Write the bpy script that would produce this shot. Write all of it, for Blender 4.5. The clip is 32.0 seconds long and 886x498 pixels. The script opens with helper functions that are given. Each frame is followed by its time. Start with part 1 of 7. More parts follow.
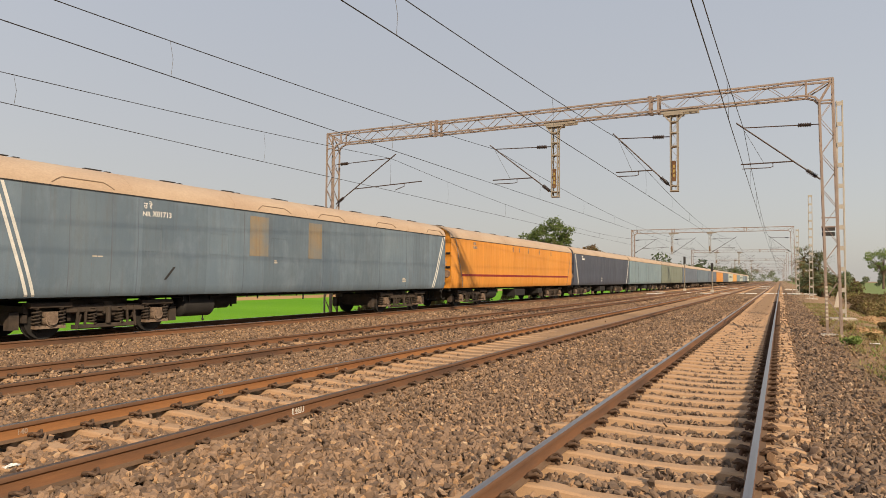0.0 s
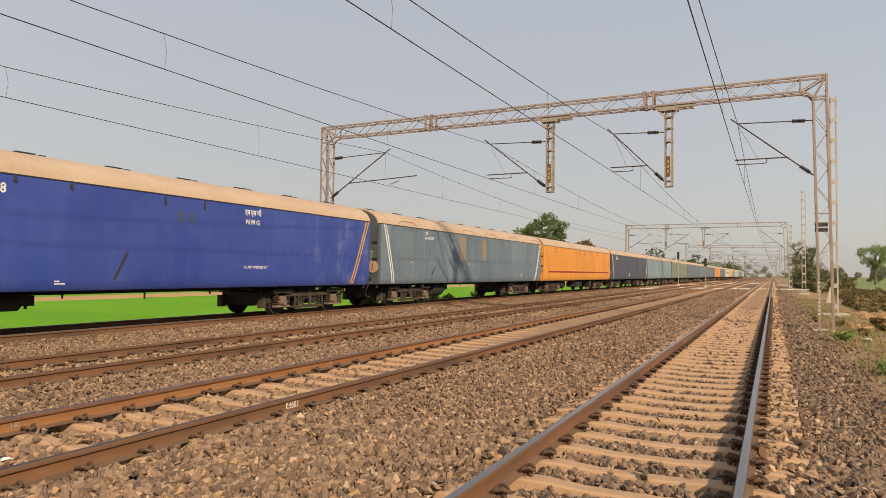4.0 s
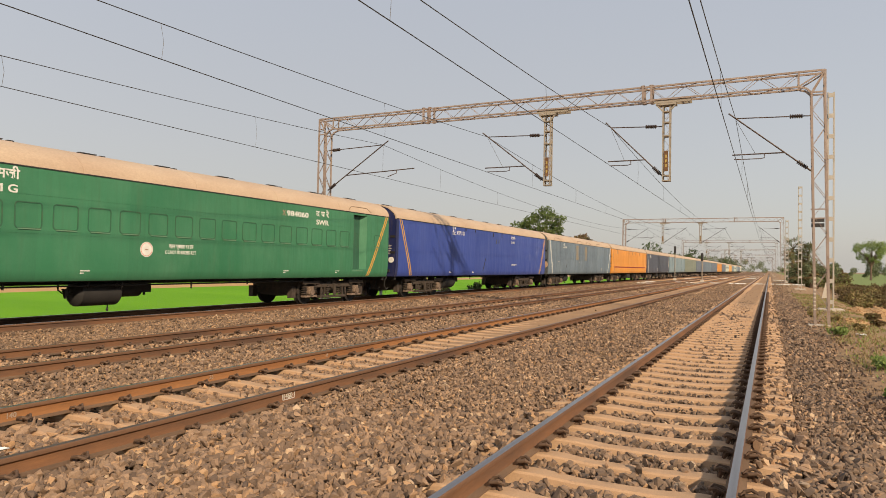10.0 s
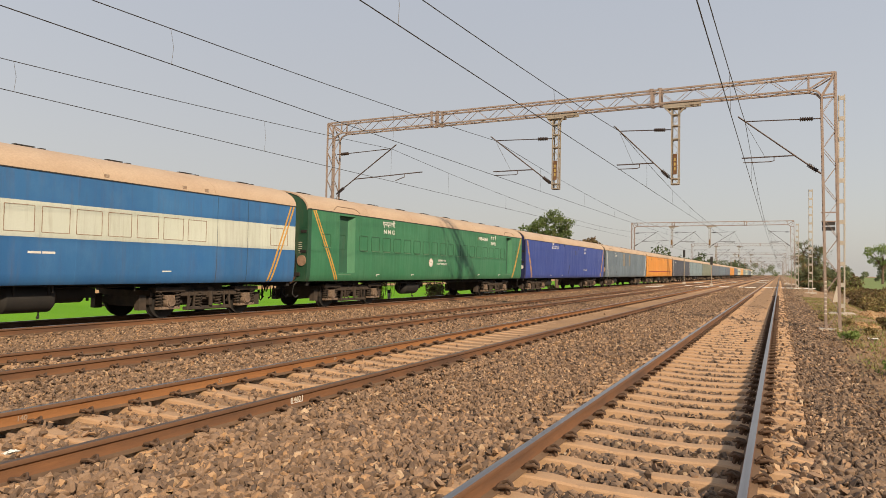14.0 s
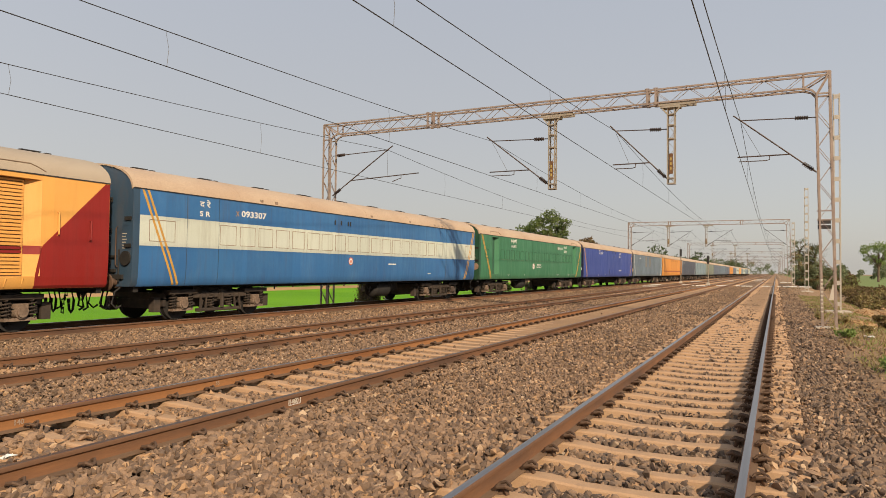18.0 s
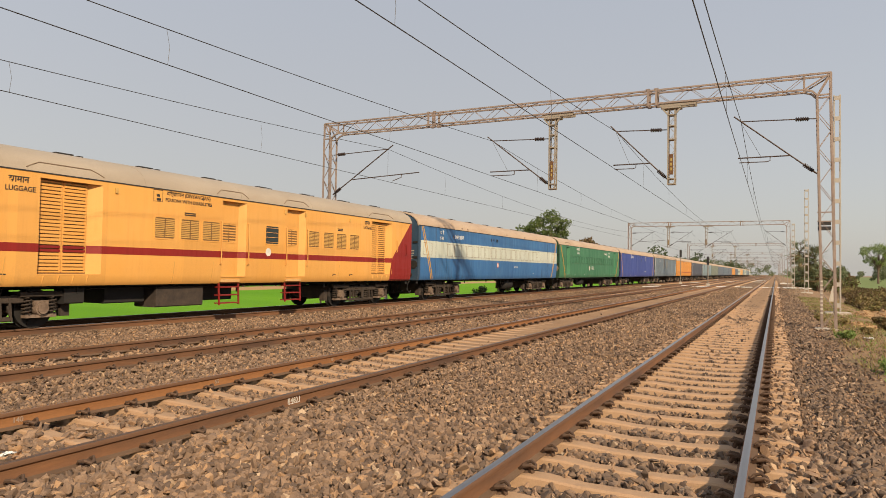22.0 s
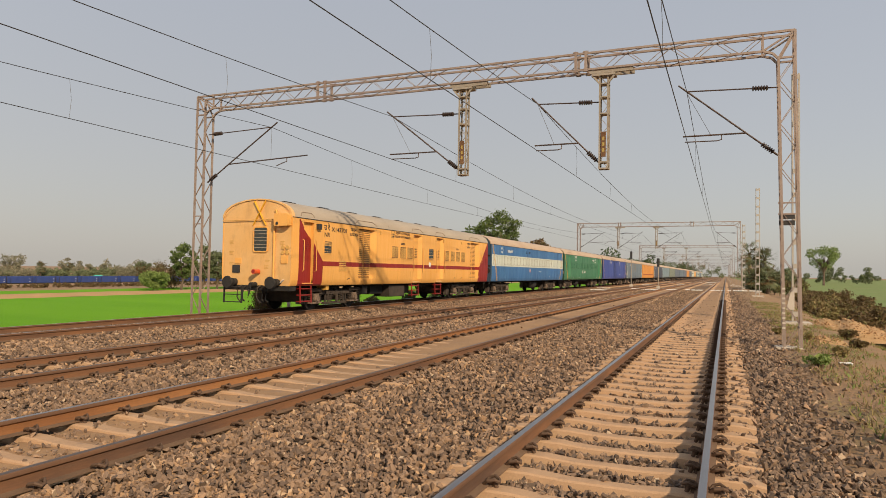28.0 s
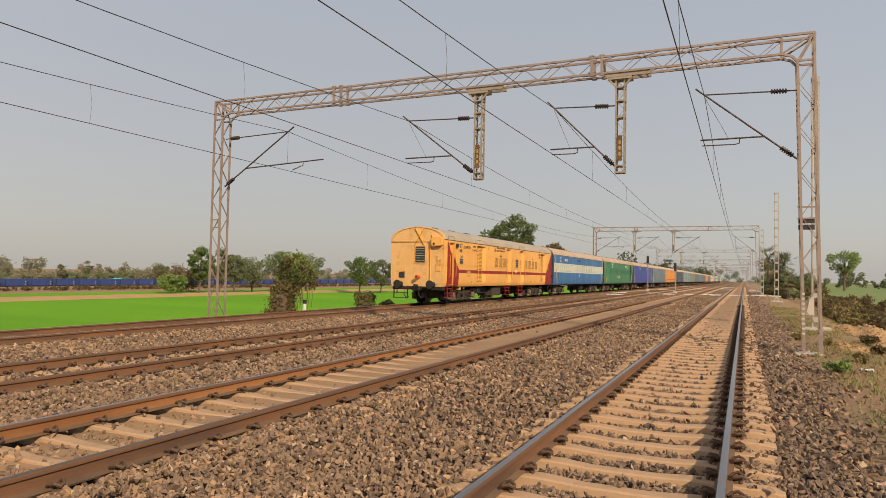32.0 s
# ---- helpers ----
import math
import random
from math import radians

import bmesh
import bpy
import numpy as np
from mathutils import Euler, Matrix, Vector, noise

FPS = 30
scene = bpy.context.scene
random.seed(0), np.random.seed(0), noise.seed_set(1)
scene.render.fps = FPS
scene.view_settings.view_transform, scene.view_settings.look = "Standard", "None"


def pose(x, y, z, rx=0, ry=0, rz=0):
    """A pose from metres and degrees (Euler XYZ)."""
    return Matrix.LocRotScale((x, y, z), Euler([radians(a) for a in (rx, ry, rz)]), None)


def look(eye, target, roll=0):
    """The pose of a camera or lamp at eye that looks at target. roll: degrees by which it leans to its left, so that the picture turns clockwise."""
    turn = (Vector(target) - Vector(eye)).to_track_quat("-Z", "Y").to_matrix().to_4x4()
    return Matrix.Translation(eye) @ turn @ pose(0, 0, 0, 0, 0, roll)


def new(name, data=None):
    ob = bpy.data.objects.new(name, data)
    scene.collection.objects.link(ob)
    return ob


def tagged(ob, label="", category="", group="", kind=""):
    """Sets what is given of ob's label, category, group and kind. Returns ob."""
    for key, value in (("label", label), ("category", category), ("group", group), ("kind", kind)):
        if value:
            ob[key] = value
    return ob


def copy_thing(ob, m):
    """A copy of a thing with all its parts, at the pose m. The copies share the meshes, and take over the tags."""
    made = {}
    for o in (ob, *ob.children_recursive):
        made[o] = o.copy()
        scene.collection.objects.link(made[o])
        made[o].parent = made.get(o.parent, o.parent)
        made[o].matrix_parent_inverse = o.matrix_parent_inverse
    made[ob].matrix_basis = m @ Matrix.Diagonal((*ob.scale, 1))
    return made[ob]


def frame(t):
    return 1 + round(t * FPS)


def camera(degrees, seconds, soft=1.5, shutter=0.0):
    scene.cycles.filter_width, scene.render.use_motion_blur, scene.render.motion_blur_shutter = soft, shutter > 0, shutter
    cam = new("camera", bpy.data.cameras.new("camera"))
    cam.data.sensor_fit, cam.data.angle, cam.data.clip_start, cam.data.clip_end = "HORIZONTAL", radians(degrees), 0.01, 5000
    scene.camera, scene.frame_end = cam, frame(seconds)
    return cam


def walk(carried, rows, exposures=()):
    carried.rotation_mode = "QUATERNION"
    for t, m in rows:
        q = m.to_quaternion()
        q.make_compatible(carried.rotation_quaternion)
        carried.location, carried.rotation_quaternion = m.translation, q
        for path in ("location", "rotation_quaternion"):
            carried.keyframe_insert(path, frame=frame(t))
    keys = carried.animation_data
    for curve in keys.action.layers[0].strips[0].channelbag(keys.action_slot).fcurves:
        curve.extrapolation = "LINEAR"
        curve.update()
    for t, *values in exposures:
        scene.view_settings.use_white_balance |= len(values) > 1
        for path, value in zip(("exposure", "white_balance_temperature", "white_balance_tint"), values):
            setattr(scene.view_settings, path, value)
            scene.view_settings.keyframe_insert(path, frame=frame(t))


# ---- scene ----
cam = camera(67.30, 32.0, soft=0.7)
NEAR = (0.0, 0.0, 1.520)
FAR = (-0.065, 5.410, 1.622)


def aim(eye, heading, up, lean):
    """Camera pose: heading and tilt in degrees, heading clockwise from the tracks' direction."""
    a, b = radians(heading), radians(up)
    way = Vector((math.sin(a) * math.cos(b), math.cos(a) * math.cos(b), math.sin(b)))
    return look(eye, Vector(eye) + way, lean)


walk(cam, [
    (0.0, aim(NEAR, -26.885, 2.463, 0.485)),
    (0.5, aim(NEAR, -26.799, 2.363, 0.633)),
    (1.0, aim(NEAR, -26.783, 2.237, 0.870)),
    (1.5, aim(NEAR, -26.759, 2.129, 0.808)),
    (2.0, aim(NEAR, -26.693, 2.158, 0.739)),
    (2.5, aim(NEAR, -26.673, 2.236, 0.734)),
    (3.0, aim(NEAR, -26.610, 2.349, 0.665)),
    (3.5, aim(NEAR, -26.489, 2.245, 0.610)),
    (5.5, aim(NEAR, -26.228, 1.321, 0.722)),
    (6.0, aim(NEAR, -26.247, 1.263, 0.798)),
    (6.5, aim(NEAR, -26.242, 1.332, 0.735)),
    (7.0, aim(NEAR, -26.225, 1.460, 0.722)),
    (7.5, aim(NEAR, -26.229, 1.433, 0.759)),
    (8.0, aim(NEAR, -26.244, 1.405, 0.755)),
    (8.5, aim(NEAR, -26.230, 1.438, 0.793)),
    (9.0, aim(NEAR, -26.130, 1.418, 0.691)),
    (9.5, aim(NEAR, -26.150, 1.369, 0.919)),
    (10.0, aim(NEAR, -26.155, 1.397, 1.012)),
    (10.5, aim(NEAR, -26.172, 1.427, 1.070)),
    (11.0, aim(NEAR, -26.215, 1.440, 1.041)),
    (11.5, aim(NEAR, -26.244, 1.464, 0.924)),
    (12.0, aim(NEAR, -26.329, 1.600, 1.105)),
    (12.5, aim(NEAR, -26.520, 1.611, 1.073)),
    (13.0, aim(NEAR, -26.651, 1.611, 1.041)),
    (13.5, aim(NEAR, -26.790, 1.632, 1.166)),
    (14.0, aim(NEAR, -26.858, 1.696, 1.017)),
    (14.5, aim(NEAR, -26.843, 1.814, 0.633)),
    (16.5, aim(NEAR, -26.737, 1.948, 0.519)),
    (17.0, aim(NEAR, -26.662, 1.896, 0.609)),
    (17.5, aim(NEAR, -26.678, 1.904, 0.818)),
    (18.0, aim(NEAR, -26.596, 1.769, 0.637)),
    (18.5, aim(NEAR, -26.565, 1.678, 0.665)),
    (19.0, aim(NEAR, -26.619, 1.631, 0.823)),
    (19.5, aim(NEAR, -26.613, 1.610, 0.841)),
    (20.0, aim(NEAR, -26.560, 1.614, 0.685)),
    (20.5, aim(NEAR, -26.549, 1.622, 0.646)),
    (21.0, aim(NEAR, -26.570, 1.665, 0.640)),
    (21.5, aim(NEAR, -26.571, 1.733, 0.719)),
    (22.0, aim(NEAR, -26.592, 1.732, 0.912)),
    (22.5, aim(NEAR, -26.534, 1.749, 0.946)),
    (23.0, aim(NEAR, -26.303, 1.823, 0.631)),
    (23.5, aim(NEAR, -26.141, 1.967, 0.749)),
    (24.0, aim(NEAR, -26.128, 2.106, 0.973)),
    (24.5, aim(NEAR, -25.857, 2.235, 0.966)),
    (25.0, aim(NEAR, -24.755, 2.240, 0.999)),
    (25.5, aim(NEAR, -23.345, 2.212, 0.919)),
    (27.5, aim(FAR, -23.262, 2.234, 1.051)),
    (28.0, aim(FAR, -23.046, 1.934, 0.932)),
    (28.5, aim(FAR, -23.076, 1.939, 1.293)),
    (29.0, aim(FAR, -23.219, 1.945, 1.412)),
    (29.5, aim(FAR, -23.566, 2.003, 1.049)),
    (30.0, aim(FAR, -23.670, 2.060, 1.020)),
    (30.5, aim(FAR, -23.927, 2.059, 1.080)),
    (31.0, aim(FAR, -24.096, 2.057, 1.124)),
    (31.5, aim(FAR, -24.245, 2.165, 1.067)),
    (32.0, aim(FAR, -24.365, 2.247, 1.101)),
], exposures=[(0.0, 0.10), (3.5, 0.10), (5.5, 0.14), (14.5, 0.14), (17.0, 0.09), (22.0, 0.09), (24.0, 0.02), (27.5, -0.02), (32.0, -0.02)])

# ---- light ----
SUN = Vector((1.2, -1.0, 0.93)).normalized()
world = bpy.data.worlds.new("world")
scene.world = world
world.use_nodes = True
wt = world.node_tree
sky = wt.nodes.new("ShaderNodeTexSky")
sky.sky_type = "NISHITA"
sky.sun_disc = False
sky.sun_elevation = math.asin(SUN.z)
sky.sun_rotation = -math.atan2(SUN.x, SUN.y)
sky.air_density = 1.0
sky.dust_density = 2.3
sky.ozone_density = 1.0
# thin smog over the whole sky
veil = wt.nodes.new("ShaderNodeMix")
veil.data_type = "RGBA"
veil.inputs[0].default_value = 0.85
dim = wt.nodes.new("ShaderNodeVectorMath")
dim.operation = "SCALE"
dim.inputs["Scale"].default_value = 0.20
wt.links.new(sky.outputs[0], dim.inputs[0])
wt.links.new(dim.outputs[0], veil.inputs[6])
height = wt.nodes.new("ShaderNodeSeparateXYZ")
wt.links.new(wt.nodes.new("ShaderNodeTexCoord").outputs["Generated"], height.inputs[0])
smog = wt.nodes.new("ShaderNodeValToRGB")
smog.color_ramp.elements[0].color = (0.508, 0.478, 0.438, 1)
smog.color_ramp.elements[1].color = (0.355, 0.415, 0.505, 1)
middle = smog.color_ramp.elements.new(0.40)
middle.color = (0.455, 0.470, 0.505, 1)
wt.links.new(height.outputs[2], smog.inputs[0])
wt.links.new(smog.outputs[0], veil.inputs[7])
wt.nodes["Background"].inputs["Strength"].default_value = 1.0
wt.links.new(veil.outputs[2], wt.nodes["Background"].inputs["Color"])
sun = new("sun", bpy.data.lights.new("sun", "SUN"))
sun.data.energy = 5.2
sun.data.angle = radians(1.3)
sun.data.color = (1.0, 0.80, 0.57)
sun.matrix_world = look(SUN * 50, (0, 0, 0))

# ---- plan: z = 0 is the rail head, y runs along the tracks ----
TRACK = {"a": -1.098, "b": -6.096, "c": -10.458, "d": -16.359}
GAUGE = 1.745
PORTAL_Y = 25.47
SPAN = 71.8
PITCH = 22.297
BODY = 21.42
PIVOT = 3.32
REAR = 0.2
WHEELBASE = 2.95


# ---- materials ----
def nodes_of(m):
    m.use_nodes = True
    nt = m.node_tree
    return nt, nt.nodes["Principled BSDF"]


def ramp(nt, source, stops):
    n = nt.nodes.new("ShaderNodeValToRGB")
    el = n.color_ramp.elements
    while len(el) < len(stops):
        el.new(0.5)
    for e, (p, c) in zip(el, stops):
        e.position, e.color = p, (*c, 1)
    nt.links.new(source, n.inputs[0])
    return n.outputs[0]


def coords(nt, scale=(1, 1, 1), kind="Object"):
    tc = nt.nodes.new("ShaderNodeTexCoord")
    mp = nt.nodes.new("ShaderNodeMapping")
    mp.inputs["Scale"].default_value = scale
    nt.links.new(tc.outputs[kind], mp.inputs[0])
    return mp.outputs[0]


def noise_tex(nt, vec, scale, detail=4, rough=0.6):
    n = nt.nodes.new("ShaderNodeTexNoise")
    n.inputs["Scale"].default_value, n.inputs["Detail"].default_value, n.inputs["Roughness"].default_value = scale, detail, rough
    nt.links.new(vec, n.inputs["Vector"])
    return n.outputs[0]


def blend(nt, fac, a, b, mode="MIX"):
    n = nt.nodes.new("ShaderNodeMix")
    n.data_type, n.blend_type = "RGBA", mode
    for value, k in ((fac, 0), (a, 6), (b, 7)):
        if isinstance(value, (int, float)):
            n.inputs[k].default_value = value
        elif isinstance(value, tuple):
            n.inputs[k].default_value = (*value, 1)
        else:
            nt.links.new(value, n.inputs[k])
    return n.outputs[2]


def bump(nt, bsdf, height, strength, dist):
    n = nt.nodes.new("ShaderNodeBump")
    n.inputs["Strength"].default_value, n.inputs["Distance"].default_value = strength, dist
    nt.links.new(height, n.inputs["Height"])
    nt.links.new(n.outputs[0], bsdf.inputs["Normal"])


def surface(name, a, b, scale=4.0, rough=0.7, metal=0.0, stretch=(1, 1, 1), grain=60.0, depth=0.002, dirt=None, dirt_from=0.55):
    """Two-tone surface with large patches, fine grain, relief and optional dirt."""
    m = bpy.data.materials.new(name)
    nt, p = nodes_of(m)
    v = coords(nt, stretch)
    big = noise_tex(nt, v, scale, 5)
    fine = noise_tex(nt, v, grain, 3)
    col = blend(nt, ramp(nt, big, [(0.32, (0, 0, 0)), (0.68, (1, 1, 1))]), a, b)
    col = blend(nt, 0.35, col, ramp(nt, fine, [(0.25, (0.45, 0.45, 0.45)), (0.75, (1, 1, 1))]), "MULTIPLY")
    if dirt:
        d = noise_tex(nt, v, scale * 2.7, 6, 0.7)
        col = blend(nt, ramp(nt, d, [(dirt_from, (0, 0, 0)), (dirt_from + 0.18, (0.8, 0.8, 0.8))]), col, dirt)
    nt.links.new(col, p.inputs["Base Color"])
    p.inputs["Roughness"].default_value, p.inputs["Metallic"].default_value = rough, metal
    bump(nt, p, fine, 0.5, depth)
    return m


def coach_paint(name, col, faded, dirt=(0.16, 0.11, 0.07), rust=0.0, rough=0.38, patch=0.5, streaks=0.32, panels=0.16, chalk=None, chalk_from=0.0):
    """Weathered coach paint: broad fading, faint panel patches, vertical streaks and dust."""
    m = bpy.data.materials.new(name)
    nt, p = nodes_of(m)
    v = coords(nt, (1, 1, 1))
    big = noise_tex(nt, v, 0.55, 6, 0.65)
    c = blend(nt, ramp(nt, big, [(0.38, (0, 0, 0)), (0.66, (patch, patch, patch))]), col, faded)
    streak = noise_tex(nt, coords(nt, (1, 5.0, 0.35)), 1.6, 6, 0.7)
    c = blend(nt, ramp(nt, streak, [(0.5, (0, 0, 0)), (0.72, (streaks, streaks, streaks))]), c, dirt)
    panel = nt.nodes.new("ShaderNodeTexVoronoi")
    panel.inputs["Scale"].default_value = 0.8
    nt.links.new(coords(nt, (0.0, 1.0, 0.0)), panel.inputs["Vector"])
    sep = nt.nodes.new("ShaderNodeSeparateColor")
    nt.links.new(panel.outputs["Color"], sep.inputs[0])
    c = blend(nt, panels, c, ramp(nt, sep.outputs[0], [(0.2, (0.4, 0.4, 0.42)), (0.8, (1.0, 1.0, 1.0))]), "MULTIPLY")
    if chalk:
        k = noise_tex(nt, coords(nt, (1, 1.2, 0.7)), 1.5, 7, 0.66)
        amount = ramp(nt, k, [(0.50, (0, 0, 0)), (0.76, (0.36, 0.36, 0.36))])
        if chalk_from:
            along = nt.nodes.new("ShaderNodeSeparateXYZ")
            nt.links.new(v, along.inputs[0])
            scaled = nt.nodes.new("ShaderNodeMath")
            scaled.operation = "DIVIDE"
            scaled.inputs[1].default_value = 21.4
            nt.links.new(along.outputs[1], scaled.inputs[0])
            amount = blend(nt, 1.0, amount, ramp(nt, scaled.outputs[0], [(chalk_from, (0.1, 0.1, 0.1)), (chalk_from + 0.12, (1, 1, 1))]), "MULTIPLY")
        c = blend(nt, amount, c, chalk)
    if rust:
        r = noise_tex(nt, coords(nt, (1, 2.2, 0.7)), 1.9, 8, 0.75)
        c = blend(nt, ramp(nt, r, [(0.68 - rust, (0, 0, 0)), (0.80 - rust, (1, 1, 1))]), c, (0.33, 0.12, 0.035))
    fine = noise_tex(nt, v, 45, 3)
    c = blend(nt, 0.18, c, ramp(nt, fine, [(0.3, (0.4, 0.38, 0.36)), (0.7, (1, 1, 1))]), "MULTIPLY")
    nt.links.new(c, p.inputs["Base Color"])
    nt.links.new(ramp(nt, streak, [(0.3, (rough, rough, rough)), (0.75, (0.8, 0.8, 0.8))]), p.inputs["Roughness"])
    p.inputs["Sheen Weight"].default_value, p.inputs["Sheen Roughness"].default_value = 0.03, 0.5
    bump(nt, p, noise_tex(nt, coords(nt, (1, 0.8, 1)), 2.2, 3), 0.25, 0.012)
    return m


def flat(name, c, rough=0.6, metal=0.0):
    return surface(name, c, tuple(x * 0.8 for x in c), 6, rough, metal, grain=40, depth=0.001)


def island_mat(name, stops, rough=0.85, grain=70, depth=0.004):
    """Colour varies from loose piece to loose piece."""
    m = bpy.data.materials.new(name)
    nt, p = nodes_of(m)
    g = nt.nodes.new("ShaderNodeNewGeometry")
    c = ramp(nt, g.outputs["Random Per Island"], stops)
    fine = noise_tex(nt, coords(nt), grain, 4)
    c = blend(nt, 0.5, c, ramp(nt, fine, [(0.3, (0.5, 0.5, 0.5)), (0.7, (1, 1, 1))]), "MULTIPLY")
    nt.links.new(c, p.inputs["Base Color"])
    p.inputs["Roughness"].default_value = rough
    bump(nt, p, fine, 0.6, depth)
    if name.startswith("leaf"):
        thin = nt.nodes.new("ShaderNodeBsdfTranslucent")
        nt.links.new(c, thin.inputs["Color"])
        mix = nt.nodes.new("ShaderNodeMixShader")
        mix.inputs[0].default_value = 0.3
        nt.links.new(p.outputs[0], mix.inputs[1])
        nt.links.new(thin.outputs[0], mix.inputs[2])
        nt.links.new(mix.outputs[0], nt.nodes["Material Output"].inputs["Surface"])
    return m


STONE = [(0.0, (0.112, 0.074, 0.050)), (0.3, (0.192, 0.124, 0.079)), (0.6, (0.255, 0.165, 0.103)), (0.85, (0.315, 0.202, 0.124)), (0.95, (0.41, 0.242, 0.12)), (1.0, (0.50, 0.37, 0.245))]
M_STONE = island_mat("ballast_stone", STONE)
M_STONE_DARK = island_mat("ballast_stone_clean", [(0.0, (0.098, 0.068, 0.049)), (0.4, (0.178, 0.119, 0.078)), (0.75, (0.25, 0.165, 0.106)), (0.95, (0.36, 0.222, 0.127)), (1.0, (0.45, 0.335, 0.225))])


def ballast_bed_mat():
    m = bpy.data.materials.new("ballast_bed")
    nt, p = nodes_of(m)
    v = coords(nt)
    vor = nt.nodes.new("ShaderNodeTexVoronoi")
    vor.inputs["Scale"].default_value = 15
    nt.links.new(v, vor.inputs["Vector"])
    sep = nt.nodes.new("ShaderNodeSeparateColor")
    nt.links.new(vor.outputs["Color"], sep.inputs[0])
    c = ramp(nt, sep.outputs[0], STONE)
    # crevice shade between the stones, painted towards each cell's edge
    c = blend(nt, ramp(nt, vor.outputs["Distance"], [(0.35, (0, 0, 0)), (0.75, (0.32, 0.32, 0.32))]), c, (0.035, 0.024, 0.017))
    c = blend(nt, ramp(nt, noise_tex(nt, v, 0.5, 5), [(0.4, (0, 0, 0)), (0.7, (0.5, 0.5, 0.5))]), c, (0.33, 0.22, 0.13))
    nt.links.new(c, p.inputs["Base Color"])
    p.inputs["Roughness"].default_value = 0.9
    p.inputs["Specular IOR Level"].default_value = 0.2
    inv = nt.nodes.new("ShaderNodeMath")
    inv.operation = "SUBTRACT"
    inv.inputs[0].default_value = 1
    nt.links.new(vor.outputs["Distance"], inv.inputs[1])
    bump(nt, p, inv.outputs[0], 0.9, 0.05)
    return m


M_BED = ballast_bed_mat()
# bed below the loose stones: shade of their gaps put into a darker colour
M_BED_SHADE = surface("ballast_gap_shade", (0.10, 0.068, 0.045), (0.14, 0.092, 0.058), 1.5, 0.95, grain=40, depth=0.02)
M_SLEEPER = surface("dusty_concrete", (0.50, 0.32, 0.185), (0.42, 0.26, 0.145), 2.2, 0.9, grain=90, depth=0.003, dirt=(0.24, 0.16, 0.10))
M_RAIL_SIDE = surface("rail_rust", (0.095, 0.049, 0.028), (0.22, 0.097, 0.038), 2.4, 0.8, 0.05, stretch=(1, 0.22, 1.6), dirt=(0.16, 0.10, 0.06), dirt_from=0.6)
M_RAIL_TOP = surface("rail_steel", (0.40, 0.375, 0.37), (0.29, 0.255, 0.24), 2.0, 0.28, 0.95, stretch=(8, 0.15, 1), grain=40, depth=0.0005)
M_RAIL_DULL = surface("rail_dull_top", (0.16, 0.10, 0.065), (0.10, 0.07, 0.05), 1.5, 0.42, 0.6, stretch=(6, 0.15, 1), grain=40, depth=0.0005)
M_RAIL_HEAD = surface("rail_head_rust", (0.135, 0.072, 0.042), (0.20, 0.10, 0.05), 2.0, 0.65, 0.25, stretch=(1, 0.2, 1))
M_RAIL_FOOT = surface("rail_foot_dust", (0.19, 0.115, 0.065), (0.11, 0.066, 0.04), 2.5, 0.9, stretch=(1, 0.4, 1))
M_CLIP = flat("clip_iron", (0.125, 0.074, 0.045), 0.8, 0.2)
M_RAIL_ORANGE = surface("rail_fresh_rust", (0.22, 0.090, 0.030), (0.32, 0.145, 0.05), 2.4, 0.85, 0.05, stretch=(1, 0.22, 1.6), dirt=(0.14, 0.075, 0.04))
M_STEEL = surface("portal_steel", (0.36, 0.285, 0.235), (0.27, 0.205, 0.17), 2.0, 0.7, 0.25, dirt=(0.19, 0.10, 0.07))
M_STEEL_PALE = surface("galvanised_steel", (0.38, 0.33, 0.26), (0.29, 0.24, 0.18), 2.5, 0.6, 0.3, dirt=(0.24, 0.15, 0.09), dirt_from=0.6)
M_WIRE = flat("wire_copper", (0.07, 0.065, 0.06), 0.6, 0.5)
M_INSUL = flat("insulator_glaze", (0.05, 0.035, 0.03), 0.35)
M_BLACK = surface("underframe_black", (0.014, 0.013, 0.012), (0.026, 0.022, 0.019), 2.0, 0.8, dirt=(0.045, 0.033, 0.024), dirt_from=0.62)
M_BOGIE = surface("bogie_grime", (0.030, 0.023, 0.019), (0.075, 0.053, 0.037), 3.0, 0.85, dirt=(0.03, 0.025, 0.02))
M_BOX = surface("axle_box_brown", (0.15, 0.10, 0.068), (0.27, 0.195, 0.14), 5.0, 0.8, dirt=(0.06, 0.042, 0.03), dirt_from=0.5)
M_ROOF = surface("coach_roof_dust", (0.44, 0.315, 0.215), (0.51, 0.385, 0.27), 0.8, 0.75, dirt=(0.36, 0.25, 0.17), stretch=(1, 0.6, 1), dirt_from=0.68, grain=26)
M_ROOF_GREY = surface("coach_roof_grey", (0.36, 0.295, 0.22), (0.42, 0.35, 0.265), 0.8, 0.75, dirt=(0.33, 0.25, 0.18), stretch=(1, 0.6, 1), dirt_from=0.6)
M_VENT = flat("vent_black", (0.035, 0.032, 0.03), 0.7)
M_WHITE = flat("white_paint", (0.78, 0.76, 0.70), 0.6)
M_YELLOW = flat("stripe_yellow", (0.64, 0.35, 0.07), 0.55)
M_RED = coach_paint("coach_red", (0.25, 0.010, 0.006), (0.29, 0.019, 0.010), dirt=(0.15, 0.02, 0.014))


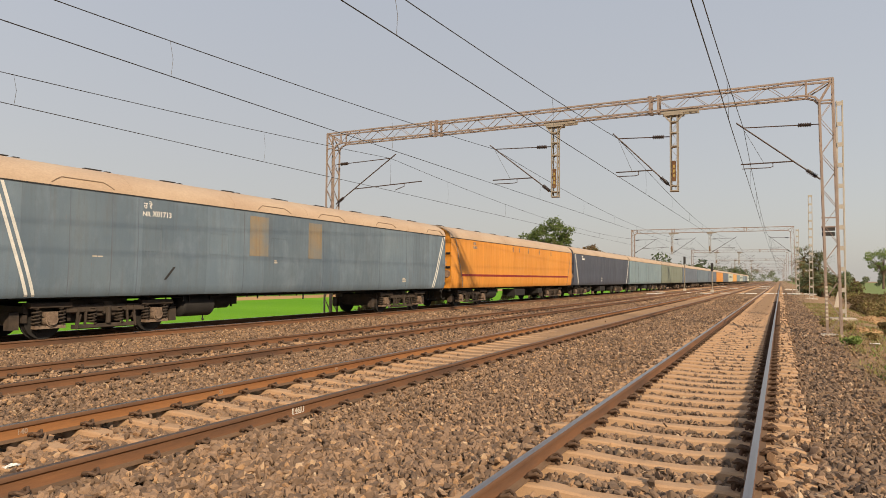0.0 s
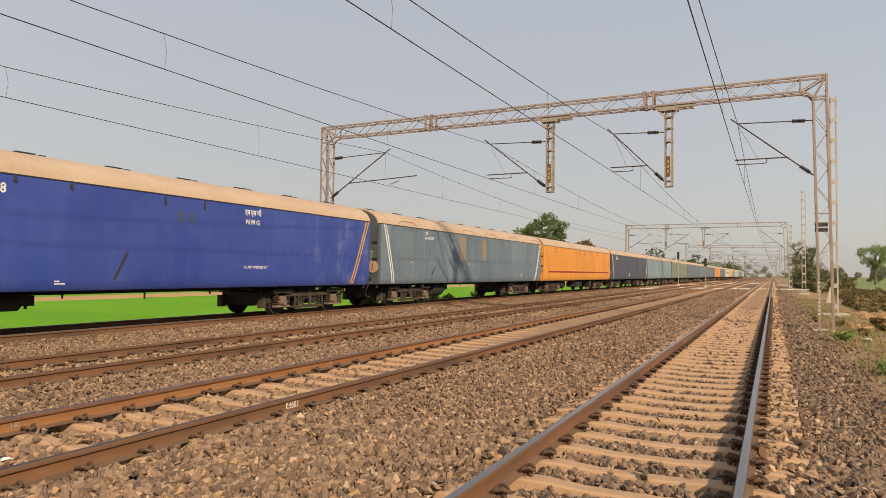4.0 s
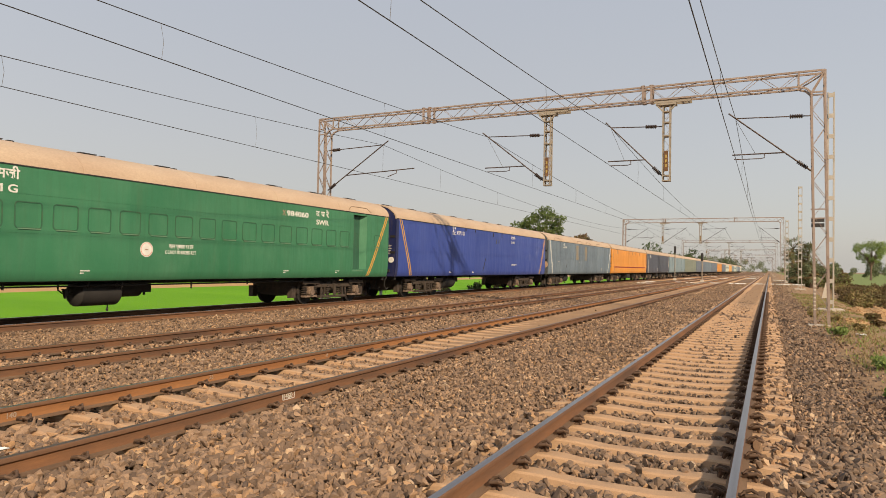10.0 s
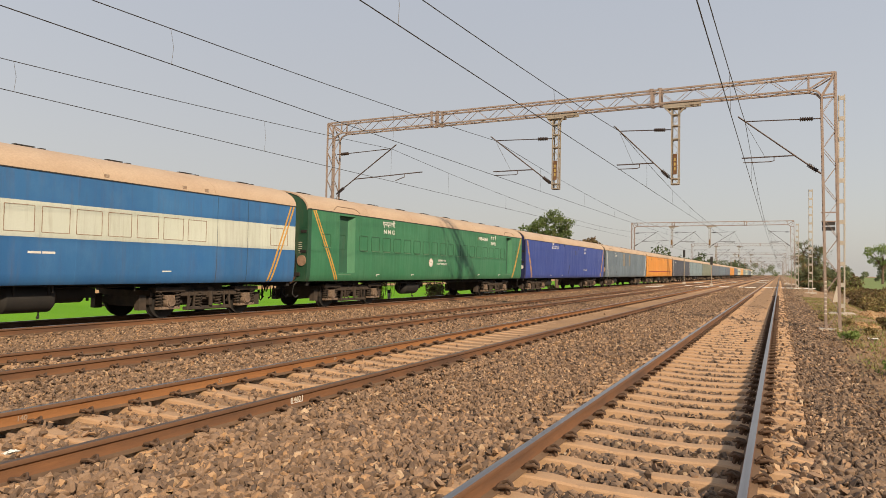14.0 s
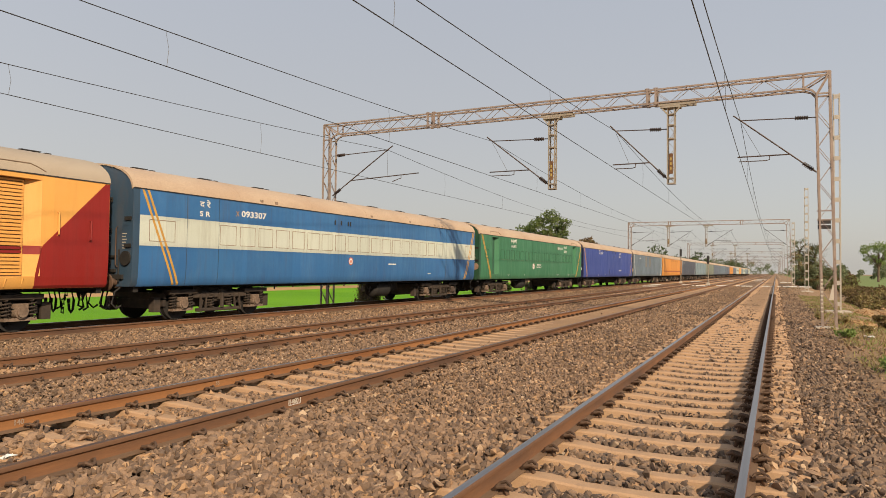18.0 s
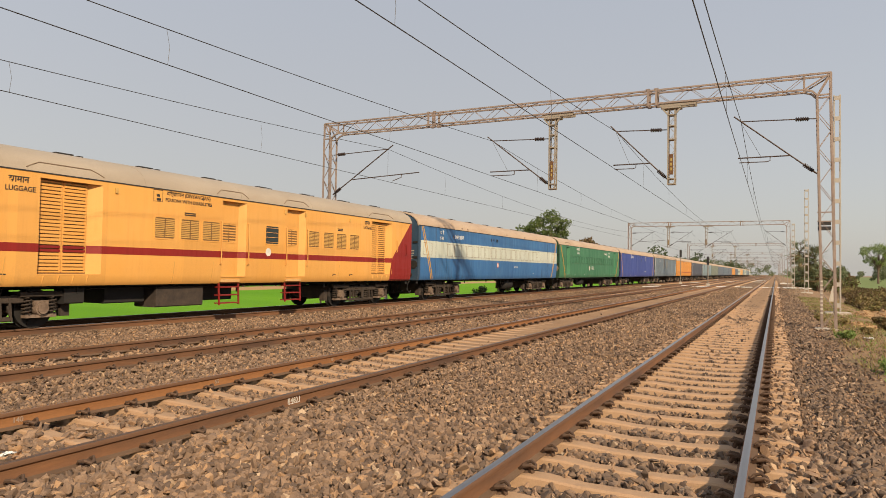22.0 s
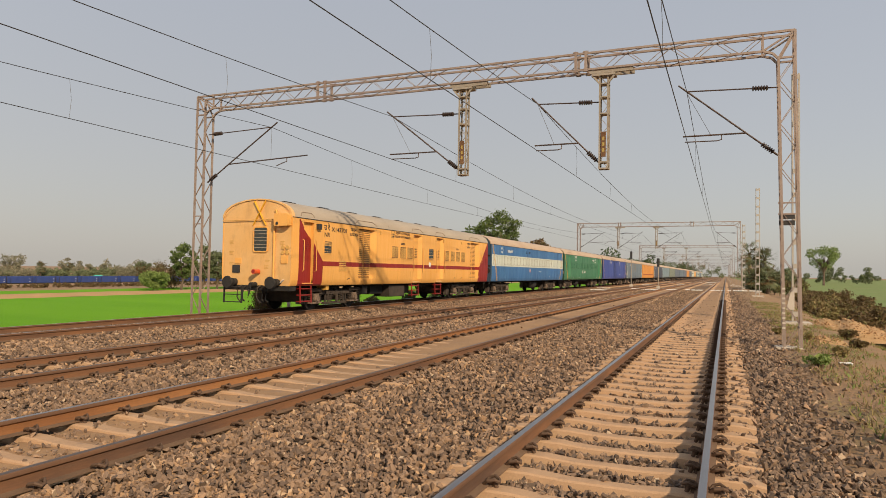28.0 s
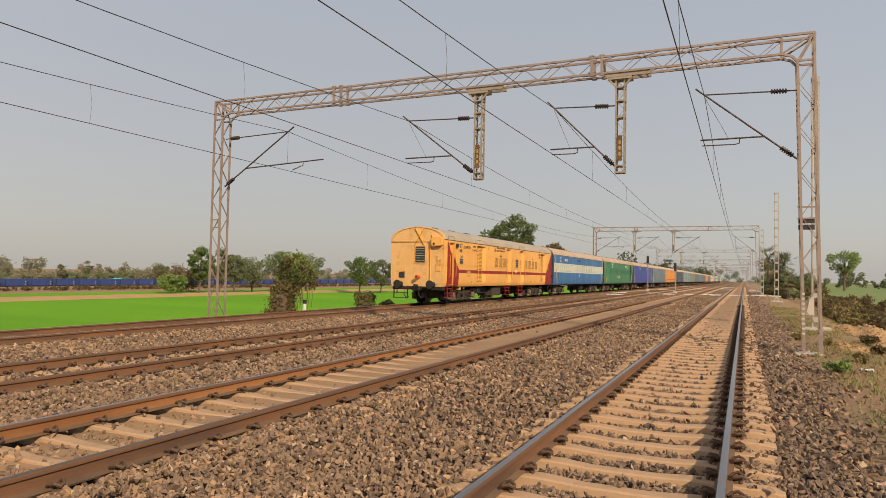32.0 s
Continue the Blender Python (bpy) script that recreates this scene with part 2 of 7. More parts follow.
# ---- geometry helpers ----
class Geo:
    """Collects boxes, bars, tubes and sweeps into one mesh."""

    def __init__(self):
        self.v, self.f, self.smooth = [], [], False

    def add(self, verts, faces):
        o = len(self.v)
        self.v.extend(tuple(p) for p in verts)
        self.f.extend(tuple(i + o for i in q) for q in faces)
        return self

    def box(self, x0, x1, y0, y1, z0, z1, b=0.0):
        if b:
            return self.bar((x0 + (x1 - x0) / 2, y0, (z0 + z1) / 2), (x0 + (x1 - x0) / 2, y1, (z0 + z1) / 2), x1 - x0, z1 - z0, b)
        vs = [(x, y, z) for x in (x0, x1) for y in (y0, y1) for z in (z0, z1)]
        return self.add(vs, [(0, 1, 3, 2), (4, 6, 7, 5), (0, 4, 5, 1), (2, 3, 7, 6), (0, 2, 6, 4), (1, 5, 7, 3)])

    def bar(self, p, q, w, h=None, b=0.0):
        """Straight bar of w by h between two points, corners cut by b."""
        h = h or w
        p, q = Vector(p), Vector(q)
        d = (q - p).normalized()
        up = Vector((0, 0, 1)) if abs(d.z) < 0.99 else Vector((0, 1, 0))
        s = d.cross(up).normalized()
        u = s.cross(d)
        x, y = w / 2, h / 2
        if b:
            ring = [(x - b, -y), (x, -y + b), (x, y - b), (x - b, y), (-x + b, y), (-x, y - b), (-x, -y + b), (-x + b, -y)]
        else:
            ring = [(x, -y), (x, y), (-x, y), (-x, -y)]
        n = len(ring)
        vs = [c + s * a + u * e for c in (p, q) for a, e in ring]
        fs = [(i, (i + 1) % n, (i + 1) % n + n, i + n) for i in range(n)] + [tuple(range(n))[::-1], tuple(range(n, 2 * n))]
        return self.add(vs, fs)

    def tube(self, pts, r, n=6, ends=True):
        """Round tube through points; r is a number or one radius a point."""
        pts = [Vector(p) for p in pts]
        rs = r if isinstance(r, (list, tuple)) else [r] * len(pts)
        vs, fs = [], []
        for i, p in enumerate(pts):
            d = (pts[min(i + 1, len(pts) - 1)] - pts[max(i - 1, 0)]).normalized()
            up = Vector((0, 0, 1)) if abs(d.z) < 0.95 else Vector((0, 1, 0))
            s = d.cross(up).normalized()
            u = s.cross(d)
            vs += [p + (s * math.cos(a) + u * math.sin(a)) * rs[i] for a in (2 * math.pi * k / n for k in range(n))]
        for i in range(len(pts) - 1):
            fs += [(i * n + k, i * n + (k + 1) % n, (i + 1) * n + (k + 1) % n, (i + 1) * n + k) for k in range(n)]
        if ends:
            fs += [tuple(range(n))[::-1], tuple(range((len(pts) - 1) * n, len(pts) * n))]
        return self.add(vs, fs)

    def sweep(self, ring, y0, y1, cap=True, closed=True, steps=1):
        """Profile in x, z swept along y."""
        n = len(ring)
        vs = [(x, y0 + (y1 - y0) * k / steps, z) for k in range(steps + 1) for x, z in ring]
        m = n if closed else n - 1
        fs = [(k * n + i, k * n + (i + 1) % n, (k + 1) * n + (i + 1) % n, (k + 1) * n + i) for k in range(steps) for i in range(m)]
        if cap and closed:
            fs += [tuple(range(n))[::-1], tuple(range(steps * n, (steps + 1) * n))]
        return self.add(vs, fs)

    def make(self, name, mat, parent=None, label="", smooth=False, at=None):
        me = bpy.data.meshes.new(name)
        me.from_pydata(self.v, [], self.f)
        me.materials.append(mat)
        bm = bmesh.new()
        bm.from_mesh(me)
        bmesh.ops.recalc_face_normals(bm, faces=bm.faces)
        bm.to_mesh(me)
        bm.free()
        if smooth:
            me.shade_smooth()
            me.set_sharp_from_angle(angle=radians(38))
        ob = new(name, me)
        if at is not None:
            ob.matrix_basis = at
        if parent:
            ob.parent = parent
        if label:
            ob["label"] = label
        return ob


def raw_mesh(name, verts, faces, mats, smooth=False):
    """Large numpy mesh of triangles or quads."""
    me = bpy.data.meshes.new(name)
    k = faces.shape[1]
    me.vertices.add(len(verts))
    me.vertices.foreach_set("co", verts.astype(np.float32).ravel())
    me.loops.add(faces.size)
    me.loops.foreach_set("vertex_index", faces.astype(np.int32).ravel())
    me.polygons.add(len(faces))
    me.polygons.foreach_set("loop_start", np.arange(0, faces.size, k, dtype=np.int32))
    for m in mats:
        me.materials.append(m)
    me.update(calc_edges=True)
    if smooth:
        me.shade_smooth()
    else:
        me.shade_flat()
    return me


def empty(name, x=0, y=0, z=0):
    ob = new(name)
    ob.empty_display_size = 0.2
    ob.matrix_basis = pose(x, y, z)
    return ob


# ---- ground and tracks ----
def ground_z(x, y):
    """Height of the land across the line."""
    xp = [-1600, -120, -36, -25.5, -20.6, -18.9, 0.3, 0.9, 1.3, 1.7, 3.2, 4.2, 5.4, 9.0, 30, 1600]
    zp = [-4.2, -4.05, -4.0, -2.4, -0.75, -0.42, -0.42, -0.37, -0.30, -0.26, -0.30, -0.50, -0.95, -1.25, -1.4, -1.6]
    return np.interp(x, xp, zp)


def wobble(x, y, a, s):
    return a * (np.sin(x * s * 1.3 + 1.7 * np.sin(y * s * 0.7)) + np.sin(y * s + 2.1 * np.sin(x * s * 0.9 + 1.3))) * 0.5


def sheet(name, xs, ys, zfun, mat, label, category):
    X, Y = np.meshgrid(xs, ys, indexing="ij")
    V = np.stack([X, Y, zfun(X, Y)], -1).reshape(-1, 3)
    n, m = len(xs), len(ys)
    i, j = np.meshgrid(np.arange(n - 1), np.arange(m - 1), indexing="ij")
    q = (i * m + j).ravel()
    F = np.stack([q, q + m, q + m + 1, q + 1], -1)
    return tagged(new(name, raw_mesh(name, V, F, [mat], True)), label, category, kind="structure")


def soil_mat():
    m = bpy.data.materials.new("dry_soil_grass")
    nt, p = nodes_of(m)
    v = coords(nt)
    c = ramp(nt, noise_tex(nt, v, 0.35, 8, 0.7), [(0.3, (0.37, 0.215, 0.105)), (0.52, (0.31, 0.19, 0.095)), (0.66, (0.25, 0.185, 0.080)), (0.8, (0.17, 0.18, 0.06))])
    c = blend(nt, 0.6, c, ramp(nt, noise_tex(nt, v, 9, 6, 0.7), [(0.3, (0.4, 0.4, 0.4)), (0.7, (1, 1, 1))]), "MULTIPLY")
    nt.links.new(c, p.inputs["Base Color"])
    p.inputs["Roughness"].default_value = 0.95
    bump(nt, p, noise_tex(nt, v, 6, 8, 0.7), 0.8, 0.06)
    return m


def paddy_mat():
    m = bpy.data.materials.new("young_paddy")
    nt, p = nodes_of(m)
    v = coords(nt)
    c = ramp(nt, noise_tex(nt, coords(nt, (0.25, 1, 1)), 0.06, 5), [(0.3, (0.115, 0.30, 0.006)), (0.7, (0.165, 0.37, 0.010))])
    c = blend(nt, 0.35, c, ramp(nt, noise_tex(nt, v, 4, 6, 0.7), [(0.3, (0.5, 0.5, 0.4)), (0.7, (1, 1, 1))]), "MULTIPLY")
    nt.links.new(c, p.inputs["Base Color"])
    p.inputs["Roughness"].default_value = 0.9
    p.inputs["Specular IOR Level"].default_value = 0.15
    bump(nt, p, noise_tex(nt, v, 7, 6, 0.7), 0.9, 0.08)
    return m


M_SOIL = soil_mat()
M_PADDY = paddy_mat()
M_BUND = surface("dry_earth", (0.47, 0.27, 0.115), (0.40, 0.245, 0.10), 0.3, 0.95, grain=8, depth=0.03)
M_MEADOW = surface("meadow_green", (0.13, 0.21, 0.035), (0.20, 0.22, 0.07), 0.12, 0.95, grain=5, depth=0.05, dirt=(0.26, 0.20, 0.10), dirt_from=0.58)

sheet("ground", np.concatenate([[-3000, -1500, -600, -250, -120, -60], np.arange(-34, 12, 0.8), [14, 20, 30, 60, 150, 400, 1000, 3000]]),
      np.concatenate([[-400, -100, -30], np.arange(-10, 70, 1.0), [75, 85, 100, 130, 180, 260, 400, 700, 1200, 2200, 4800]]),
      lambda x, y: ground_z(x, y) + wobble(x, y, 0.05, 1.1) * (x > -18) * (x < 12) * (np.abs(x + 9) > 9.4), M_SOIL,
      "dry brown earth with patches of grass beside the line", "ground")
sheet("ballast_bed", np.array([-20.2, -19.3, -18.6, -17.8, -15, -13.5, -12, -9, -8.3, -7.5, -4.7, -3.6, -2.5, 0.3, 0.75, 1.15, 1.6]),
      np.array([88, 100, 200, 400, 900]),
      lambda x, y: np.interp(x, [-20.2, -19.3, -18.6, 0.3, 0.75, 1.15, 1.6], [-0.74, -0.48, -0.295, -0.295, -0.315, -0.44, -0.56]) + wobble(x, y, 0.012, 2.3), M_BED,
      "grey-brown crushed stone ballast under the tracks", "ballast")

# under the loose stones the bed carries the painted gap shade
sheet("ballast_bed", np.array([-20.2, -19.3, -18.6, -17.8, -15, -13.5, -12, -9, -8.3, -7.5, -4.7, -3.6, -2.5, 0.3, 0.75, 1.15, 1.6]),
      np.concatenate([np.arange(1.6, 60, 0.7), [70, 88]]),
      lambda x, y: np.interp(x, [-20.2, -19.3, -18.6, 0.3, 0.75, 1.15, 1.6], [-0.74, -0.48, -0.295, -0.295, -0.315, -0.44, -0.56]) + wobble(x, y, 0.012, 2.3), M_BED_SHADE,
      "bed under the loose ballast, coloured dark as the shade between stones", "ballast")

sheet("ballast_bed", np.array([-20.2, -19.3, -18.6, -17.8, -15, -13.5, -12, -9, -8.3, -7.5, -4.7, -3.6, -2.5, 0.3, 0.75, 1.15, 1.6]),
      np.concatenate([[-30, -20], np.arange(-10, 1.7, 1.16)]),
      lambda x, y: np.interp(x, [-20.2, -19.3, -18.6, 0.3, 0.75, 1.15, 1.6], [-0.72, -0.45, -0.262, -0.262, -0.285, -0.42, -0.56]) + wobble(x, y, 0.012, 2.3), M_BED,
      "grey-brown crushed stone ballast under the tracks", "ballast")

RAIL = [(0.075, -0.172), (0.075, -0.160), (0.020, -0.146), (0.0085, -0.125), (0.0085, -0.06), (0.034, -0.040), (0.036, -0.010), (0.030, -0.001), (0, 0.0015)]


def rail_mesh(top, side=None):
    g = Geo()
    g.sweep(RAIL + [(-x, z) for x, z in RAIL[-2::-1]], -14, 900, steps=1)
    ob = g.make("rail", side or M_RAIL_SIDE, smooth=True)
    me = ob.data
    me.materials.append(top)
    me.materials.append(M_RAIL_HEAD)
    me.materials.append(M_RAIL_FOOT)
    for p in me.polygons:
        if p.normal.z > 0.6 and p.center.z > -0.02:
            p.material_index = 1
        elif p.center.z > -0.045:
            p.material_index = 2
        elif p.center.z < -0.145:
            p.material_index = 3
    bpy.data.objects.remove(ob)
    return me


def sleeper_mesh():
    g = Geo()
    n = 7
    ring_at = [(-1.375, 0.10), (-1.2, 0.105), (-0.62, 0.100), (-0.3, 0.085), (0.3, 0.085), (0.62, 0.100), (1.2, 0.105), (1.375, 0.10)]
    top = [-0.205, -0.185, -0.183, -0.205, -0.205, -0.183, -0.185, -0.205]
    vs, fs = [], []
    for (x, w), z in zip(ring_at, top):
        vs += [(x, -w - 0.03, -0.40), (x, -w, z - 0.015), (x, -w + 0.02, z), (x, w - 0.02, z), (x, w, z - 0.015), (x, w + 0.03, -0.40)]
    for i in range(n):
        fs += [(i * 6 + k, i * 6 + k + 1, i * 6 + k + 7, i * 6 + k + 6) for k in range(5)]
    fs += [(0, 1, 2, 3, 4, 5), tuple(range(n * 6, n * 6 + 6))[::-1]]
    ob = g.add(vs, fs).make("sleeper", M_SLEEPER)
    me = ob.data
    bpy.data.objects.remove(ob)
    return me


def clip_mesh():
    """Bent spring clip with its cast shoulder."""
    g = Geo()
    g.tube([(0.085, 0.0, -0.19), (0.10, 0.0, -0.135), (0.125, 0.0, -0.13), (0.15, 0.0, -0.19)], [0.035, 0.032, 0.03, 0.02], 6)
    g.tube([(0.045, -0.06, -0.150), (0.085, -0.085, -0.118), (0.15, -0.075, -0.105), (0.185, -0.03, -0.13), (0.17, 0.02, -0.118), (0.125, 0.05, -0.098), (0.075, 0.055, -0.118), (0.045, 0.03, -0.150)], 0.0155, 6)
    ob = g.make("clip", M_CLIP)
    me = ob.data
    bpy.data.objects.remove(ob)
    return me


RAIL_ORANGE_ME = rail_mesh(M_RAIL_TOP, M_RAIL_ORANGE)
RAIL_ME, RAIL_DULL_ME, SLEEPER_ME, CLIP_ME = rail_mesh(M_RAIL_TOP), rail_mesh(M_RAIL_DULL), sleeper_mesh(), clip_mesh()


def many(name, mesh, mats):
    """One mesh of a piece repeated at many poses."""
    v = np.array([q.co for q in mesh.vertices])
    polys = [tuple(p.vertices) for p in mesh.polygons]
    g = Geo()
    for m in mats:
        M = np.array(m)
        g.add((v @ M[:3, :3].T + M[:3, 3]).tolist(), polys)
    return g


def child(name, mesh, parent, m):
    ob = new(name, mesh)
    ob.parent = parent
    ob.matrix_basis = m
    return ob


def build_track(key, first, near, clips):
    """A track: two rails, sleepers and clips; the far ones are joined."""
    t = tagged(empty("railway_track", TRACK[key], 0, 0), "broad gauge track of rusty rails on dusty concrete sleepers", "railway track", "railway tracks")
    rnd = random.Random(ord(key))
    for s in (-1, 1):
        child("rail", RAIL_ORANGE_ME if key + str(s) == "b-1" else RAIL_DULL_ME if key in "bc" else RAIL_ME, t, pose(s * GAUGE / 2, 0, 0))
    ys = [first + 0.6 * k for k in range(-14, 520)]
    far_m, far_c = [], []
    for y in ys:
        m = pose(rnd.uniform(-0.02, 0.02), y + rnd.uniform(-0.015, 0.015), rnd.uniform(-0.006, 0.004), 0, 0, rnd.uniform(-0.5, 0.5))
        if 0 < y < near:
            child("sleeper", SLEEPER_ME, t, m)
        elif y < 210:
            far_m.append(m)
        for s in (-1, 1):
            for e in (0, 180):
                c = pose(s * GAUGE / 2, y + rnd.uniform(-0.02, 0.02), 0, 0, 0, e) @ Matrix.Diagonal((0.95, 0.8, 0.97, 1))
                if 1 < y < clips:
                    child("clip", CLIP_ME, t, c)
                elif clips and clips <= y < 58:
                    far_c.append(c)
    ob = many("sleepers", SLEEPER_ME, far_m).make("sleeper_run", M_SLEEPER, t)
    ob["kind"] = "stuff"
    if far_c:
        ob = many("clips", CLIP_ME, far_c).make("clip_run", M_CLIP, t)
        ob["kind"] = "stuff"
    return t


build_track("a", 5.99, 60, 34)
build_track("b", 6.10, 60, 34)
build_track("c", 6.0, 40, 22)
build_track("d", 6.2, 40, 0)


M_DUST = surface("brown_dust", (0.365, 0.215, 0.102), (0.29, 0.172, 0.085), 0.9, 0.95, grain=22, depth=0.02, dirt=(0.22, 0.15, 0.10))
for key in "ab":
    ob = sheet("dusty_crib_fill", np.linspace(TRACK[key] - 0.78, TRACK[key] + 0.78, 5), np.concatenate([np.arange(14 if key == "a" else 0, 60, 1.0), [70, 100, 200, 400, 900]]),
               lambda x, y: (-0.266 + 0.070 * np.clip((y - 14) / 28, 0, 1) if key == "a" else -0.238 + 0.048 * np.clip((y - 10) / 12, 0, 1)) + wobble(x, y, 0.010, 4.0), M_DUST, "brown dust filling the spaces between sleepers", "dust")

# ---- loose ballast stones ----
def stone_shapes(count, points, seed):
    """Angular crushed stones: triangulated hulls of scattered points."""
    rng = np.random.default_rng(seed)
    shapes = []
    for _ in range(count):
        d = rng.normal(size=(points, 3))
        d /= np.linalg.norm(d, axis=1)[:, None]
        d *= rng.uniform(0.78, 1.1, (points, 1)) * np.array([1.0, rng.uniform(0.62, 0.9), rng.uniform(0.42, 0.72)])
        bm = bmesh.new()
        for p in d:
            bm.verts.new(p)
        out = bmesh.ops.convex_hull(bm, input=bm.verts)
        bmesh.ops.delete(bm, geom=[v for v in out["geom_interior"] if isinstance(v, bmesh.types.BMVert)], context="VERTS")
        bmesh.ops.triangulate(bm, faces=bm.faces)
        bm.verts.index_update()
        shapes.append((np.array([v.co for v in bm.verts]), np.array([[v.index for v in f.verts] for f in bm.faces])))
        bm.free()
    return shapes


SHARP = stone_shapes(14, 12, 1)
PLAIN = stone_shapes(10, 7, 2)


def stones(name, n_try, region, seed, label, span=(0, 200), sharp=False, base=0.041, wedge=True):
    rng = np.random.default_rng(seed)
    x0, x1, y0, y1 = region
    P = np.stack([rng.uniform(x0, x1, n_try), rng.uniform(y0, y1, n_try)], -1)
    dist = np.hypot(P[:, 0], P[:, 1])
    size = base * (1 + np.clip((dist - 9) / 40, 0, 0.4 if y0 < 40 else 0.75))
    keep = ((P[:, 0] > -1.95 * P[:, 1] - 1) & (P[:, 0] < 0.28 * P[:, 1] + 1.2)) | (not wedge)
    keep &= (dist >= span[0]) & (dist < span[1])
    keep &= rng.uniform(0, 1, n_try) < np.minimum(1, (base / size) ** 2)
    keep &= rng.uniform(0, 1, n_try) < np.interp(P[:, 0], [-19.4, -18.8, 0.9, 1.35, 2.1], [0.15, 1, 1, 0.35, 0.04])
    z = np.interp(P[:, 0], [-20.2, -19.3, -18.6, 0.3, 0.75, 1.15, 2.2], [-0.72, -0.45, -0.245, -0.245, -0.25, -0.285, -0.26])
    for key, first in (("a", 5.99), ("b", 6.10), ("c", 6.0), ("d", 6.2)):
        dx = np.abs(P[:, 0] - TRACK[key])
        on = dx < 1.40
        ph = np.abs((P[:, 1] - first + 0.3) % 0.6 - 0.3)
        # ballast lies over the sleeper ends, and on the older tracks over part of the middle
        bare = on & (ph < 0.155)
        cover = np.where(dx > 0.98, {"a": 0.25, "b": 0.95, "c": 1, "d": 1}[key], {"a": 0.008, "b": 0.06, "c": 0.5, "d": 0.8}[key])
        keep &= ~(bare & (rng.uniform(0, 1, n_try) > cover))
        keep &= ~(np.abs(dx - GAUGE / 2) < 0.12)
        if key == "b":
            keep &= ~((dx < 0.78) & (rng.uniform(0, 1, n_try) < np.clip((P[:, 1] - 6) / 10, 0, 0.92)))
        z = np.where(on & (ph >= 0.155), np.where((dx > 0.98) & (key != "a"), -0.20, -0.25), np.where(on, -0.18, z))
        edge = np.clip(1 - np.abs(dx - 1.75) / 0.45, 0, 1)
        z = z + 0.035 * edge
    P, size, z = P[keep], size[keep], z[keep]
    n = len(P)
    size = size * rng.uniform(0.65, 1.45, n)
    q = rng.normal(size=(n, 4))
    q /= np.linalg.norm(q, axis=1)[:, None]
    w, x, y, c = q.T
    Rm = np.stack([1 - 2 * (y * y + c * c), 2 * (x * y - c * w), 2 * (x * c + y * w), 2 * (x * y + c * w), 1 - 2 * (x * x + c * c), 2 * (y * c - x * w),
                   2 * (x * c - y * w), 2 * (y * c + x * w), 1 - 2 * (x * x + y * y)], -1).reshape(n, 3, 3)
    centre = np.stack([P[:, 0], P[:, 1], z + rng.uniform(-0.03, 0.026, n)], -1)
    shapes = SHARP if sharp else PLAIN
    kind = rng.integers(0, len(shapes), n)
    scale = size[:, None] * rng.uniform(0.75, 1.15, (n, 3)) * (1.22 if sharp else 1.05)
    # newer, less dusty stone lies along the right shoulder and between the rails beside it
    clean = (P[:, 0] > 0.32 + 0.15 * np.sin(P[:, 1] * 0.9)) | ((np.abs(P[:, 0] - TRACK["a"]) < 0.8) & (rng.uniform(0, 1, n) < 0.75))
    for pick, mat, words_on in ((~clean, M_STONE, label), (clean, M_STONE_DARK, "loose crushed ballast stones in clean dark grey-brown")):
        verts, tris, base_index = [], [], 0
        for k, (v, f) in enumerate(shapes):
            on = np.flatnonzero(pick & (kind == k))
            V = np.einsum("nij,nkj->nki", Rm[on], v[None] * scale[on][:, None]) + centre[on][:, None]
            verts.append(V.reshape(-1, 3))
            tris.append((f[None] + len(v) * np.arange(len(on))[:, None, None]).reshape(-1, 3) + base_index)
            base_index += len(on) * len(v)
        tagged(new(name, raw_mesh(name, np.concatenate(verts), np.concatenate(tris), [mat])), words_on, "ballast", kind="stuff")


stones("ballast_stones", 58000, (-8.6, 2.4, 1.5, 9), 5, "loose crushed ballast stones in brown and grey", (0, 8), True, 0.043)
stones("ballast_stones", 180000, (-19.4, 2.4, 1.5, 13), 8, "loose crushed ballast stones in brown and grey", (8, 40), False, 0.039)
stones("ballast_stones", 250000, (-19.4, 2.6, 13, 50), 6, "loose crushed ballast stones in brown and grey")
stones("ballast_stones", 16000, (-8.6, 2.2, -4, 2.0), 9, "loose crushed ballast stones in brown and grey", wedge=False)
stones("ballast_stones", 75000, (-19.4, 2.6, 50, 92), 7, "loose crushed ballast stones in brown and grey")


# ---- overhead line ----
def lattice(g, a, b, wx, wy, step, chord, lace):
    """Square lattice column or beam from a to b: four angle chords and zigzag lacing on each face."""
    a, b = Vector(a), Vector(b)
    d = (b - a).normalized()
    s = Vector((1, 0, 0)) if abs(d.x) < 0.9 else Vector((0, 0, 1))
    u = Vector((0, 1, 0))
    cs = [s * (i * wx / 2) + u * (j * wy / 2) for i, j in ((1, 1), (1, -1), (-1, -1), (-1, 1))]
    for c in cs:
        g.bar(a + c, b + c, chord)
    n = max(1, round((b - a).length / step))
    for k in range(n):
        p, q = a + (b - a) * (k / n), a + (b - a) * ((k + 1) / n)
        for i in range(4):
            c0, c1 = (cs[i], cs[(i + 1) % 4]) if (k + i // 2) % 2 else (cs[(i + 1) % 4], cs[i])
            g.bar(p + c0, q + c1, lace, lace * 0.5)
    return g


def insulator(parent, p, q, r=0.075):
    """Rod insulator with sheds between two points."""
    p, q = Vector(p), Vector(q)
    n = 6
    pts, rs = [], []
    for k in range(n):
        for f, w in ((0.0, 0.45), (0.35, 1.0), (0.65, 1.0), (0.95, 0.45)):
            pts.append(p + (q - p) * ((k + f) / n))
            rs.append(r * w)
    return Geo().tube(pts, rs, 8).make("insulator", M_INSUL, parent, "dark brown ribbed insulator")


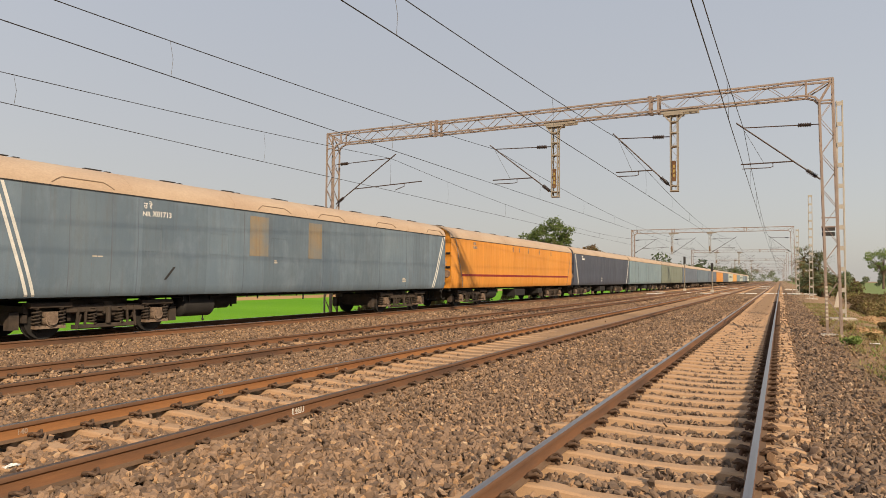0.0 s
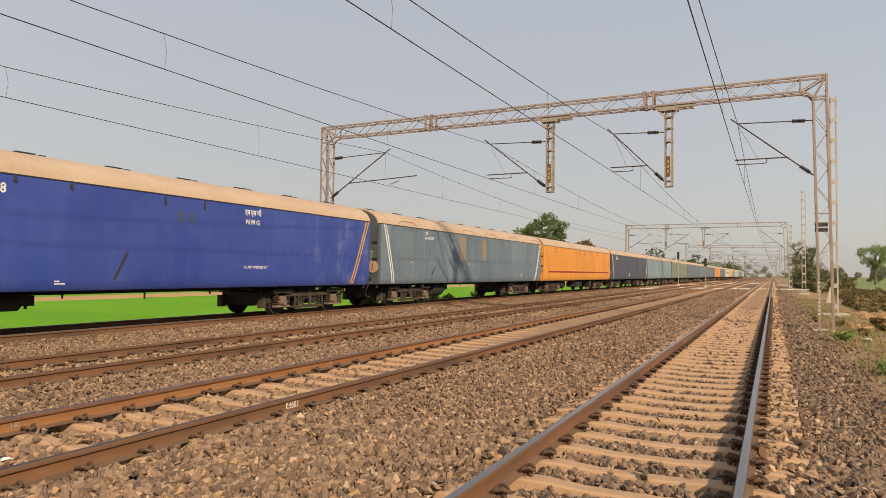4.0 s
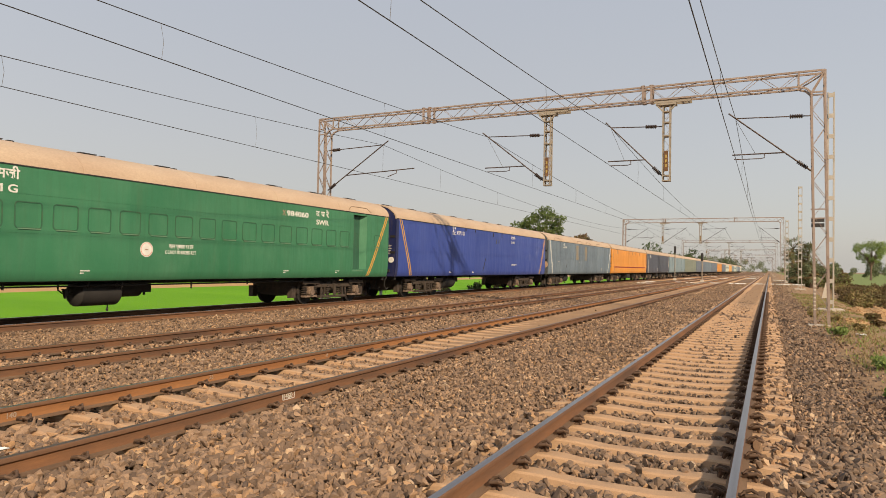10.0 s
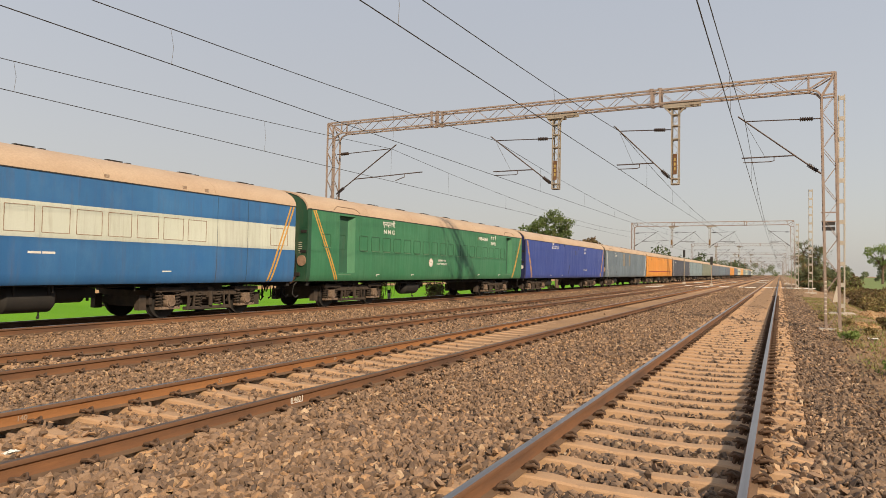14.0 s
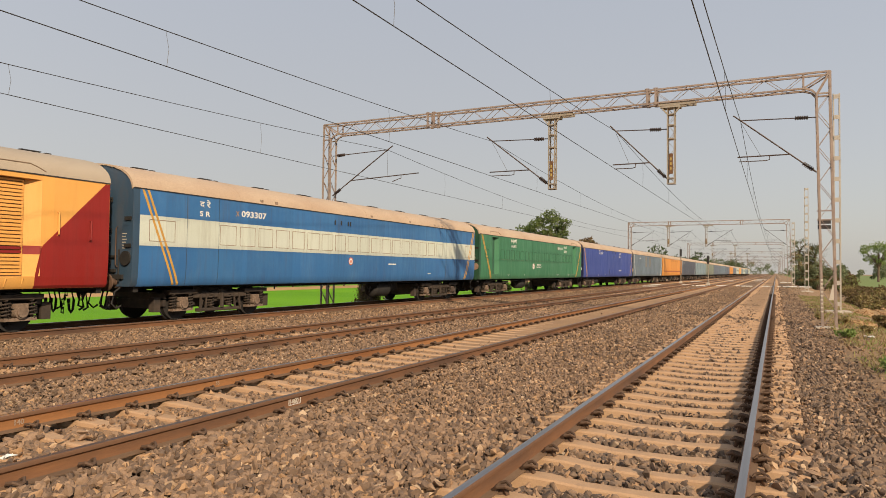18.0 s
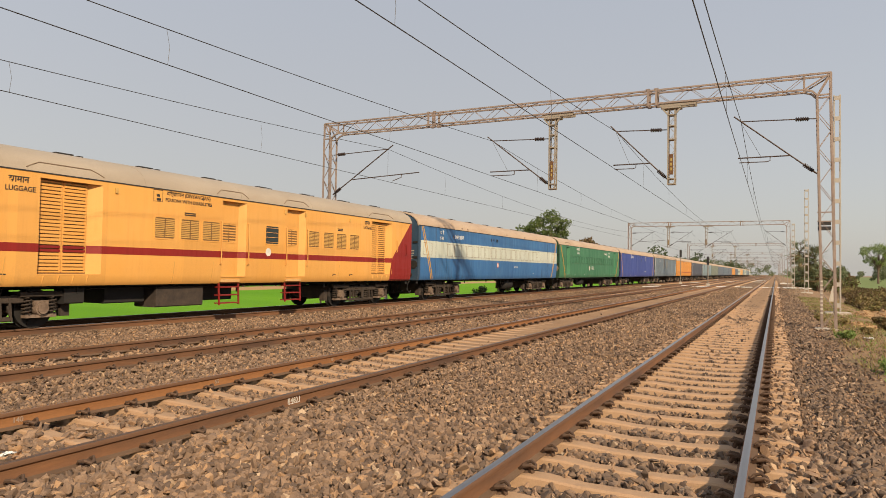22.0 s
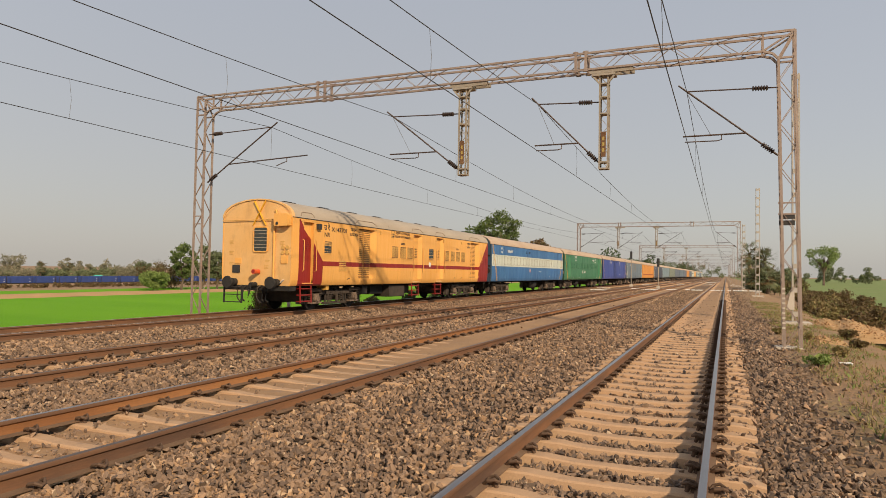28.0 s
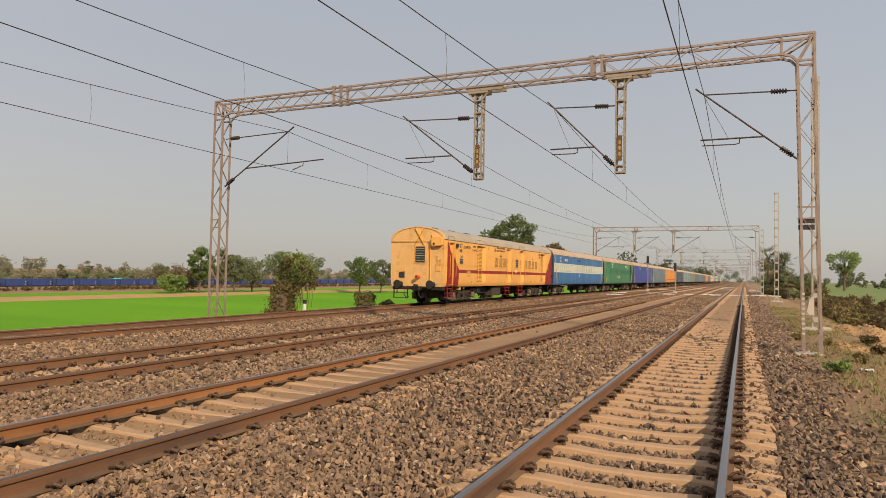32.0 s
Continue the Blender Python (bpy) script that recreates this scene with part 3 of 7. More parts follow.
def cantilever(parent, mast_x, wire_x, y, top=6.78, low=4.92, reg=5.58, reach=0.1):
    """Stay tube, raking bracket tube, register arm and steady arm from a mast to the wire."""
    s = 1 if wire_x > mast_x else -1
    L = abs(wire_x - mast_x)
    m = Vector((mast_x, y, top))
    b = Vector((mast_x, y, low))
    tip = Vector((wire_x, y, 6.87))
    ins0 = m + (tip - m) * (0.10 * 2.4 / L)
    ins1 = m + (tip - m) * (0.27 * 2.4 / L)
    Geo().tube([m, ins0], 0.02).tube([ins1, tip], 0.02).make("stay_tube", M_TUBE, parent)
    insulator(parent, ins0, ins1)
    over = tip + (tip - b).normalized() * 0.30
    i0, i1 = b + (tip - b).normalized() * 0.14, b + (tip - b).normalized() * 0.52
    Geo().tube([b, i0], 0.03).tube([i1, over], 0.026).make("bracket_tube", M_TUBE, parent)
    insulator(parent, i0, i1)
    k = (reg - low) / (tip.z - low)
    r0 = b + (tip - b) * k
    r1 = Vector((wire_x + s * reach, y, reg + (0.16 if reach > 1 else 0.0)))
    Geo().tube([r0, r1], 0.024).make("register_arm", M_TUBE, parent)
    c = Vector((wire_x + s * 0.05, y, 5.42))
    st = r1 + (r0 - r1) * (0.25 if reach > 1 else 0.62)
    c = Vector((wire_x + s * (0.25 if reach > 1 else 0.05), y, 5.42))
    q = s if reach < 1 else -s
    g = Geo().tube([st + Vector((0, 0, -0.02)), st + Vector((0, 0, -0.14)), st + Vector((q * 0.12, 0, -0.17)), c], 0.017)
    g.make("steady_arm", M_TUBE, parent)
    Geo().tube([tip + Vector((0, 0, -0.05)), r0 + (r1 - r0) * 0.55], 0.006, 4).make("drop_bracket_wire", M_WIRE, parent)


def drop_arm(parent, x, y, flip):
    """Lattice drop arm hung under the beam on a channel bracket."""
    g = Geo()
    lattice(g, (x, y, 7.55), (x, y, 4.76), 0.24, 0.24, 0.30, 0.045, 0.022)
    for z in (4.76, 4.95, 6.4, 6.9, 7.3):
        g.box(x - 0.145, x + 0.145, y - 0.145, y + 0.145, z - 0.02, z + 0.02)
    g.make("drop_arm", M_STEEL_PALE, parent)
    b = Geo()
    for dy in (-0.17, 0.17):
        b.box(x - 0.42, x + 0.85, y + dy - 0.035, y + dy + 0.035, 7.60, 7.72)
        b.box(x - 0.42, x + 0.85, y + dy - 0.06, y + dy + 0.06, 7.71, 7.735)
    b.box(x - 0.34, x + 0.34, y - 0.2, y + 0.2, 7.53, 7.60)
    b.bar((x - 0.34, y - 0.16, 7.56), (x - 0.12, y - 0.14, 7.3), 0.05).bar((x + 0.34, y - 0.16, 7.56), (x + 0.12, y - 0.14, 7.3), 0.05)
    b.make("bracket", M_STEEL_PALE, parent)
    p = Geo().box(x - 0.07, x + 0.07, y - 0.155, y - 0.13, 5.1, 5.85)
    p.make("number_plate", M_RUST, parent, "rusty strip plate with faded marks")
    q = Geo()
    for k in range(3):
        q.box(x - 0.03, x + 0.03, y - 0.162, y - 0.156, 5.25 + 0.17 * k, 5.36 + 0.17 * k)
    q.make("marking", M_SIGN, parent)


M_TUBE = surface("cantilever_tube", (0.11, 0.075, 0.06), (0.07, 0.055, 0.05), 3, 0.65, 0.3)
M_RUST = surface("rust_plate", (0.13, 0.06, 0.025), (0.20, 0.11, 0.05), 4, 0.8, 0.2)
M_SIGN = flat("faded_yellow_marks", (0.42, 0.30, 0.08), 0.7)
XL, XR, ZT = -18.76, 1.43, 8.24


def portal(y, drops, arms, label, lift=0.0):
    t = tagged(empty("overhead_line_portal", 0, y, lift), label, "portal", "overhead line portals")
    base_l = -0.75 - lift
    for x, zb in ((XL, base_l), (XR, -0.24 - lift)):
        g = lattice(Geo(), (x + (0.14 if x > 0 else -0.02), 0, zb), (x, 0, 7.55), 0.40, 0.44, 0.62, 0.062, 0.030)
        for z in (3.3, 3.6):
            g.box(x - 0.21, x + 0.21, -0.23, -0.2, z - 0.02, z + 0.02)
        g.make("upright", M_STEEL, t)
        Geo().box(x - 0.28, x + 0.42, -0.3, 0.3, zb - 0.5, zb + 0.01, 0.03).make("footing", M_CONC, t, "pale concrete footing block")
    beam = lattice(Geo(), (XL + 0.55, 0, 7.99), (XR - 0.55, 0, 7.99), 0.50, 0.42, 0.62, 0.060, 0.028)
    beam.make("beam", M_STEEL, t)
    for x, s in ((XL, 1), (XR, -1)):
        for dy in (-0.21, 0.21):
            for a, b, w in (((-0.2, 7.5), (-0.2, ZT), 0.065), ((-0.2, ZT), (0.6, ZT), 0.062), ((0.2, 7.5), (0.34, 7.66), 0.062), ((0.34, 7.66), (0.6, 7.75), 0.061),
                            ((-0.18, ZT - 0.02), (0.55, 7.77), 0.045), ((-0.18, ZT - 0.03), (0.2, 7.52), 0.046), ((-0.2, 7.52), (0.2, 7.52), 0.05), ((0.58, ZT), (0.58, 7.75), 0.05)):
                Geo().bar((x + s * a[0], dy, a[1]), (x + s * b[0], dy, b[1]), w).make("corner_knee_bar", M_STEEL, t)
        for z, w in ((ZT, 0.05), (7.8, 0.04)):
            Geo().bar((x - s * 0.2, -0.21, z), (x - s * 0.2, 0.21, z), w).make("corner_knee_bar", M_STEEL, t)
    for x in (-13.3, -4.1):
        for e in (-0.15, 0.15):
            for dy in (-0.22, 0.22):
                g = Geo().bar((x + e, dy, 7.68), (x + e, dy, 8.31), 0.07)
                for z in (7.70, 7.76, 8.22, 8.29):
                    g.box(x + e - 0.075, x + e + 0.075, dy - 0.03, dy + 0.03, z - 0.015, z + 0.015)
                g.make("splice_flange", M_STEEL, t)
    for x in drops:
        drop_arm(t, x, 0, False)
    for mx, wx in arms:
        cantilever(t, mx, wx, 0, reach=1.6 if wx == WIRE_X["d"] else 0.1)
    return t


M_CONC = surface("footing_concrete", (0.48, 0.42, 0.34), (0.56, 0.50, 0.42), 2, 0.9, dirt=(0.34, 0.24, 0.15))
WIRE_X = {"a": -1.10, "b": -5.45, "c": -10.52, "d": -15.58}
near_portal = portal(PORTAL_Y, (-7.93, -3.42), ((XL + 0.2, WIRE_X["d"]), (-7.93 - 0.12, WIRE_X["c"]), (-3.42 - 0.12, WIRE_X["b"]), (XR - 0.2, WIRE_X["a"])),
                     "rusty lattice steel portal spanning four tracks with cantilever arms")
second = portal(PORTAL_Y + SPAN, (-13.45, -8.52), ((XL + 0.2, WIRE_X["d"]), (-13.45 + 0.12, WIRE_X["c"]), (-8.52 + 0.12, WIRE_X["b"]), (XR - 0.2, WIRE_X["a"])),
                "rusty lattice steel portal spanning four tracks far down the line", 0.3)
for k in range(2, 8):
    copy_thing(second, pose(0, PORTAL_Y + SPAN * k, 0.3))
copy_thing(near_portal, pose(0, PORTAL_Y - SPAN, 0))


def rise(y):
    return 0.3 * min(1.0, max(0.0, (y - PORTAL_Y) / SPAN))


def wires(key):
    """Sagging messenger wire, contact wire and droppers of one track."""
    x = WIRE_X[key]
    stagger = [0.14, 0.02, -0.11, 0.12, -0.12, 0.12, -0.12, 0.12, -0.12]
    t = tagged(empty("catenary_wires", x, 0, 0), "dark sagging messenger and contact wires with droppers over the track", "overhead wire", "overhead wires")
    for k in range(-1, 7):
        y0 = PORTAL_Y + SPAN * k
        mess, cont = [], []
        for i in range(25):
            u = i / 24
            sag = 4 * u * (1 - u)
            mess.append((0, y0 + SPAN * u, 6.86 - 1.12 * sag + rise(y0 + SPAN * u)))
            cont.append((stagger[k + 1] * (1 - u) + stagger[k + 2] * u, y0 + SPAN * u, 5.40 - 0.05 * sag + rise(y0 + SPAN * u)))
        r = 0.0098 if k < 1 else 0.013
        Geo().tube(mess, r, 5).make("messenger_wire", M_WIRE, t)
        Geo().tube(cont, r, 5).make("contact_wire", M_WIRE, t)
        for i in range(8 if k < 2 else 0):
            u = 1 - (i + 1) * 0.115 + 0.0 * k
            sag = 4 * u * (1 - u)
            a, b = Vector((0, y0 + SPAN * u, 6.86 - 1.12 * sag + rise(y0 + SPAN * u))), Vector((stagger[k + 1] * (1 - u) + stagger[k + 2] * u, y0 + SPAN * u, 5.40 - 0.05 * sag + rise(y0 + SPAN * u)))
            Geo().tube([a, (a + b) / 2 + Vector((0.01, 0.05, 0)), b], 0.0045, 4).make("dropper", M_WIRE, t)
    return t


for key in "abcd":
    wires(key)


M_MAST = surface("mast_grey", (0.47, 0.43, 0.37), (0.38, 0.34, 0.28), 1.2, 0.6, 0.2, dirt=(0.30, 0.22, 0.15), dirt_from=0.62)


def ladder_mast(x, y, zb, height, w=0.36, step=0.75):
    t = tagged(empty("steel_mast", x, y, zb), "pale steel mast of two channels joined by batten plates", "mast", "single masts")
    for s in (-1, 1):
        Geo().box(s * w / 2 - 0.03, s * w / 2 + 0.03, -0.10, 0.10, 0, height).make("channel", M_MAST, t)
    n = int(height / step)
    for k in range(n + 1):
        z = 0.35 + (height - 0.5) * k / n
        Geo().box(-w / 2, w / 2, -0.125, -0.112, z - 0.1, z + 0.1).make("batten_plate", M_MAST, t)
    Geo().box(-0.52, 0.55, -0.5, 0.5, -0.35, 0.03, 0.04).make("footing", M_CONC, t, "pale concrete footing")
    return t


ladder_mast(2.56, 36.0, -0.22, 10.2, 0.24, 0.95)
ladder_mast(2.78, 77.0, -0.25, 10.5, 0.32, 0.85)
ladder_mast(2.05, 99.6, -0.28, 8.6, 0.30, 0.8)


# ---- the train ----
SIDE = [(1.52, 0.99), (1.575, 1.06), (1.60, 1.25), (1.615, 1.5), (1.6225, 1.8), (1.6225, 3.3), (1.618, 3.55)]
ROOF = [(1.625, 3.545), (1.60, 3.67), (1.53, 3.80), (1.40, 3.92), (1.20, 4.04), (0.9, 4.14), (0.55, 4.215), (0.2, 4.25), (0, 4.255)]


def side_x(z):
    return float(np.interp(z, [p[1] for p in SIDE], [p[0] for p in SIDE]))


def panel_on_side(g, y0, y1, z0, z1, proud=0.004, side=1, slant=0.0, thick=0.004):
    """A thin plate that follows the coach side; slant shifts its foot along the coach."""
    zs = [z0] + [p[1] for p in SIDE if z0 < p[1] < z1] + [z1]
    vs = []
    for z in zs:
        f = (z1 - z) / (z1 - z0)
        for d in (proud, -0.012):
            x = side * (side_x(z) + d)
            vs += [(x, y0 + slant * f, z), (x, y1 + slant * f, z)]
    fs = []
    n = len(zs)
    for i in range(n - 1):
        a = i * 4
        fs += [(a, a + 1, a + 5, a + 4), (a, a + 4, a + 6, a + 2), (a + 1, a + 3, a + 7, a + 5), (a + 2, a + 6, a + 7, a + 3)]
    fs += [(0, 2, 3, 1), ((n - 1) * 4, (n - 1) * 4 + 1, (n - 1) * 4 + 3, (n - 1) * 4 + 2)]
    return g.add(vs, fs)


def cached(store, key, make):
    if key not in store:
        ob = make()
        store[key] = ob.data
        bpy.data.objects.remove(ob)
    return store[key]


PARTS = {}


def disc(g, x0, x1, r, n=24, y=0, z=0):
    return g.tube([(x0, y, z), (x1, y, z)], r, n)


def wheelset_geo():
    g = Geo()
    for s in (-1, 1):
        disc(g, s * 0.80, s * 0.93, 0.457, 28)
        disc(g, s * 0.775, s * 0.80, 0.485, 28)
        disc(g, s * 0.93, s * 0.96, 0.30, 16)
        for k in range(3):
            a = 2.1 * k
            g.box(s * 0.93, s * 0.945, 0.36 * math.cos(a) - 0.03, 0.36 * math.cos(a) + 0.03, 0.36 * math.sin(a) - 0.03, 0.36 * math.sin(a) + 0.03)
    disc(g, -1.15, 1.15, 0.075, 10)
    return g.make("wheelset", M_BLACK, smooth=True)


def axle_box_geo():
    g = Geo()
    disc(g, 1.02, 1.26, 0.155, 14)
    disc(g, 1.26, 1.30, 0.12, 14)
    g.box(1.04, 1.22, -0.36, 0.36, -0.20, -0.13)
    g.box(1.05, 1.21, -0.17, 0.17, 0.08, 0.19)
    return g.make("axle_box", M_BOX, smooth=True)


def coil(r, z0, z1, turns, wire, x, y):
    return Geo().tube([(x + r * math.cos(a), y + r * math.sin(a), z0 + (z1 - z0) * a / (2 * math.pi * turns)) for a in np.linspace(0, 2 * math.pi * turns, turns * 8 + 1)], wire, 5)


def spring_geo():
    return coil(0.10, -0.13, 0.27, 5, 0.019, 0, 0).make("coil_spring", M_BOGIE, smooth=True)


def frame_geo():
    """Fabricated bogie frame: two side beams, cross beams, hangers and brake gear."""
    g = Geo()
    for s in (-1, 1):
        for y in (-WHEELBASE / 2, WHEELBASE / 2):
            g.box(s * 1.0 - 0.09 if s > 0 else -1.24, s * 1.0 + 0.24 if s > 0 else -0.91, y - 0.50, y + 0.50, 0.735, 0.86, 0.02)
            for e in (-0.29, 0.29):
                g.box(s * 1.12 - 0.03, s * 1.12 + 0.03, y + e - 0.03, y + e + 0.03, 0.26, 0.75)
        g.box(s * 1.1 - 0.08, s * 1.1 + 0.08, -1.08, 1.08, 0.60, 0.78, 0.02)
        g.box(s * 1.1 - 0.09, s * 1.1 + 0.09, -0.85, 0.85, 0.20, 0.30, 0.02)
        for e in (-0.82, -0.60, 0.60, 0.82):
            g.bar((s * 1.17, e, 0.25), (s * 1.17, e * 0.94, 0.74), 0.045)
        for e in (-0.72, 0.72):
            g.bar((s * 1.19, e * 1.15, 0.20), (s * 1.19, e, 0.55), 0.035)
        g.tube([(s * 1.22, 0, 0.32), (s * 1.22, 0, 0.72)], 0.06, 8)
        g.box(s * 1.16 - 0.04, s * 1.16 + 0.04, -0.10, 0.10, 0.55, 0.85)
        g.box(s * 0.80, s * 1.0, -2.3, -2.08, 0.25, 0.65)
        g.box(s * 0.80, s * 1.0, 2.08, 2.3, 0.25, 0.65)
    g.box(-1.1, 1.1, -0.3, 0.3, 0.50, 0.80)
    # brake rigging, motor beams and bolster fill the space between the wheels
    g.box(-0.72, 0.72, -1.98, 1.98, 0.32, 0.70, 0.05).box(-0.86, 0.86, -0.80, 0.80, 0.66, 0.95, 0.04)
    for e in (-1.95, -0.9, 0.9, 1.95):
        g.box(-1.0, 1.0, e - 0.05, e + 0.05, 0.40, 0.58)
    g.box(-1.05, 1.05, -2.02, -1.92, 0.62, 0.78).box(-1.05, 1.05, 1.92, 2.02, 0.62, 0.78)
    return g.make("bogie", M_BOGIE)


WHEELS = []
M_BUFFER = surface("buffer_rust", (0.15, 0.085, 0.052), (0.09, 0.055, 0.038), 4.0, 0.8, 0.1, dirt=(0.03, 0.024, 0.02), dirt_from=0.58)


def bogie(coach, y, detail):
    ob = child("bogie", cached(PARTS, "frame", frame_geo), coach, pose(0, y, 0))
    for e in (-WHEELBASE / 2, WHEELBASE / 2):
        w = child("wheelset", cached(PARTS, "wheel", wheelset_geo), ob, pose(0, e, 0.457))
        if detail > 1:
            WHEELS.append(w)
        for s in (0, 180):
            child("axle_box", cached(PARTS, "box", axle_box_geo), ob, pose(0, e, 0.46, 0, 0, s))
            if detail:
                for o in (-0.29, 0.29):
                    child("coil_spring", cached(PARTS, "spring", spring_geo), ob, pose((1.12 if s == 0 else -1.12), e + o, 0.46))
    if detail:
        for s in (-1, 1):
            for o in (-0.38, 0.38):
                child("coil_spring", cached(PARTS, "spring", spring_geo), ob, pose(s * 1.12, o, 0.44))
    return ob


def buffer_geo():
    g = Geo()
    g.tube([(0, 0, 0), (0, -0.18, 0)], 0.15, 14).tube([(0, -0.18, 0), (0, -0.42, 0)], 0.10, 14).tube([(0, -0.42, 0), (0, -0.46, 0)], [0.235, 0.22], 20)
    return g.make("buffer", M_BUFFER, smooth=True)


def vent_geo():
    g = Geo()
    g.box(-0.07, 0.07, -0.24, 0.24, 0.005, 0.028)
    g.box(-0.04, 0.04, -0.18, 0.18, -0.06, 0.01)
    g.box(-0.06, 0.06, 0.36, 0.50, -0.06, 0.02)
    return g.make("roof_vent", M_VENT)


def underframe_geo():
    """Floor, shallow sills and cross bearers tucked up behind the body sides."""
    g = Geo()
    for s in (-1, 1):
        g.box(s * 1.30 - 0.05, s * 1.30 + 0.05, 0.05, BODY - 0.05, 0.955, 1.0)
    g.box(-1.42, 1.42, 0.02, 0.16, 0.84, 1.06).box(-1.42, 1.42, BODY - 0.16, BODY - 0.02, 0.84, 1.06)
    for k in range(14):
        y = 0.8 + k * 1.52
        g.box(-1.4, 1.4, y - 0.04, y + 0.04, 0.945, 0.99)
    g.box(-0.2, 0.2, 0.1, BODY - 0.1, 0.86, 0.99)
    for s in (-1, 1):
        g.tube([(s * 1.05, 5.4, 0.90), (s * 1.05, 15.9, 0.90)], 0.018, 5)
    for y in (5.6, 8.6, 10.9, 13.2, 15.4):
        g.bar((1.30, y, 0.98), (1.30, y, 0.80 if y != 10.9 else 0.72), 0.035)
    g.box(-1.45, 1.45, 0.0, BODY, 0.985, 1.01)
    return g.make("underframe", M_BLACK)


def tank_geo():
    g = Geo()
    g.tube([(0, -0.66, 0), (0, -0.63, 0), (0, -0.54, 0), (0, 0.54, 0), (0, 0.63, 0), (0, 0.66, 0)], [0.12, 0.24, 0.33, 0.33, 0.24, 0.12], 18)
    for e in (-0.4, 0.4):
        g.bar((-0.3, e, 0.0), (-0.3, e, 0.34), 0.05).bar((0.3, e, 0), (0.3, e, 0.34), 0.05)
    g.tube([(0.1, 0.3, -0.3), (0.1, 0.3, -0.42), (0.2, 0.22, -0.44)], 0.035, 5)
    g.tube([(0.1, -0.62, 0.02), (0.1, -0.95, 0.02), (0.1, -1.05, 0.1), (0.1, -1.05, 0.3)], 0.022, 5)
    g.tube([(0.1, -0.86, 0.12), (0.1, -0.86, -0.12)], [0.09, 0.03], 8)
    return g.make("air_tank", M_BLACK, smooth=True)


def small_tank_geo():
    g = Geo()
    g.tube([(0, -0.5, 0), (0, -0.44, 0), (0, 0.44, 0), (0, 0.5, 0)], [0.12, 0.24, 0.24, 0.12], 14)
    g.bar((0.1, 0.6, -0.2), (0.1, 0.6, 0.26), 0.05).box(-0.1, 0.2, 0.45, 0.75, -0.12, 0.12)
    return g.make("air_tank", M_BLACK, smooth=True)


def coupler_geo():
    g = Geo()
    g.tube([(0, 0.1, 1.02), (0, -0.3, 1.02)], 0.09, 8)
    return g.make("drawhook", M_BLACK, smooth=True)


def shackle_geo():
    return Geo().tube([(0, -0.3, 1.02), (0.05, -0.36, 0.85), (0, -0.40, 0.62), (-0.05, -0.36, 0.85), (0, -0.3, 1.02)], 0.035, 6).make("shackle", M_BLACK, smooth=True)


def hose_geo():
    return Geo().tube([(0, 0.05, 0.98), (0, -0.12, 0.9), (0, -0.2, 0.45), (0.04, -0.1, 0.39)], 0.03, 6).make("brake_hose", M_BLACK, smooth=True)


def loop_geo():
    """Hanging jumper hose with a coupling head."""
    g = Geo().tube([(0, 0.04, 0.95), (0, -0.10, 0.88), (0.0, -0.17, 0.62), (0.03, -0.17, 0.38), (0.09, -0.16, 0.30), (0.15, -0.15, 0.38), (0.16, -0.14, 0.54)], 0.031, 6)
    g.tube([(0.16, -0.14, 0.55), (0.17, -0.14, 0.66)], 0.042, 7)
    return g.make("jumper_hose", M_BLACK, smooth=True)


def hook_chain_geo():
    """Slack screw coupling hanging from the drawhook."""
    g = Geo()
    for k, (x, z) in enumerate(((0.0, 0.92), (0.03, 0.80), (0.08, 0.68), (0.15, 0.57), (0.20, 0.45), (0.17, 0.34))):
        w = 0.05 if k % 2 else 0.02
        g.tube([(x - w, -0.24, z + 0.08), (x + w, -0.25, z + 0.05), (x + w, -0.25, z - 0.06), (x - w, -0.24, z - 0.08), (x - w, -0.24, z + 0.08)], 0.020, 5)
    return g.make("coupling_chain", M_BLACK, smooth=True)


def side_walls(t, paint, s, doors):
    """Coach side built of full-height lengths, with lintels and sills at the doorways."""
    cut = lambda z0, z1: [(side_x(z0), z0)] + [p for p in SIDE if z0 < p[1] < z1] + [(side_x(z1), z1)]

    def run(pts, y0, y1, name="side_wall"):
        ring = [(s * x, z) for x, z in pts] + [(s * (x - 0.05), z) for x, z in pts[::-1]]
        Geo().sweep(ring, y0, y1).make(name, paint, t, smooth=True)

    y = 0.0
    for a, b, z0, z1 in doors:
        run(SIDE, y, a)
        run(cut(z1, 3.55), a, b, "lintel")
        if z0 > 1.0:
            run(cut(0.99, z0), a, b, "door_sill")
        y = b
    run(SIDE, y, BODY)


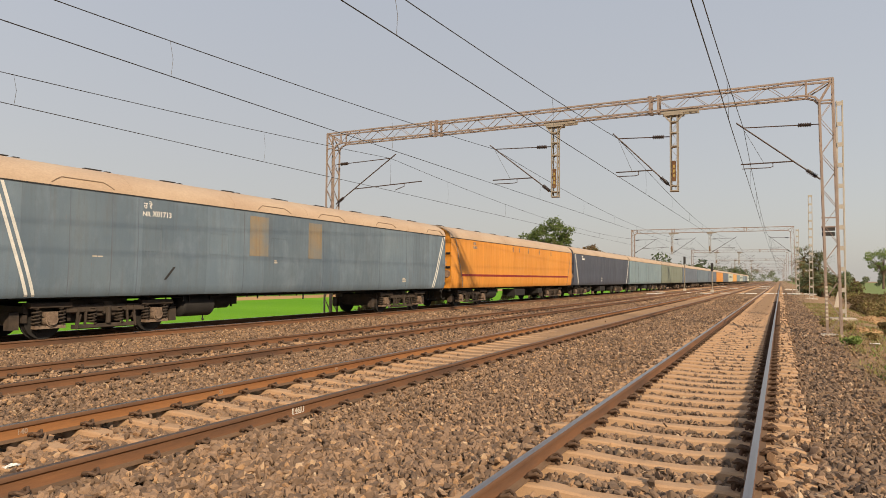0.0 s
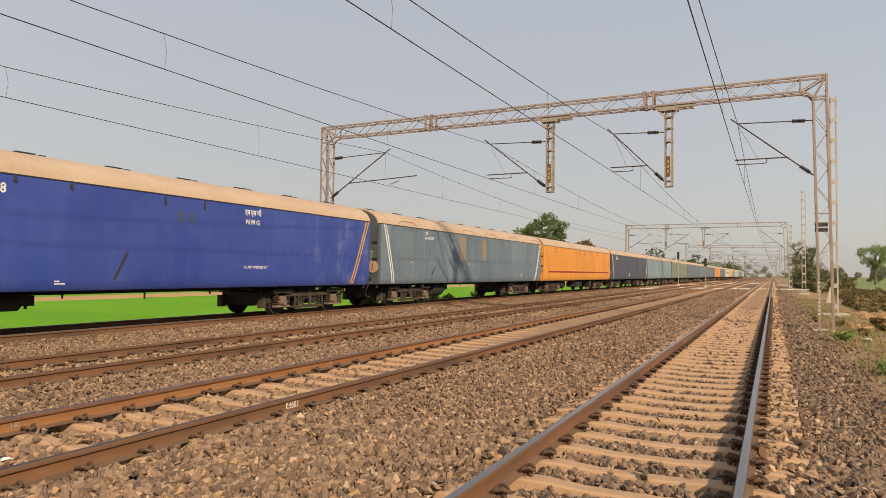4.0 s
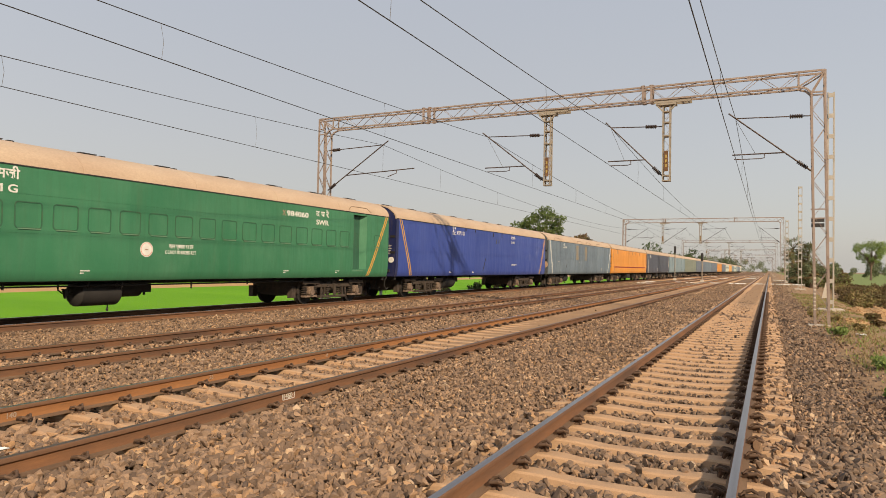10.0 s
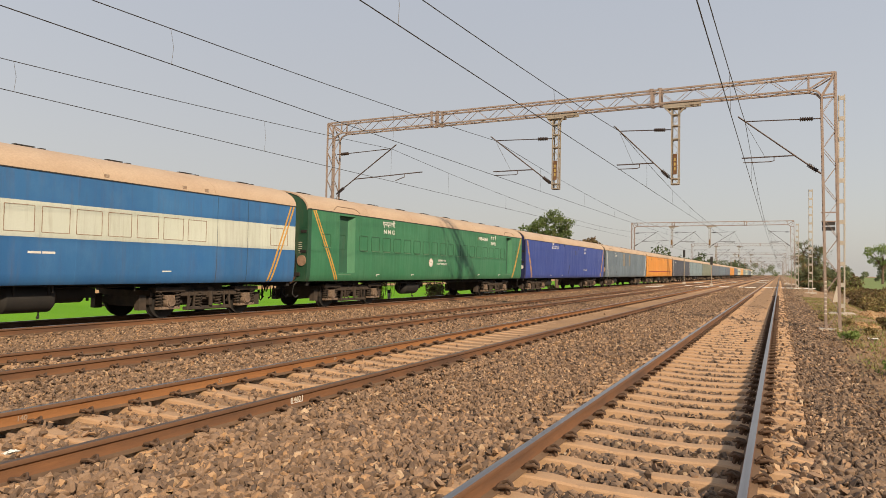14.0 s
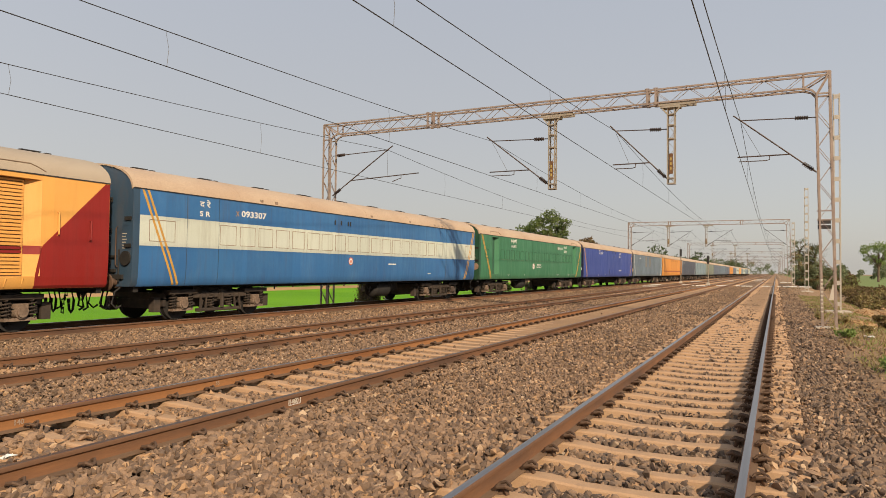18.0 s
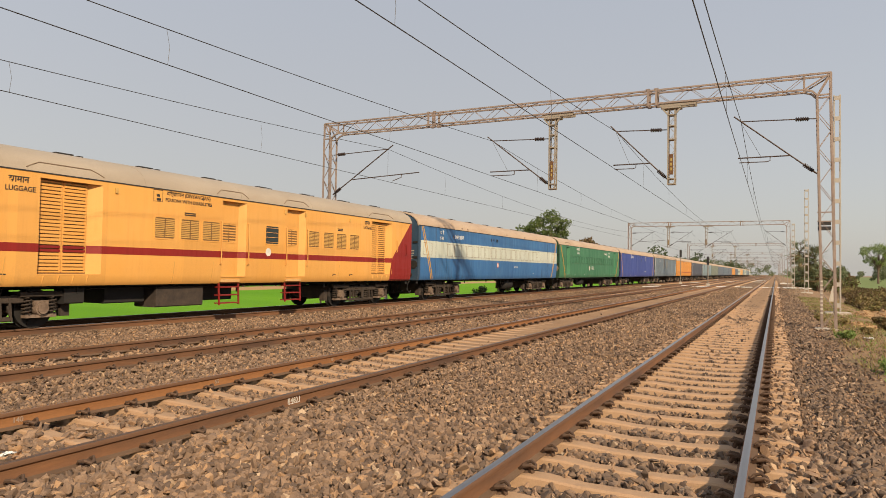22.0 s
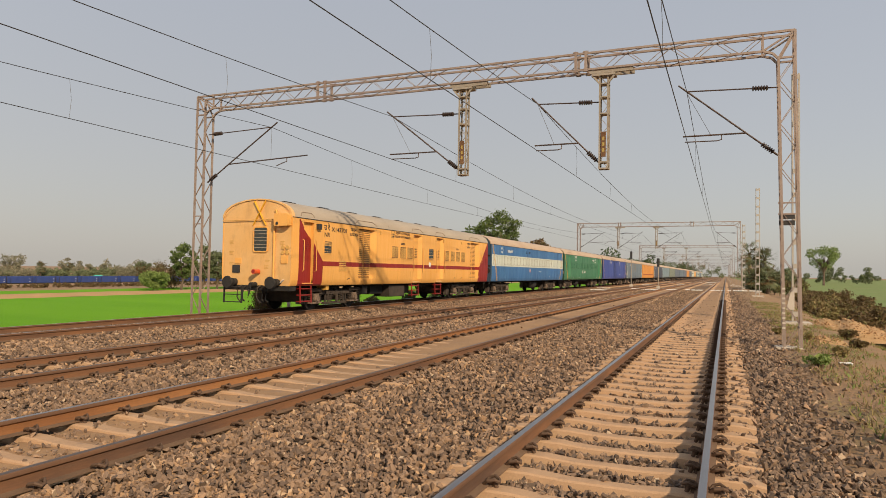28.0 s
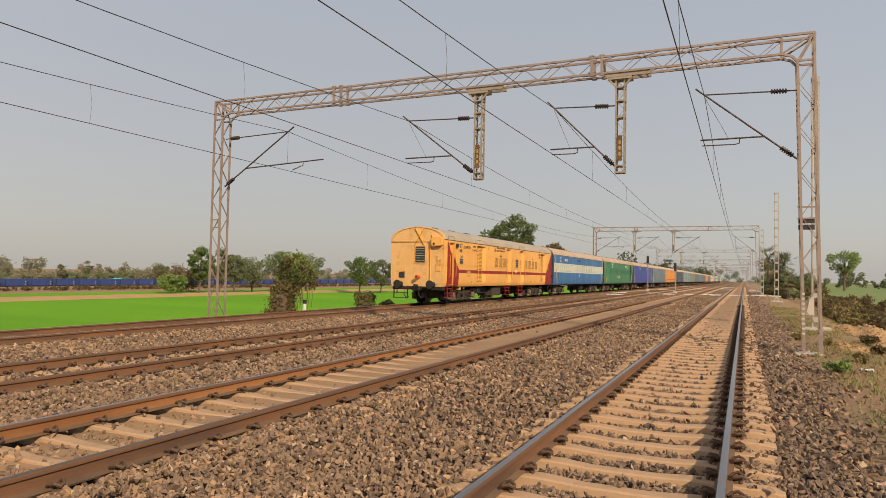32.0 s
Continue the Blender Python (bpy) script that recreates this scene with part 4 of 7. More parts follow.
def coach(k, paint, label, roof=None, detail=0, end_paint=None, stripe=None, doors=(), lean=1.05, rear=(0.06, 0.0)):
    """A passenger-stock parcel coach; y = 0 at its rear end wall."""
    t = tagged(empty("railway_coach", TRACK["d"], PITCH * k, 0), label, "railway coach", "coaches of the train")
    side_walls(t, paint, 1, doors)
    side_walls(t, paint, -1, ())
    ring = ROOF + [(-x, z) for x, z in ROOF[-2::-1]]
    low = [(x * 0.97, z - 0.04) for x, z in ring[::-1]]
    back = 0.0 if k == -3 else REAR
    Geo().sweep(ring + low, -0.02 - back, BODY + 0.02, steps=4).make("roof", roof or M_ROOF, t, smooth=True)
    for s in (1, -1):
        Geo().box(s * 1.605, s * 1.635, -back, BODY, 3.535, 3.56).make("gutter", M_VENT, t)
        if back:
            pillar = [(s * x, z) for x, z in SIDE] + [(s * (x - 0.05), z) for x, z in SIDE[::-1]]
            Geo().sweep(pillar, -back, 0.0).make("corner_pillar", end_paint or paint, t, smooth=True)
    face = [(x - 0.004, z) for x, z in SIDE] + [(x * 0.995, z - 0.006) for x, z in ROOF[1:]]
    ring = face + [(-x, z) for x, z in face[-2::-1]]
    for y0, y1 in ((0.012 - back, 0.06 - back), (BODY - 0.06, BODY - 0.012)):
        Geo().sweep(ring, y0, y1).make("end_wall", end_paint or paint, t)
    child("underframe", cached(PARTS, "under", underframe_geo), t, pose(0, 0, 0))
    for y in (PIVOT, BODY - PIVOT):
        bogie(t, y, detail)
    if k != -3:
        child("air_tank", cached(PARTS, "tank", tank_geo), t, pose(0.85, {-1: 8.15, -2: 12.8}.get(k, 6.35), 0.66))
        child("air_tank", cached(PARTS, "small_tank", small_tank_geo), t, pose(0.45, {-1: 9.3, -2: 14.0}.get(k, 7.6), 0.74))
    if k in (2, 3, 4):
        Geo().box(0.55, 1.4, 9.4, 11.2, 0.42, 0.84, 0.03).make("battery_box", M_BLACK, t)
        Geo().box(0.6, 1.35, 14.0, 14.9, 0.5, 0.84, 0.03).make("equipment_box", M_BLACK, t)
    for x in (-0.98, 0.98):
        ob = child("buffer", cached(PARTS, "buffer", buffer_geo), t, pose(x, 0, 1.10))
        if k == -3:
            ob.data = ob.data.copy()
            ob.data.materials[0] = M_BLACK
        child("buffer", cached(PARTS, "buffer", buffer_geo), t, pose(x, BODY, 1.10, 0, 0, 180))
    for y, turn in ((0, 0), (BODY, 180)):
        child("drawhook", cached(PARTS, "coupling", coupler_geo), t, pose(0, y, 0, 0, 0, turn))
        child("shackle", cached(PARTS, "shackle", shackle_geo), t, pose(0, y, 0, 0, 0, turn))
        for x in (0.45, -0.45, 0.62):
            child("brake_hose", cached(PARTS, "hose", hose_geo), t, pose(x, y, 0, 0, 0, turn))
    if detail:
        for x in (-1.25, -0.85, -0.62, 0.1):
            child("jumper_hose", cached(PARTS, "loop", loop_geo), t, pose(x, BODY, 0, 0, 0, 180))
        child("coupling_chain", cached(PARTS, "chain", hook_chain_geo), t, pose(-0.3, BODY, 0, 0, 0, 180))
        for y in (3.6, 7.2, 10.7, 14.2, 17.8):
            ring = [(x * 1.003, z + 0.003) for x, z in ROOF]
            ring += [(-x, z) for x, z in ring[-2::-1]]
            Geo().sweep(ring + [(x * 0.99, z - 0.02) for x, z in ring[::-1]], y, y + 0.022).make("roof_seam", roof or M_ROOF, t, smooth=True)
    n = 9
    for i in range(n):
        for s in (-0.3, 0.3):
            child("roof_vent", cached(PARTS, "vent", vent_geo), t, pose(s, 1.0 + (BODY - 2.2) * i / (n - 1), 4.255))
    if stripe:
        for off in (0.0, 0.125 if lean > 1.2 else 0.155):
            g = Geo()
            panel_on_side(g, rear[0] + off, rear[0] + 0.072 + off, 1.02, 3.52, 0.006, 1, rear[1] or lean)
            g.make("stripe", stripe, t)
            g = Geo()
            panel_on_side(g, BODY - 0.125 - off, BODY - 0.052 - off, 1.02, 3.52, 0.006, 1, -lean)
            g.make("stripe", stripe, t)
    return t


P_BLUE = coach_paint("coach_blue", (0.026, 0.055, 0.285), (0.060, 0.095, 0.34), dirt=(0.07, 0.09, 0.22), panels=0.16, streaks=0.15, chalk=(0.27, 0.31, 0.48), chalk_from=0.75)
P_GREY = coach_paint("coach_grey", (0.132, 0.182, 0.232), (0.20, 0.255, 0.29), rust=0.03, panels=0.34, streaks=0.22, chalk=(0.25, 0.31, 0.365))
P_GREEN = coach_paint("coach_green", (0.032, 0.170, 0.077), (0.060, 0.212, 0.108), dirt=(0.085, 0.135, 0.08), patch=0.8, streaks=0.2, panels=0.18, chalk=(0.085, 0.225, 0.12))
P_SKY = coach_paint("coach_light_blue", (0.031, 0.138, 0.35), (0.055, 0.19, 0.395), dirt=(0.11, 0.11, 0.12), panels=0.26, chalk=(0.085, 0.215, 0.41))
P_CREAM = coach_paint("coach_cream", (0.60, 0.635, 0.55), (0.52, 0.56, 0.46), dirt=(0.24, 0.18, 0.12))
P_YELL = coach_paint("coach_yellow", (0.78, 0.382, 0.082), (0.80, 0.435, 0.125), dirt=(0.48, 0.25, 0.09), streaks=0.16)
P_YELL_END = coach_paint("coach_yellow_end", (0.69, 0.385, 0.125), (0.72, 0.45, 0.19), dirt=(0.32, 0.19, 0.09), streaks=0.42, patch=0.8)
P_ORANGE = coach_paint("coach_orange", (0.70, 0.27, 0.03), (0.74, 0.33, 0.055), dirt=(0.36, 0.16, 0.05))
P_SLATE = coach_paint("coach_slate", (0.055, 0.065, 0.095), (0.08, 0.09, 0.12))
P_PALE = coach_paint("coach_pale_blue", (0.20, 0.28, 0.32), (0.26, 0.33, 0.35))
P_OLIVE = coach_paint("coach_olive", (0.19, 0.22, 0.17), (0.24, 0.26, 0.19))
P_STEEL = coach_paint("coach_steel_grey", (0.12, 0.15, 0.20), (0.16, 0.19, 0.22))

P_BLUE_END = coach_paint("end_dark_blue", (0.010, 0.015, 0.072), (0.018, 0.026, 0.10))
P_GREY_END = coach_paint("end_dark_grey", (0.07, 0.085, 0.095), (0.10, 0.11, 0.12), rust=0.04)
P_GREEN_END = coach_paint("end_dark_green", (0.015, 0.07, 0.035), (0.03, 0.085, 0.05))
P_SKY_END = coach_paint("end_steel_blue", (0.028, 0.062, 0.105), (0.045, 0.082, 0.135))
COACHES = {}
# doorways along each coach side: start, end, sill and lintel height
YELLOW_DOORS = ((0.30, 0.98, 1.10, 3.42), (4.42, 5.98, 1.27, 3.43), (9.93, 10.93, 1.20, 3.46), (12.86, 13.86, 1.20, 3.46), (18.13, 19.72, 1.27, 3.43))
GREEN_DOORS = ((1.68, 2.72, 1.30, 3.45), (18.74, 19.70, 1.30, 3.45))
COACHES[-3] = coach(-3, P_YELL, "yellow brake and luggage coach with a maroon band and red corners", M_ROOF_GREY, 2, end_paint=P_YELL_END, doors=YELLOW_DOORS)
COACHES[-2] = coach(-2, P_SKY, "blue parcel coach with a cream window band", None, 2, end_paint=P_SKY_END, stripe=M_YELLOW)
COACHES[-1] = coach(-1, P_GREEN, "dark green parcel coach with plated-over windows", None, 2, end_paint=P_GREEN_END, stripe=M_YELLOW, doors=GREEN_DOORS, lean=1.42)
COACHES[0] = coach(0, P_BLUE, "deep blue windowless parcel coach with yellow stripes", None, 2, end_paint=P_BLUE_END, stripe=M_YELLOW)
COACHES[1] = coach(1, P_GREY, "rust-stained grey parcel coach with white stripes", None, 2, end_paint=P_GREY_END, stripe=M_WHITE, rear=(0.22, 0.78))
COACHES[2] = coach(2, P_ORANGE, "orange parcel coach with a red-brown line", None, 1)
COACHES[3] = coach(3, P_SLATE, "dark slate windowless parcel coach", None, 1, stripe=M_WHITE)
COACHES[4] = coach(4, P_PALE, "pale blue-grey parcel coach with sliding doors", None, 1)
COACHES[5] = coach(5, P_OLIVE, "greenish grey parcel coach", None, 0)
TAIL = [P_STEEL, P_GREY, P_STEEL, P_ORANGE, P_STEEL, P_CREAM, P_YELL, P_PALE, P_CREAM, P_PALE, P_STEEL, P_CREAM]
WORD = {P_STEEL: "steel grey parcel coach", P_GREY: "weathered grey parcel coach", P_ORANGE: "orange parcel coach", P_CREAM: "cream coloured coach", P_YELL: "yellow coach", P_PALE: "pale blue-grey parcel coach"}
for i, paint in enumerate(TAIL):
    COACHES[6 + i] = coach(6 + i, paint, WORD[paint] + " far up the train", None, 0)


# ---- coach fittings ----
M_INK = flat("black_lettering", (0.03, 0.028, 0.025), 0.6)
M_GLASS = flat("dark_window_glass", (0.03, 0.04, 0.04), 0.12)
# door leaf green, darkened below the side paint to carry the recess shade
M_DOOR_SHADE = coach_paint("door_green_shade", (0.024, 0.105, 0.055), (0.04, 0.13, 0.075), dirt=(0.08, 0.10, 0.06))
# pressed edges: their shadow painted as dark green, their highlight as pale green
M_EDGE_SHADE = surface("window_edge_shade", (0.020, 0.112, 0.058), (0.055, 0.12, 0.062), 5, 0.7)
M_EDGE_LIGHT = surface("window_edge_highlight", (0.11, 0.25, 0.15), (0.16, 0.24, 0.14), 5, 0.7)
M_SHUT = surface("shutter_yellow", (0.66, 0.38, 0.10), (0.58, 0.33, 0.09), 6, 0.6, dirt=(0.34, 0.20, 0.08))
# backing behind slats and louvres, browned to stand for shade in the gaps
M_GAP_SHADE = flat("shutter_gap_shade", (0.23, 0.128, 0.048), 0.8)
M_LAMP = flat("tail_lamp_orange", (0.65, 0.10, 0.03), 0.35)
M_DISC_PALE = surface("disc_peach", (0.50, 0.33, 0.21), (0.40, 0.25, 0.16), 9, 0.7)
M_DISC = surface("disc_brown", (0.36, 0.24, 0.16), (0.24, 0.15, 0.10), 9, 0.7)


def words(body, size, parent, y, z, mat, side_plane=1, name="lettering", width=None, x=None, proud=0.004):
    """Flat lettering on the coach side that faces the other tracks; y is its left edge, z its foot."""
    c = bpy.data.curves.new(name, "FONT")
    c.body, c.size, c.extrude = body, size, 0.0015
    c.resolution_u = 3
    c.offset = size * 0.024
    tmp = bpy.data.objects.new(name, c)
    me = bpy.data.meshes.new_from_object(tmp)
    bpy.data.objects.remove(tmp)
    me.materials.clear()
    me.materials.append(mat)
    xs = [v.co.x for v in me.vertices]
    k = width / (max(xs) - min(xs)) if width else 1.0
    x = x if x is not None else side_x(z + size * 0.4) + proud
    m = Matrix(((0, 0, 1, x), (k, 0, 0, y - min(xs) * k), (0, 1, 0, z), (0, 0, 0, 1)))
    me.transform(m)
    ob = new(name, me)
    ob.parent = parent
    return ob


def bars(parent, y, z, widths, h, mat, gap=1.5):
    """Small lines of unreadable stencil text."""
    g = Geo()
    for i, row in enumerate(widths):
        yy = y
        for w in row:
            panel_on_side(g, yy, yy + w, z - i * h * gap, z - i * h * gap + h, 0.004)
            yy += w + h * 0.5
    return g.make("stencil", mat, parent)


def round_rect(w, h, r, n=4):
    pts = []
    for cx, cz, a0 in ((w / 2 - r, h / 2 - r, 0), (-w / 2 + r, h / 2 - r, 90), (-w / 2 + r, -h / 2 + r, 180), (w / 2 - r, -h / 2 + r, 270)):
        for i in range(n + 1):
            a = radians(a0 + 90 * i / n)
            pts.append((cx + r * math.cos(a), cz + r * math.sin(a)))
    return pts


def ring_plate(g, y, z, w, h, r, width, x0, x1):
    """Rounded frame standing on the coach side."""
    o, i = round_rect(w, h, r), round_rect(w - 2 * width, h - 2 * width, max(r - width, 0.01))
    n = len(o)
    vs = [(x, y + a, z + b) for x, pts in ((x0, o), (x1, o), (x1, i), (x0, i)) for a, b in pts]
    fs = [(k * n + j, k * n + (j + 1) % n, (k + 1) % 4 * n + (j + 1) % n, (k + 1) % 4 * n + j) for k in range(4) for j in range(n)]
    return g.add(vs, fs)


def solid_plate(g, y, z, w, h, r, x0, x1):
    o = round_rect(w, h, r)
    n = len(o)
    vs = [(x, y + a, z + b) for x in (x0, x1) for a, b in o]
    return g.add(vs, [(j, (j + 1) % n, n + (j + 1) % n, n + j) for j in range(n)] + [tuple(range(n))[::-1], tuple(range(n, 2 * n))])


def louvre_window(coach, y0, y1, z0, z1, body, slats=8, kind="shutter"):
    y, z, w, h = (y0 + y1) / 2, (z0 + z1) / 2, y1 - y0, z1 - z0
    x = side_x(z)
    win = ring_plate(Geo(), y, z, w, h, 0.08, 0.035, x - 0.01, x + 0.014).make("window", body, coach, "shuttered window")
    back = M_GLASS if kind != "shutter" else M_GAP_SHADE
    solid_plate(Geo(), y, z, w - 0.06, h - 0.06, 0.05, x - 0.02, x + 0.0015).make("pane", back, win)
    for half in (-1, 1):
        for i in range(slats):
            zz = z0 + 0.06 + (h - 0.12) * (i + 0.5) / slats
            if kind == "half" and zz < z + 0.08:
                continue
            c = y + half * (w / 4 - 0.005)
            if kind == "bars":
                continue
            Geo().bar((x + 0.007, c - w / 4 + 0.03, zz), (x + 0.007, c + w / 4 - 0.025, zz), 0.012, (h - 0.12) / slats * 0.62).make("slat", M_SHUT, win)
    if kind in ("half", "bars"):
        for i in range(4):
            zz = z0 + 0.09 + (h - 0.18) * i / 3
            Geo().tube([(x + 0.012, y0 + 0.01, zz), (x + 0.012, y1 - 0.01, zz)], 0.008, 5).make("bar", body, win)
    return win


def plated_window(coach, y, z, w=0.63, h=0.58):
    x = side_x(z)
    win = ring_plate(Geo(), y, z, w, h, 0.09, 0.026, x - 0.01, x + 0.012).make("plated_window", M_EDGE_SHADE, coach)
    # pale strip added as the painted highlight along the lower edge
    solid_plate(Geo(), y + 0.02, z - h / 2 - 0.006, w * 0.82, 0.022, 0.01, x - 0.01, x + 0.022).make("sill", M_EDGE_LIGHT, win)
    return win


def wedge(g, x0, x1, y0, y1, z0, z1):
    """Upright three-cornered prism: a surface slanting from (x0, y0) out to (x1, y1)."""
    vs = [(x, y, z) for z in (z0, z1) for x, y in ((x0, y0), (x1, y1), (x0, y1))]
    return g.add(vs, [(0, 1, 4, 3), (1, 2, 5, 4), (2, 0, 3, 5), (2, 1, 0), (3, 4, 5)])


def doorway(coach, a, b, z0, z1, paint, leaf, depth=0.13, louvres=0, window=None, slant=0.0, band=None):
    """Recessed door leaf with jambs, head and sill; slant is the width of a splayed front return."""
    x = 1.6225
    jam = Geo()
    jam.box(x - depth - 0.03, x - 0.048, a - 0.03, a, z0, z1).box(x - depth - 0.03, x - 0.048, b, b + 0.03, z0, z1)
    jam.box(x - depth - 0.03, x - 0.048, a, b, z1, z1 + 0.03)
    jam.box(x - depth - 0.03, x - 0.02, a, b, z0 - 0.03, z0)
    jam.make("door_frame", paint, coach)
    if slant:
        wedge(Geo(), x - depth - 0.01, x - 0.003, b - slant, b, z0, z1 - 0.004).make("door_return", paint, coach)
        if band:
            wedge(Geo(), x - depth - 0.006, x + 0.001, b - slant - 0.004, b - 0.004, *band).make("red_band", M_RED, coach)
    b -= slant
    d = Geo().box(x - depth - 0.03, x - depth, a, b, z0, z1).make("door", M_GAP_SHADE if louvres else leaf, coach)
    xf = x - depth
    if louvres:
        mid = (a + b) / 2
        for y0, y1 in ((a + 0.04, mid - 0.03), (mid + 0.03, b - 0.04)):
            ring_plate(Geo(), (y0 + y1) / 2, (z0 + z1) / 2, y1 - y0 + 0.05, z1 - z0 - 0.06, 0.02, 0.04, xf, xf + 0.02).make("door_leaf_frame", leaf, d)
            for i in range(louvres):
                zz = z0 + 0.12 + (z1 - z0 - 0.24) * i / (louvres - 1)
                Geo().bar((xf + 0.016, y0, zz), (xf + 0.016, y1, zz), 0.03, 0.060).make("louvre", leaf if abs(zz - 1.85) > 0.11 else M_RED, d)
    if window:
        ring_plate(Geo(), (a + b) / 2, window, b - a - 0.14, 0.62, 0.08, 0.035, xf, xf + 0.012).make("window_frame", leaf, d)
        for i in range(7):
            zz = window - 0.25 + 0.50 * i / 6
            for y0, y1 in ((a + 0.12, (a + b) / 2 - 0.02), ((a + b) / 2 + 0.02, b - 0.12)):
                Geo().bar((xf + 0.008, y0, zz), (xf + 0.008, y1, zz), 0.016, 0.036).make("slat", leaf, d)
    return d


def rain_strip(coach, y0, y1):
    """Curved rain gutter on the roof over a doorway."""
    pts = []
    for i in range(13):
        u = i / 12
        zz = 3.78 - 0.15 * (max(0, u - 0.85) / 0.15) - 0.15 * (max(0, 0.15 - u) / 0.15)
        xx = float(np.interp(zz, [p[1] for p in ROOF], [p[0] for p in ROOF]))
        pts.append((xx + 0.008, y0 + (y1 - y0) * u, zz))
    Geo().tube(pts, 0.014, 5).make("rain_strip", M_ROOF_EDGE, coach)


M_ROOF_EDGE = surface("roof_edge_grime", (0.20, 0.14, 0.09), (0.28, 0.2, 0.13), 4, 0.8)


def hand_rail(coach, y, z0, z1, mat, x=None):
    x = x or side_x((z0 + z1) / 2)
    Geo().tube([(x - 0.01, y, z0), (x + 0.06, y, z0 + 0.03), (x + 0.06, y, z1 - 0.03), (x - 0.01, y, z1)], 0.017, 6).make("hand_rail", mat, coach)


def steps(coach, y0, y1, mat, z0=0.34):
    for y in (y0, y1):
        Geo().bar((1.50, y, 1.05), (1.54, y, z0), 0.035, 0.05).make("step_hanger", mat, coach)
    for i in range(3):
        z = z0 + 0.04 + i * 0.24
        Geo().box(1.34, 1.57, y0, y1, z, z + 0.035).make("step", mat, coach)


def end_fittings(coach, paint, disc=M_DISC, r=0.19):
    """Rear end wall: plated gangway door, hinges, brake disc, hoses and stencils."""
    before = set(coach.children)
    door = Geo().box(-0.62, 0.45, -0.045, 0.014, 1.02, 3.55, 0.02).make("gangway_door", paint, coach)
    for z in (3.25, 2.45, 1.62):
        Geo().tube([(-0.30, -0.06, z), (0.85, -0.06, z)], 0.02, 6).make("hinge_bar", M_BLACK, door)
        for x in (0.1, 0.8):
            Geo().box(x - 0.05, x + 0.05, -0.075, -0.01, z - 0.06, z + 0.06).make("hinge", M_BLACK, door)
    Geo().tube([(1.38, 0.012, 1.72), (1.38, -0.035, 1.72)], r, 18).make("marker_disc", disc, coach, "round brake disc on the end wall")
    for z in (2.75, 2.05):
        Geo().box(1.32, 1.56, -0.02, 0.014, z - 0.05, z + 0.05).make("bracket", M_BLACK, coach)
    Geo().tube([(1.15, -0.03, 1.1), (1.15, -0.03, 1.95)], 0.02, 6).make("conduit", M_BLACK, coach)
    Geo().box(0.9, 1.3, -0.05, 0.014, 1.18, 1.30).make("bracket", M_BLACK, coach)
    Geo().box(-1.35, -0.95, -0.03, 0.014, 1.25, 2.1).make("plate", paint, coach)
    g = Geo()
    for i in range(6):
        g.box(0.58, 0.76 - 0.04 * (i % 3), 0.004, 0.016, 2.30 - i * 0.06, 2.318 - i * 0.06)
        g.box(1.22, 1.38 - 0.03 * (i % 2), 0.004, 0.016, 2.35 - i * 0.075, 2.372 - i * 0.075)
    g.make("stencil", M_CONC, coach)
    for x in (0.25, 0.7, 1.15):
        Geo().tube([(x, 0.02, 0.95), (x, -0.12, 0.85), (x + 0.02, -0.22, 0.55), (x + 0.06, -0.10, 0.42), (x + 0.1, 0.0, 0.5)], 0.026, 6).make("brake_hose", M_BLACK, coach)
    for x in (-0.72, 0.55):
        Geo().bar((x, -0.02, 1.02), (x, -0.02, 3.6), 0.07, 0.05, 0.01).make("end_stanchion", paint, coach)
    Geo().tube([(1.08, -0.02, 1.5), (1.08, -0.07, 1.55), (1.08, -0.07, 2.5), (1.08, -0.02, 2.55)], 0.016, 6).make("grab_rail", M_BUFFER, coach)
    Geo().box(0.6, 1.02, -0.05, 0.014, 1.36, 1.44).make("end_step", M_BLACK, coach)
    Geo().box(0.6, 1.02, -0.05, 0.014, 1.74, 1.80).make("end_step", M_BLACK, coach)
    for ob in coach.children:
        if ob not in before:
            ob.matrix_basis = pose(0, -REAR, 0) @ ob.matrix_basis


def fit_blue():
    c = COACHES[0]
    end_fittings(c, P_BLUE_END, M_WHITE, 0.13)
    words("पू म", 0.26, c, 5.56, 3.36, M_WHITE, width=0.40)
    words("E.C.", 0.24, c, 5.56, 3.11, M_WHITE, width=0.40)
    words("X971118", 0.30, c, 6.07, 3.13, M_WHITE, width=0.98)
    words("एन एम जी", 0.24, c, 14.26, 3.25, M_WHITE, width=0.74)
    words("N M G", 0.21, c, 14.32, 2.96, M_WHITE, width=0.60)
    words("C.C. NOT TO EXCEED 9.2 T", 0.11, c, 14.26, 1.58, M_WHITE, width=1.08)
    bars(c, 5.3, 1.20, [[0.12], [0.26]], 0.03, M_WHITE, 2)
    bars(c, 8.2, 1.20, [[0.12], [0.26]], 0.03, M_WHITE, 2)
    for y in (7.2, 8.5):
        panel_on_side(Geo(), y, y + 0.06, 3.38, 3.5, 0.03).make("bracket", M_VENT, c)
    for y in (11.7, 12.1):
        panel_on_side(Geo(), y, y + 0.12, 2.85, 3.12, 0.006).make("label_plate", P_SLATE, c)
    for y in (11.2, 12.6):
        panel_on_side(Geo(), y, y + 0.05, 3.25, 3.5, 0.02).make("bracket", M_VENT, c)
    panel_on_side(Geo(), 10.05, 10.13, 1.25, 1.95, 0.006, slant=-0.35).make("scrape", M_VENT, c)


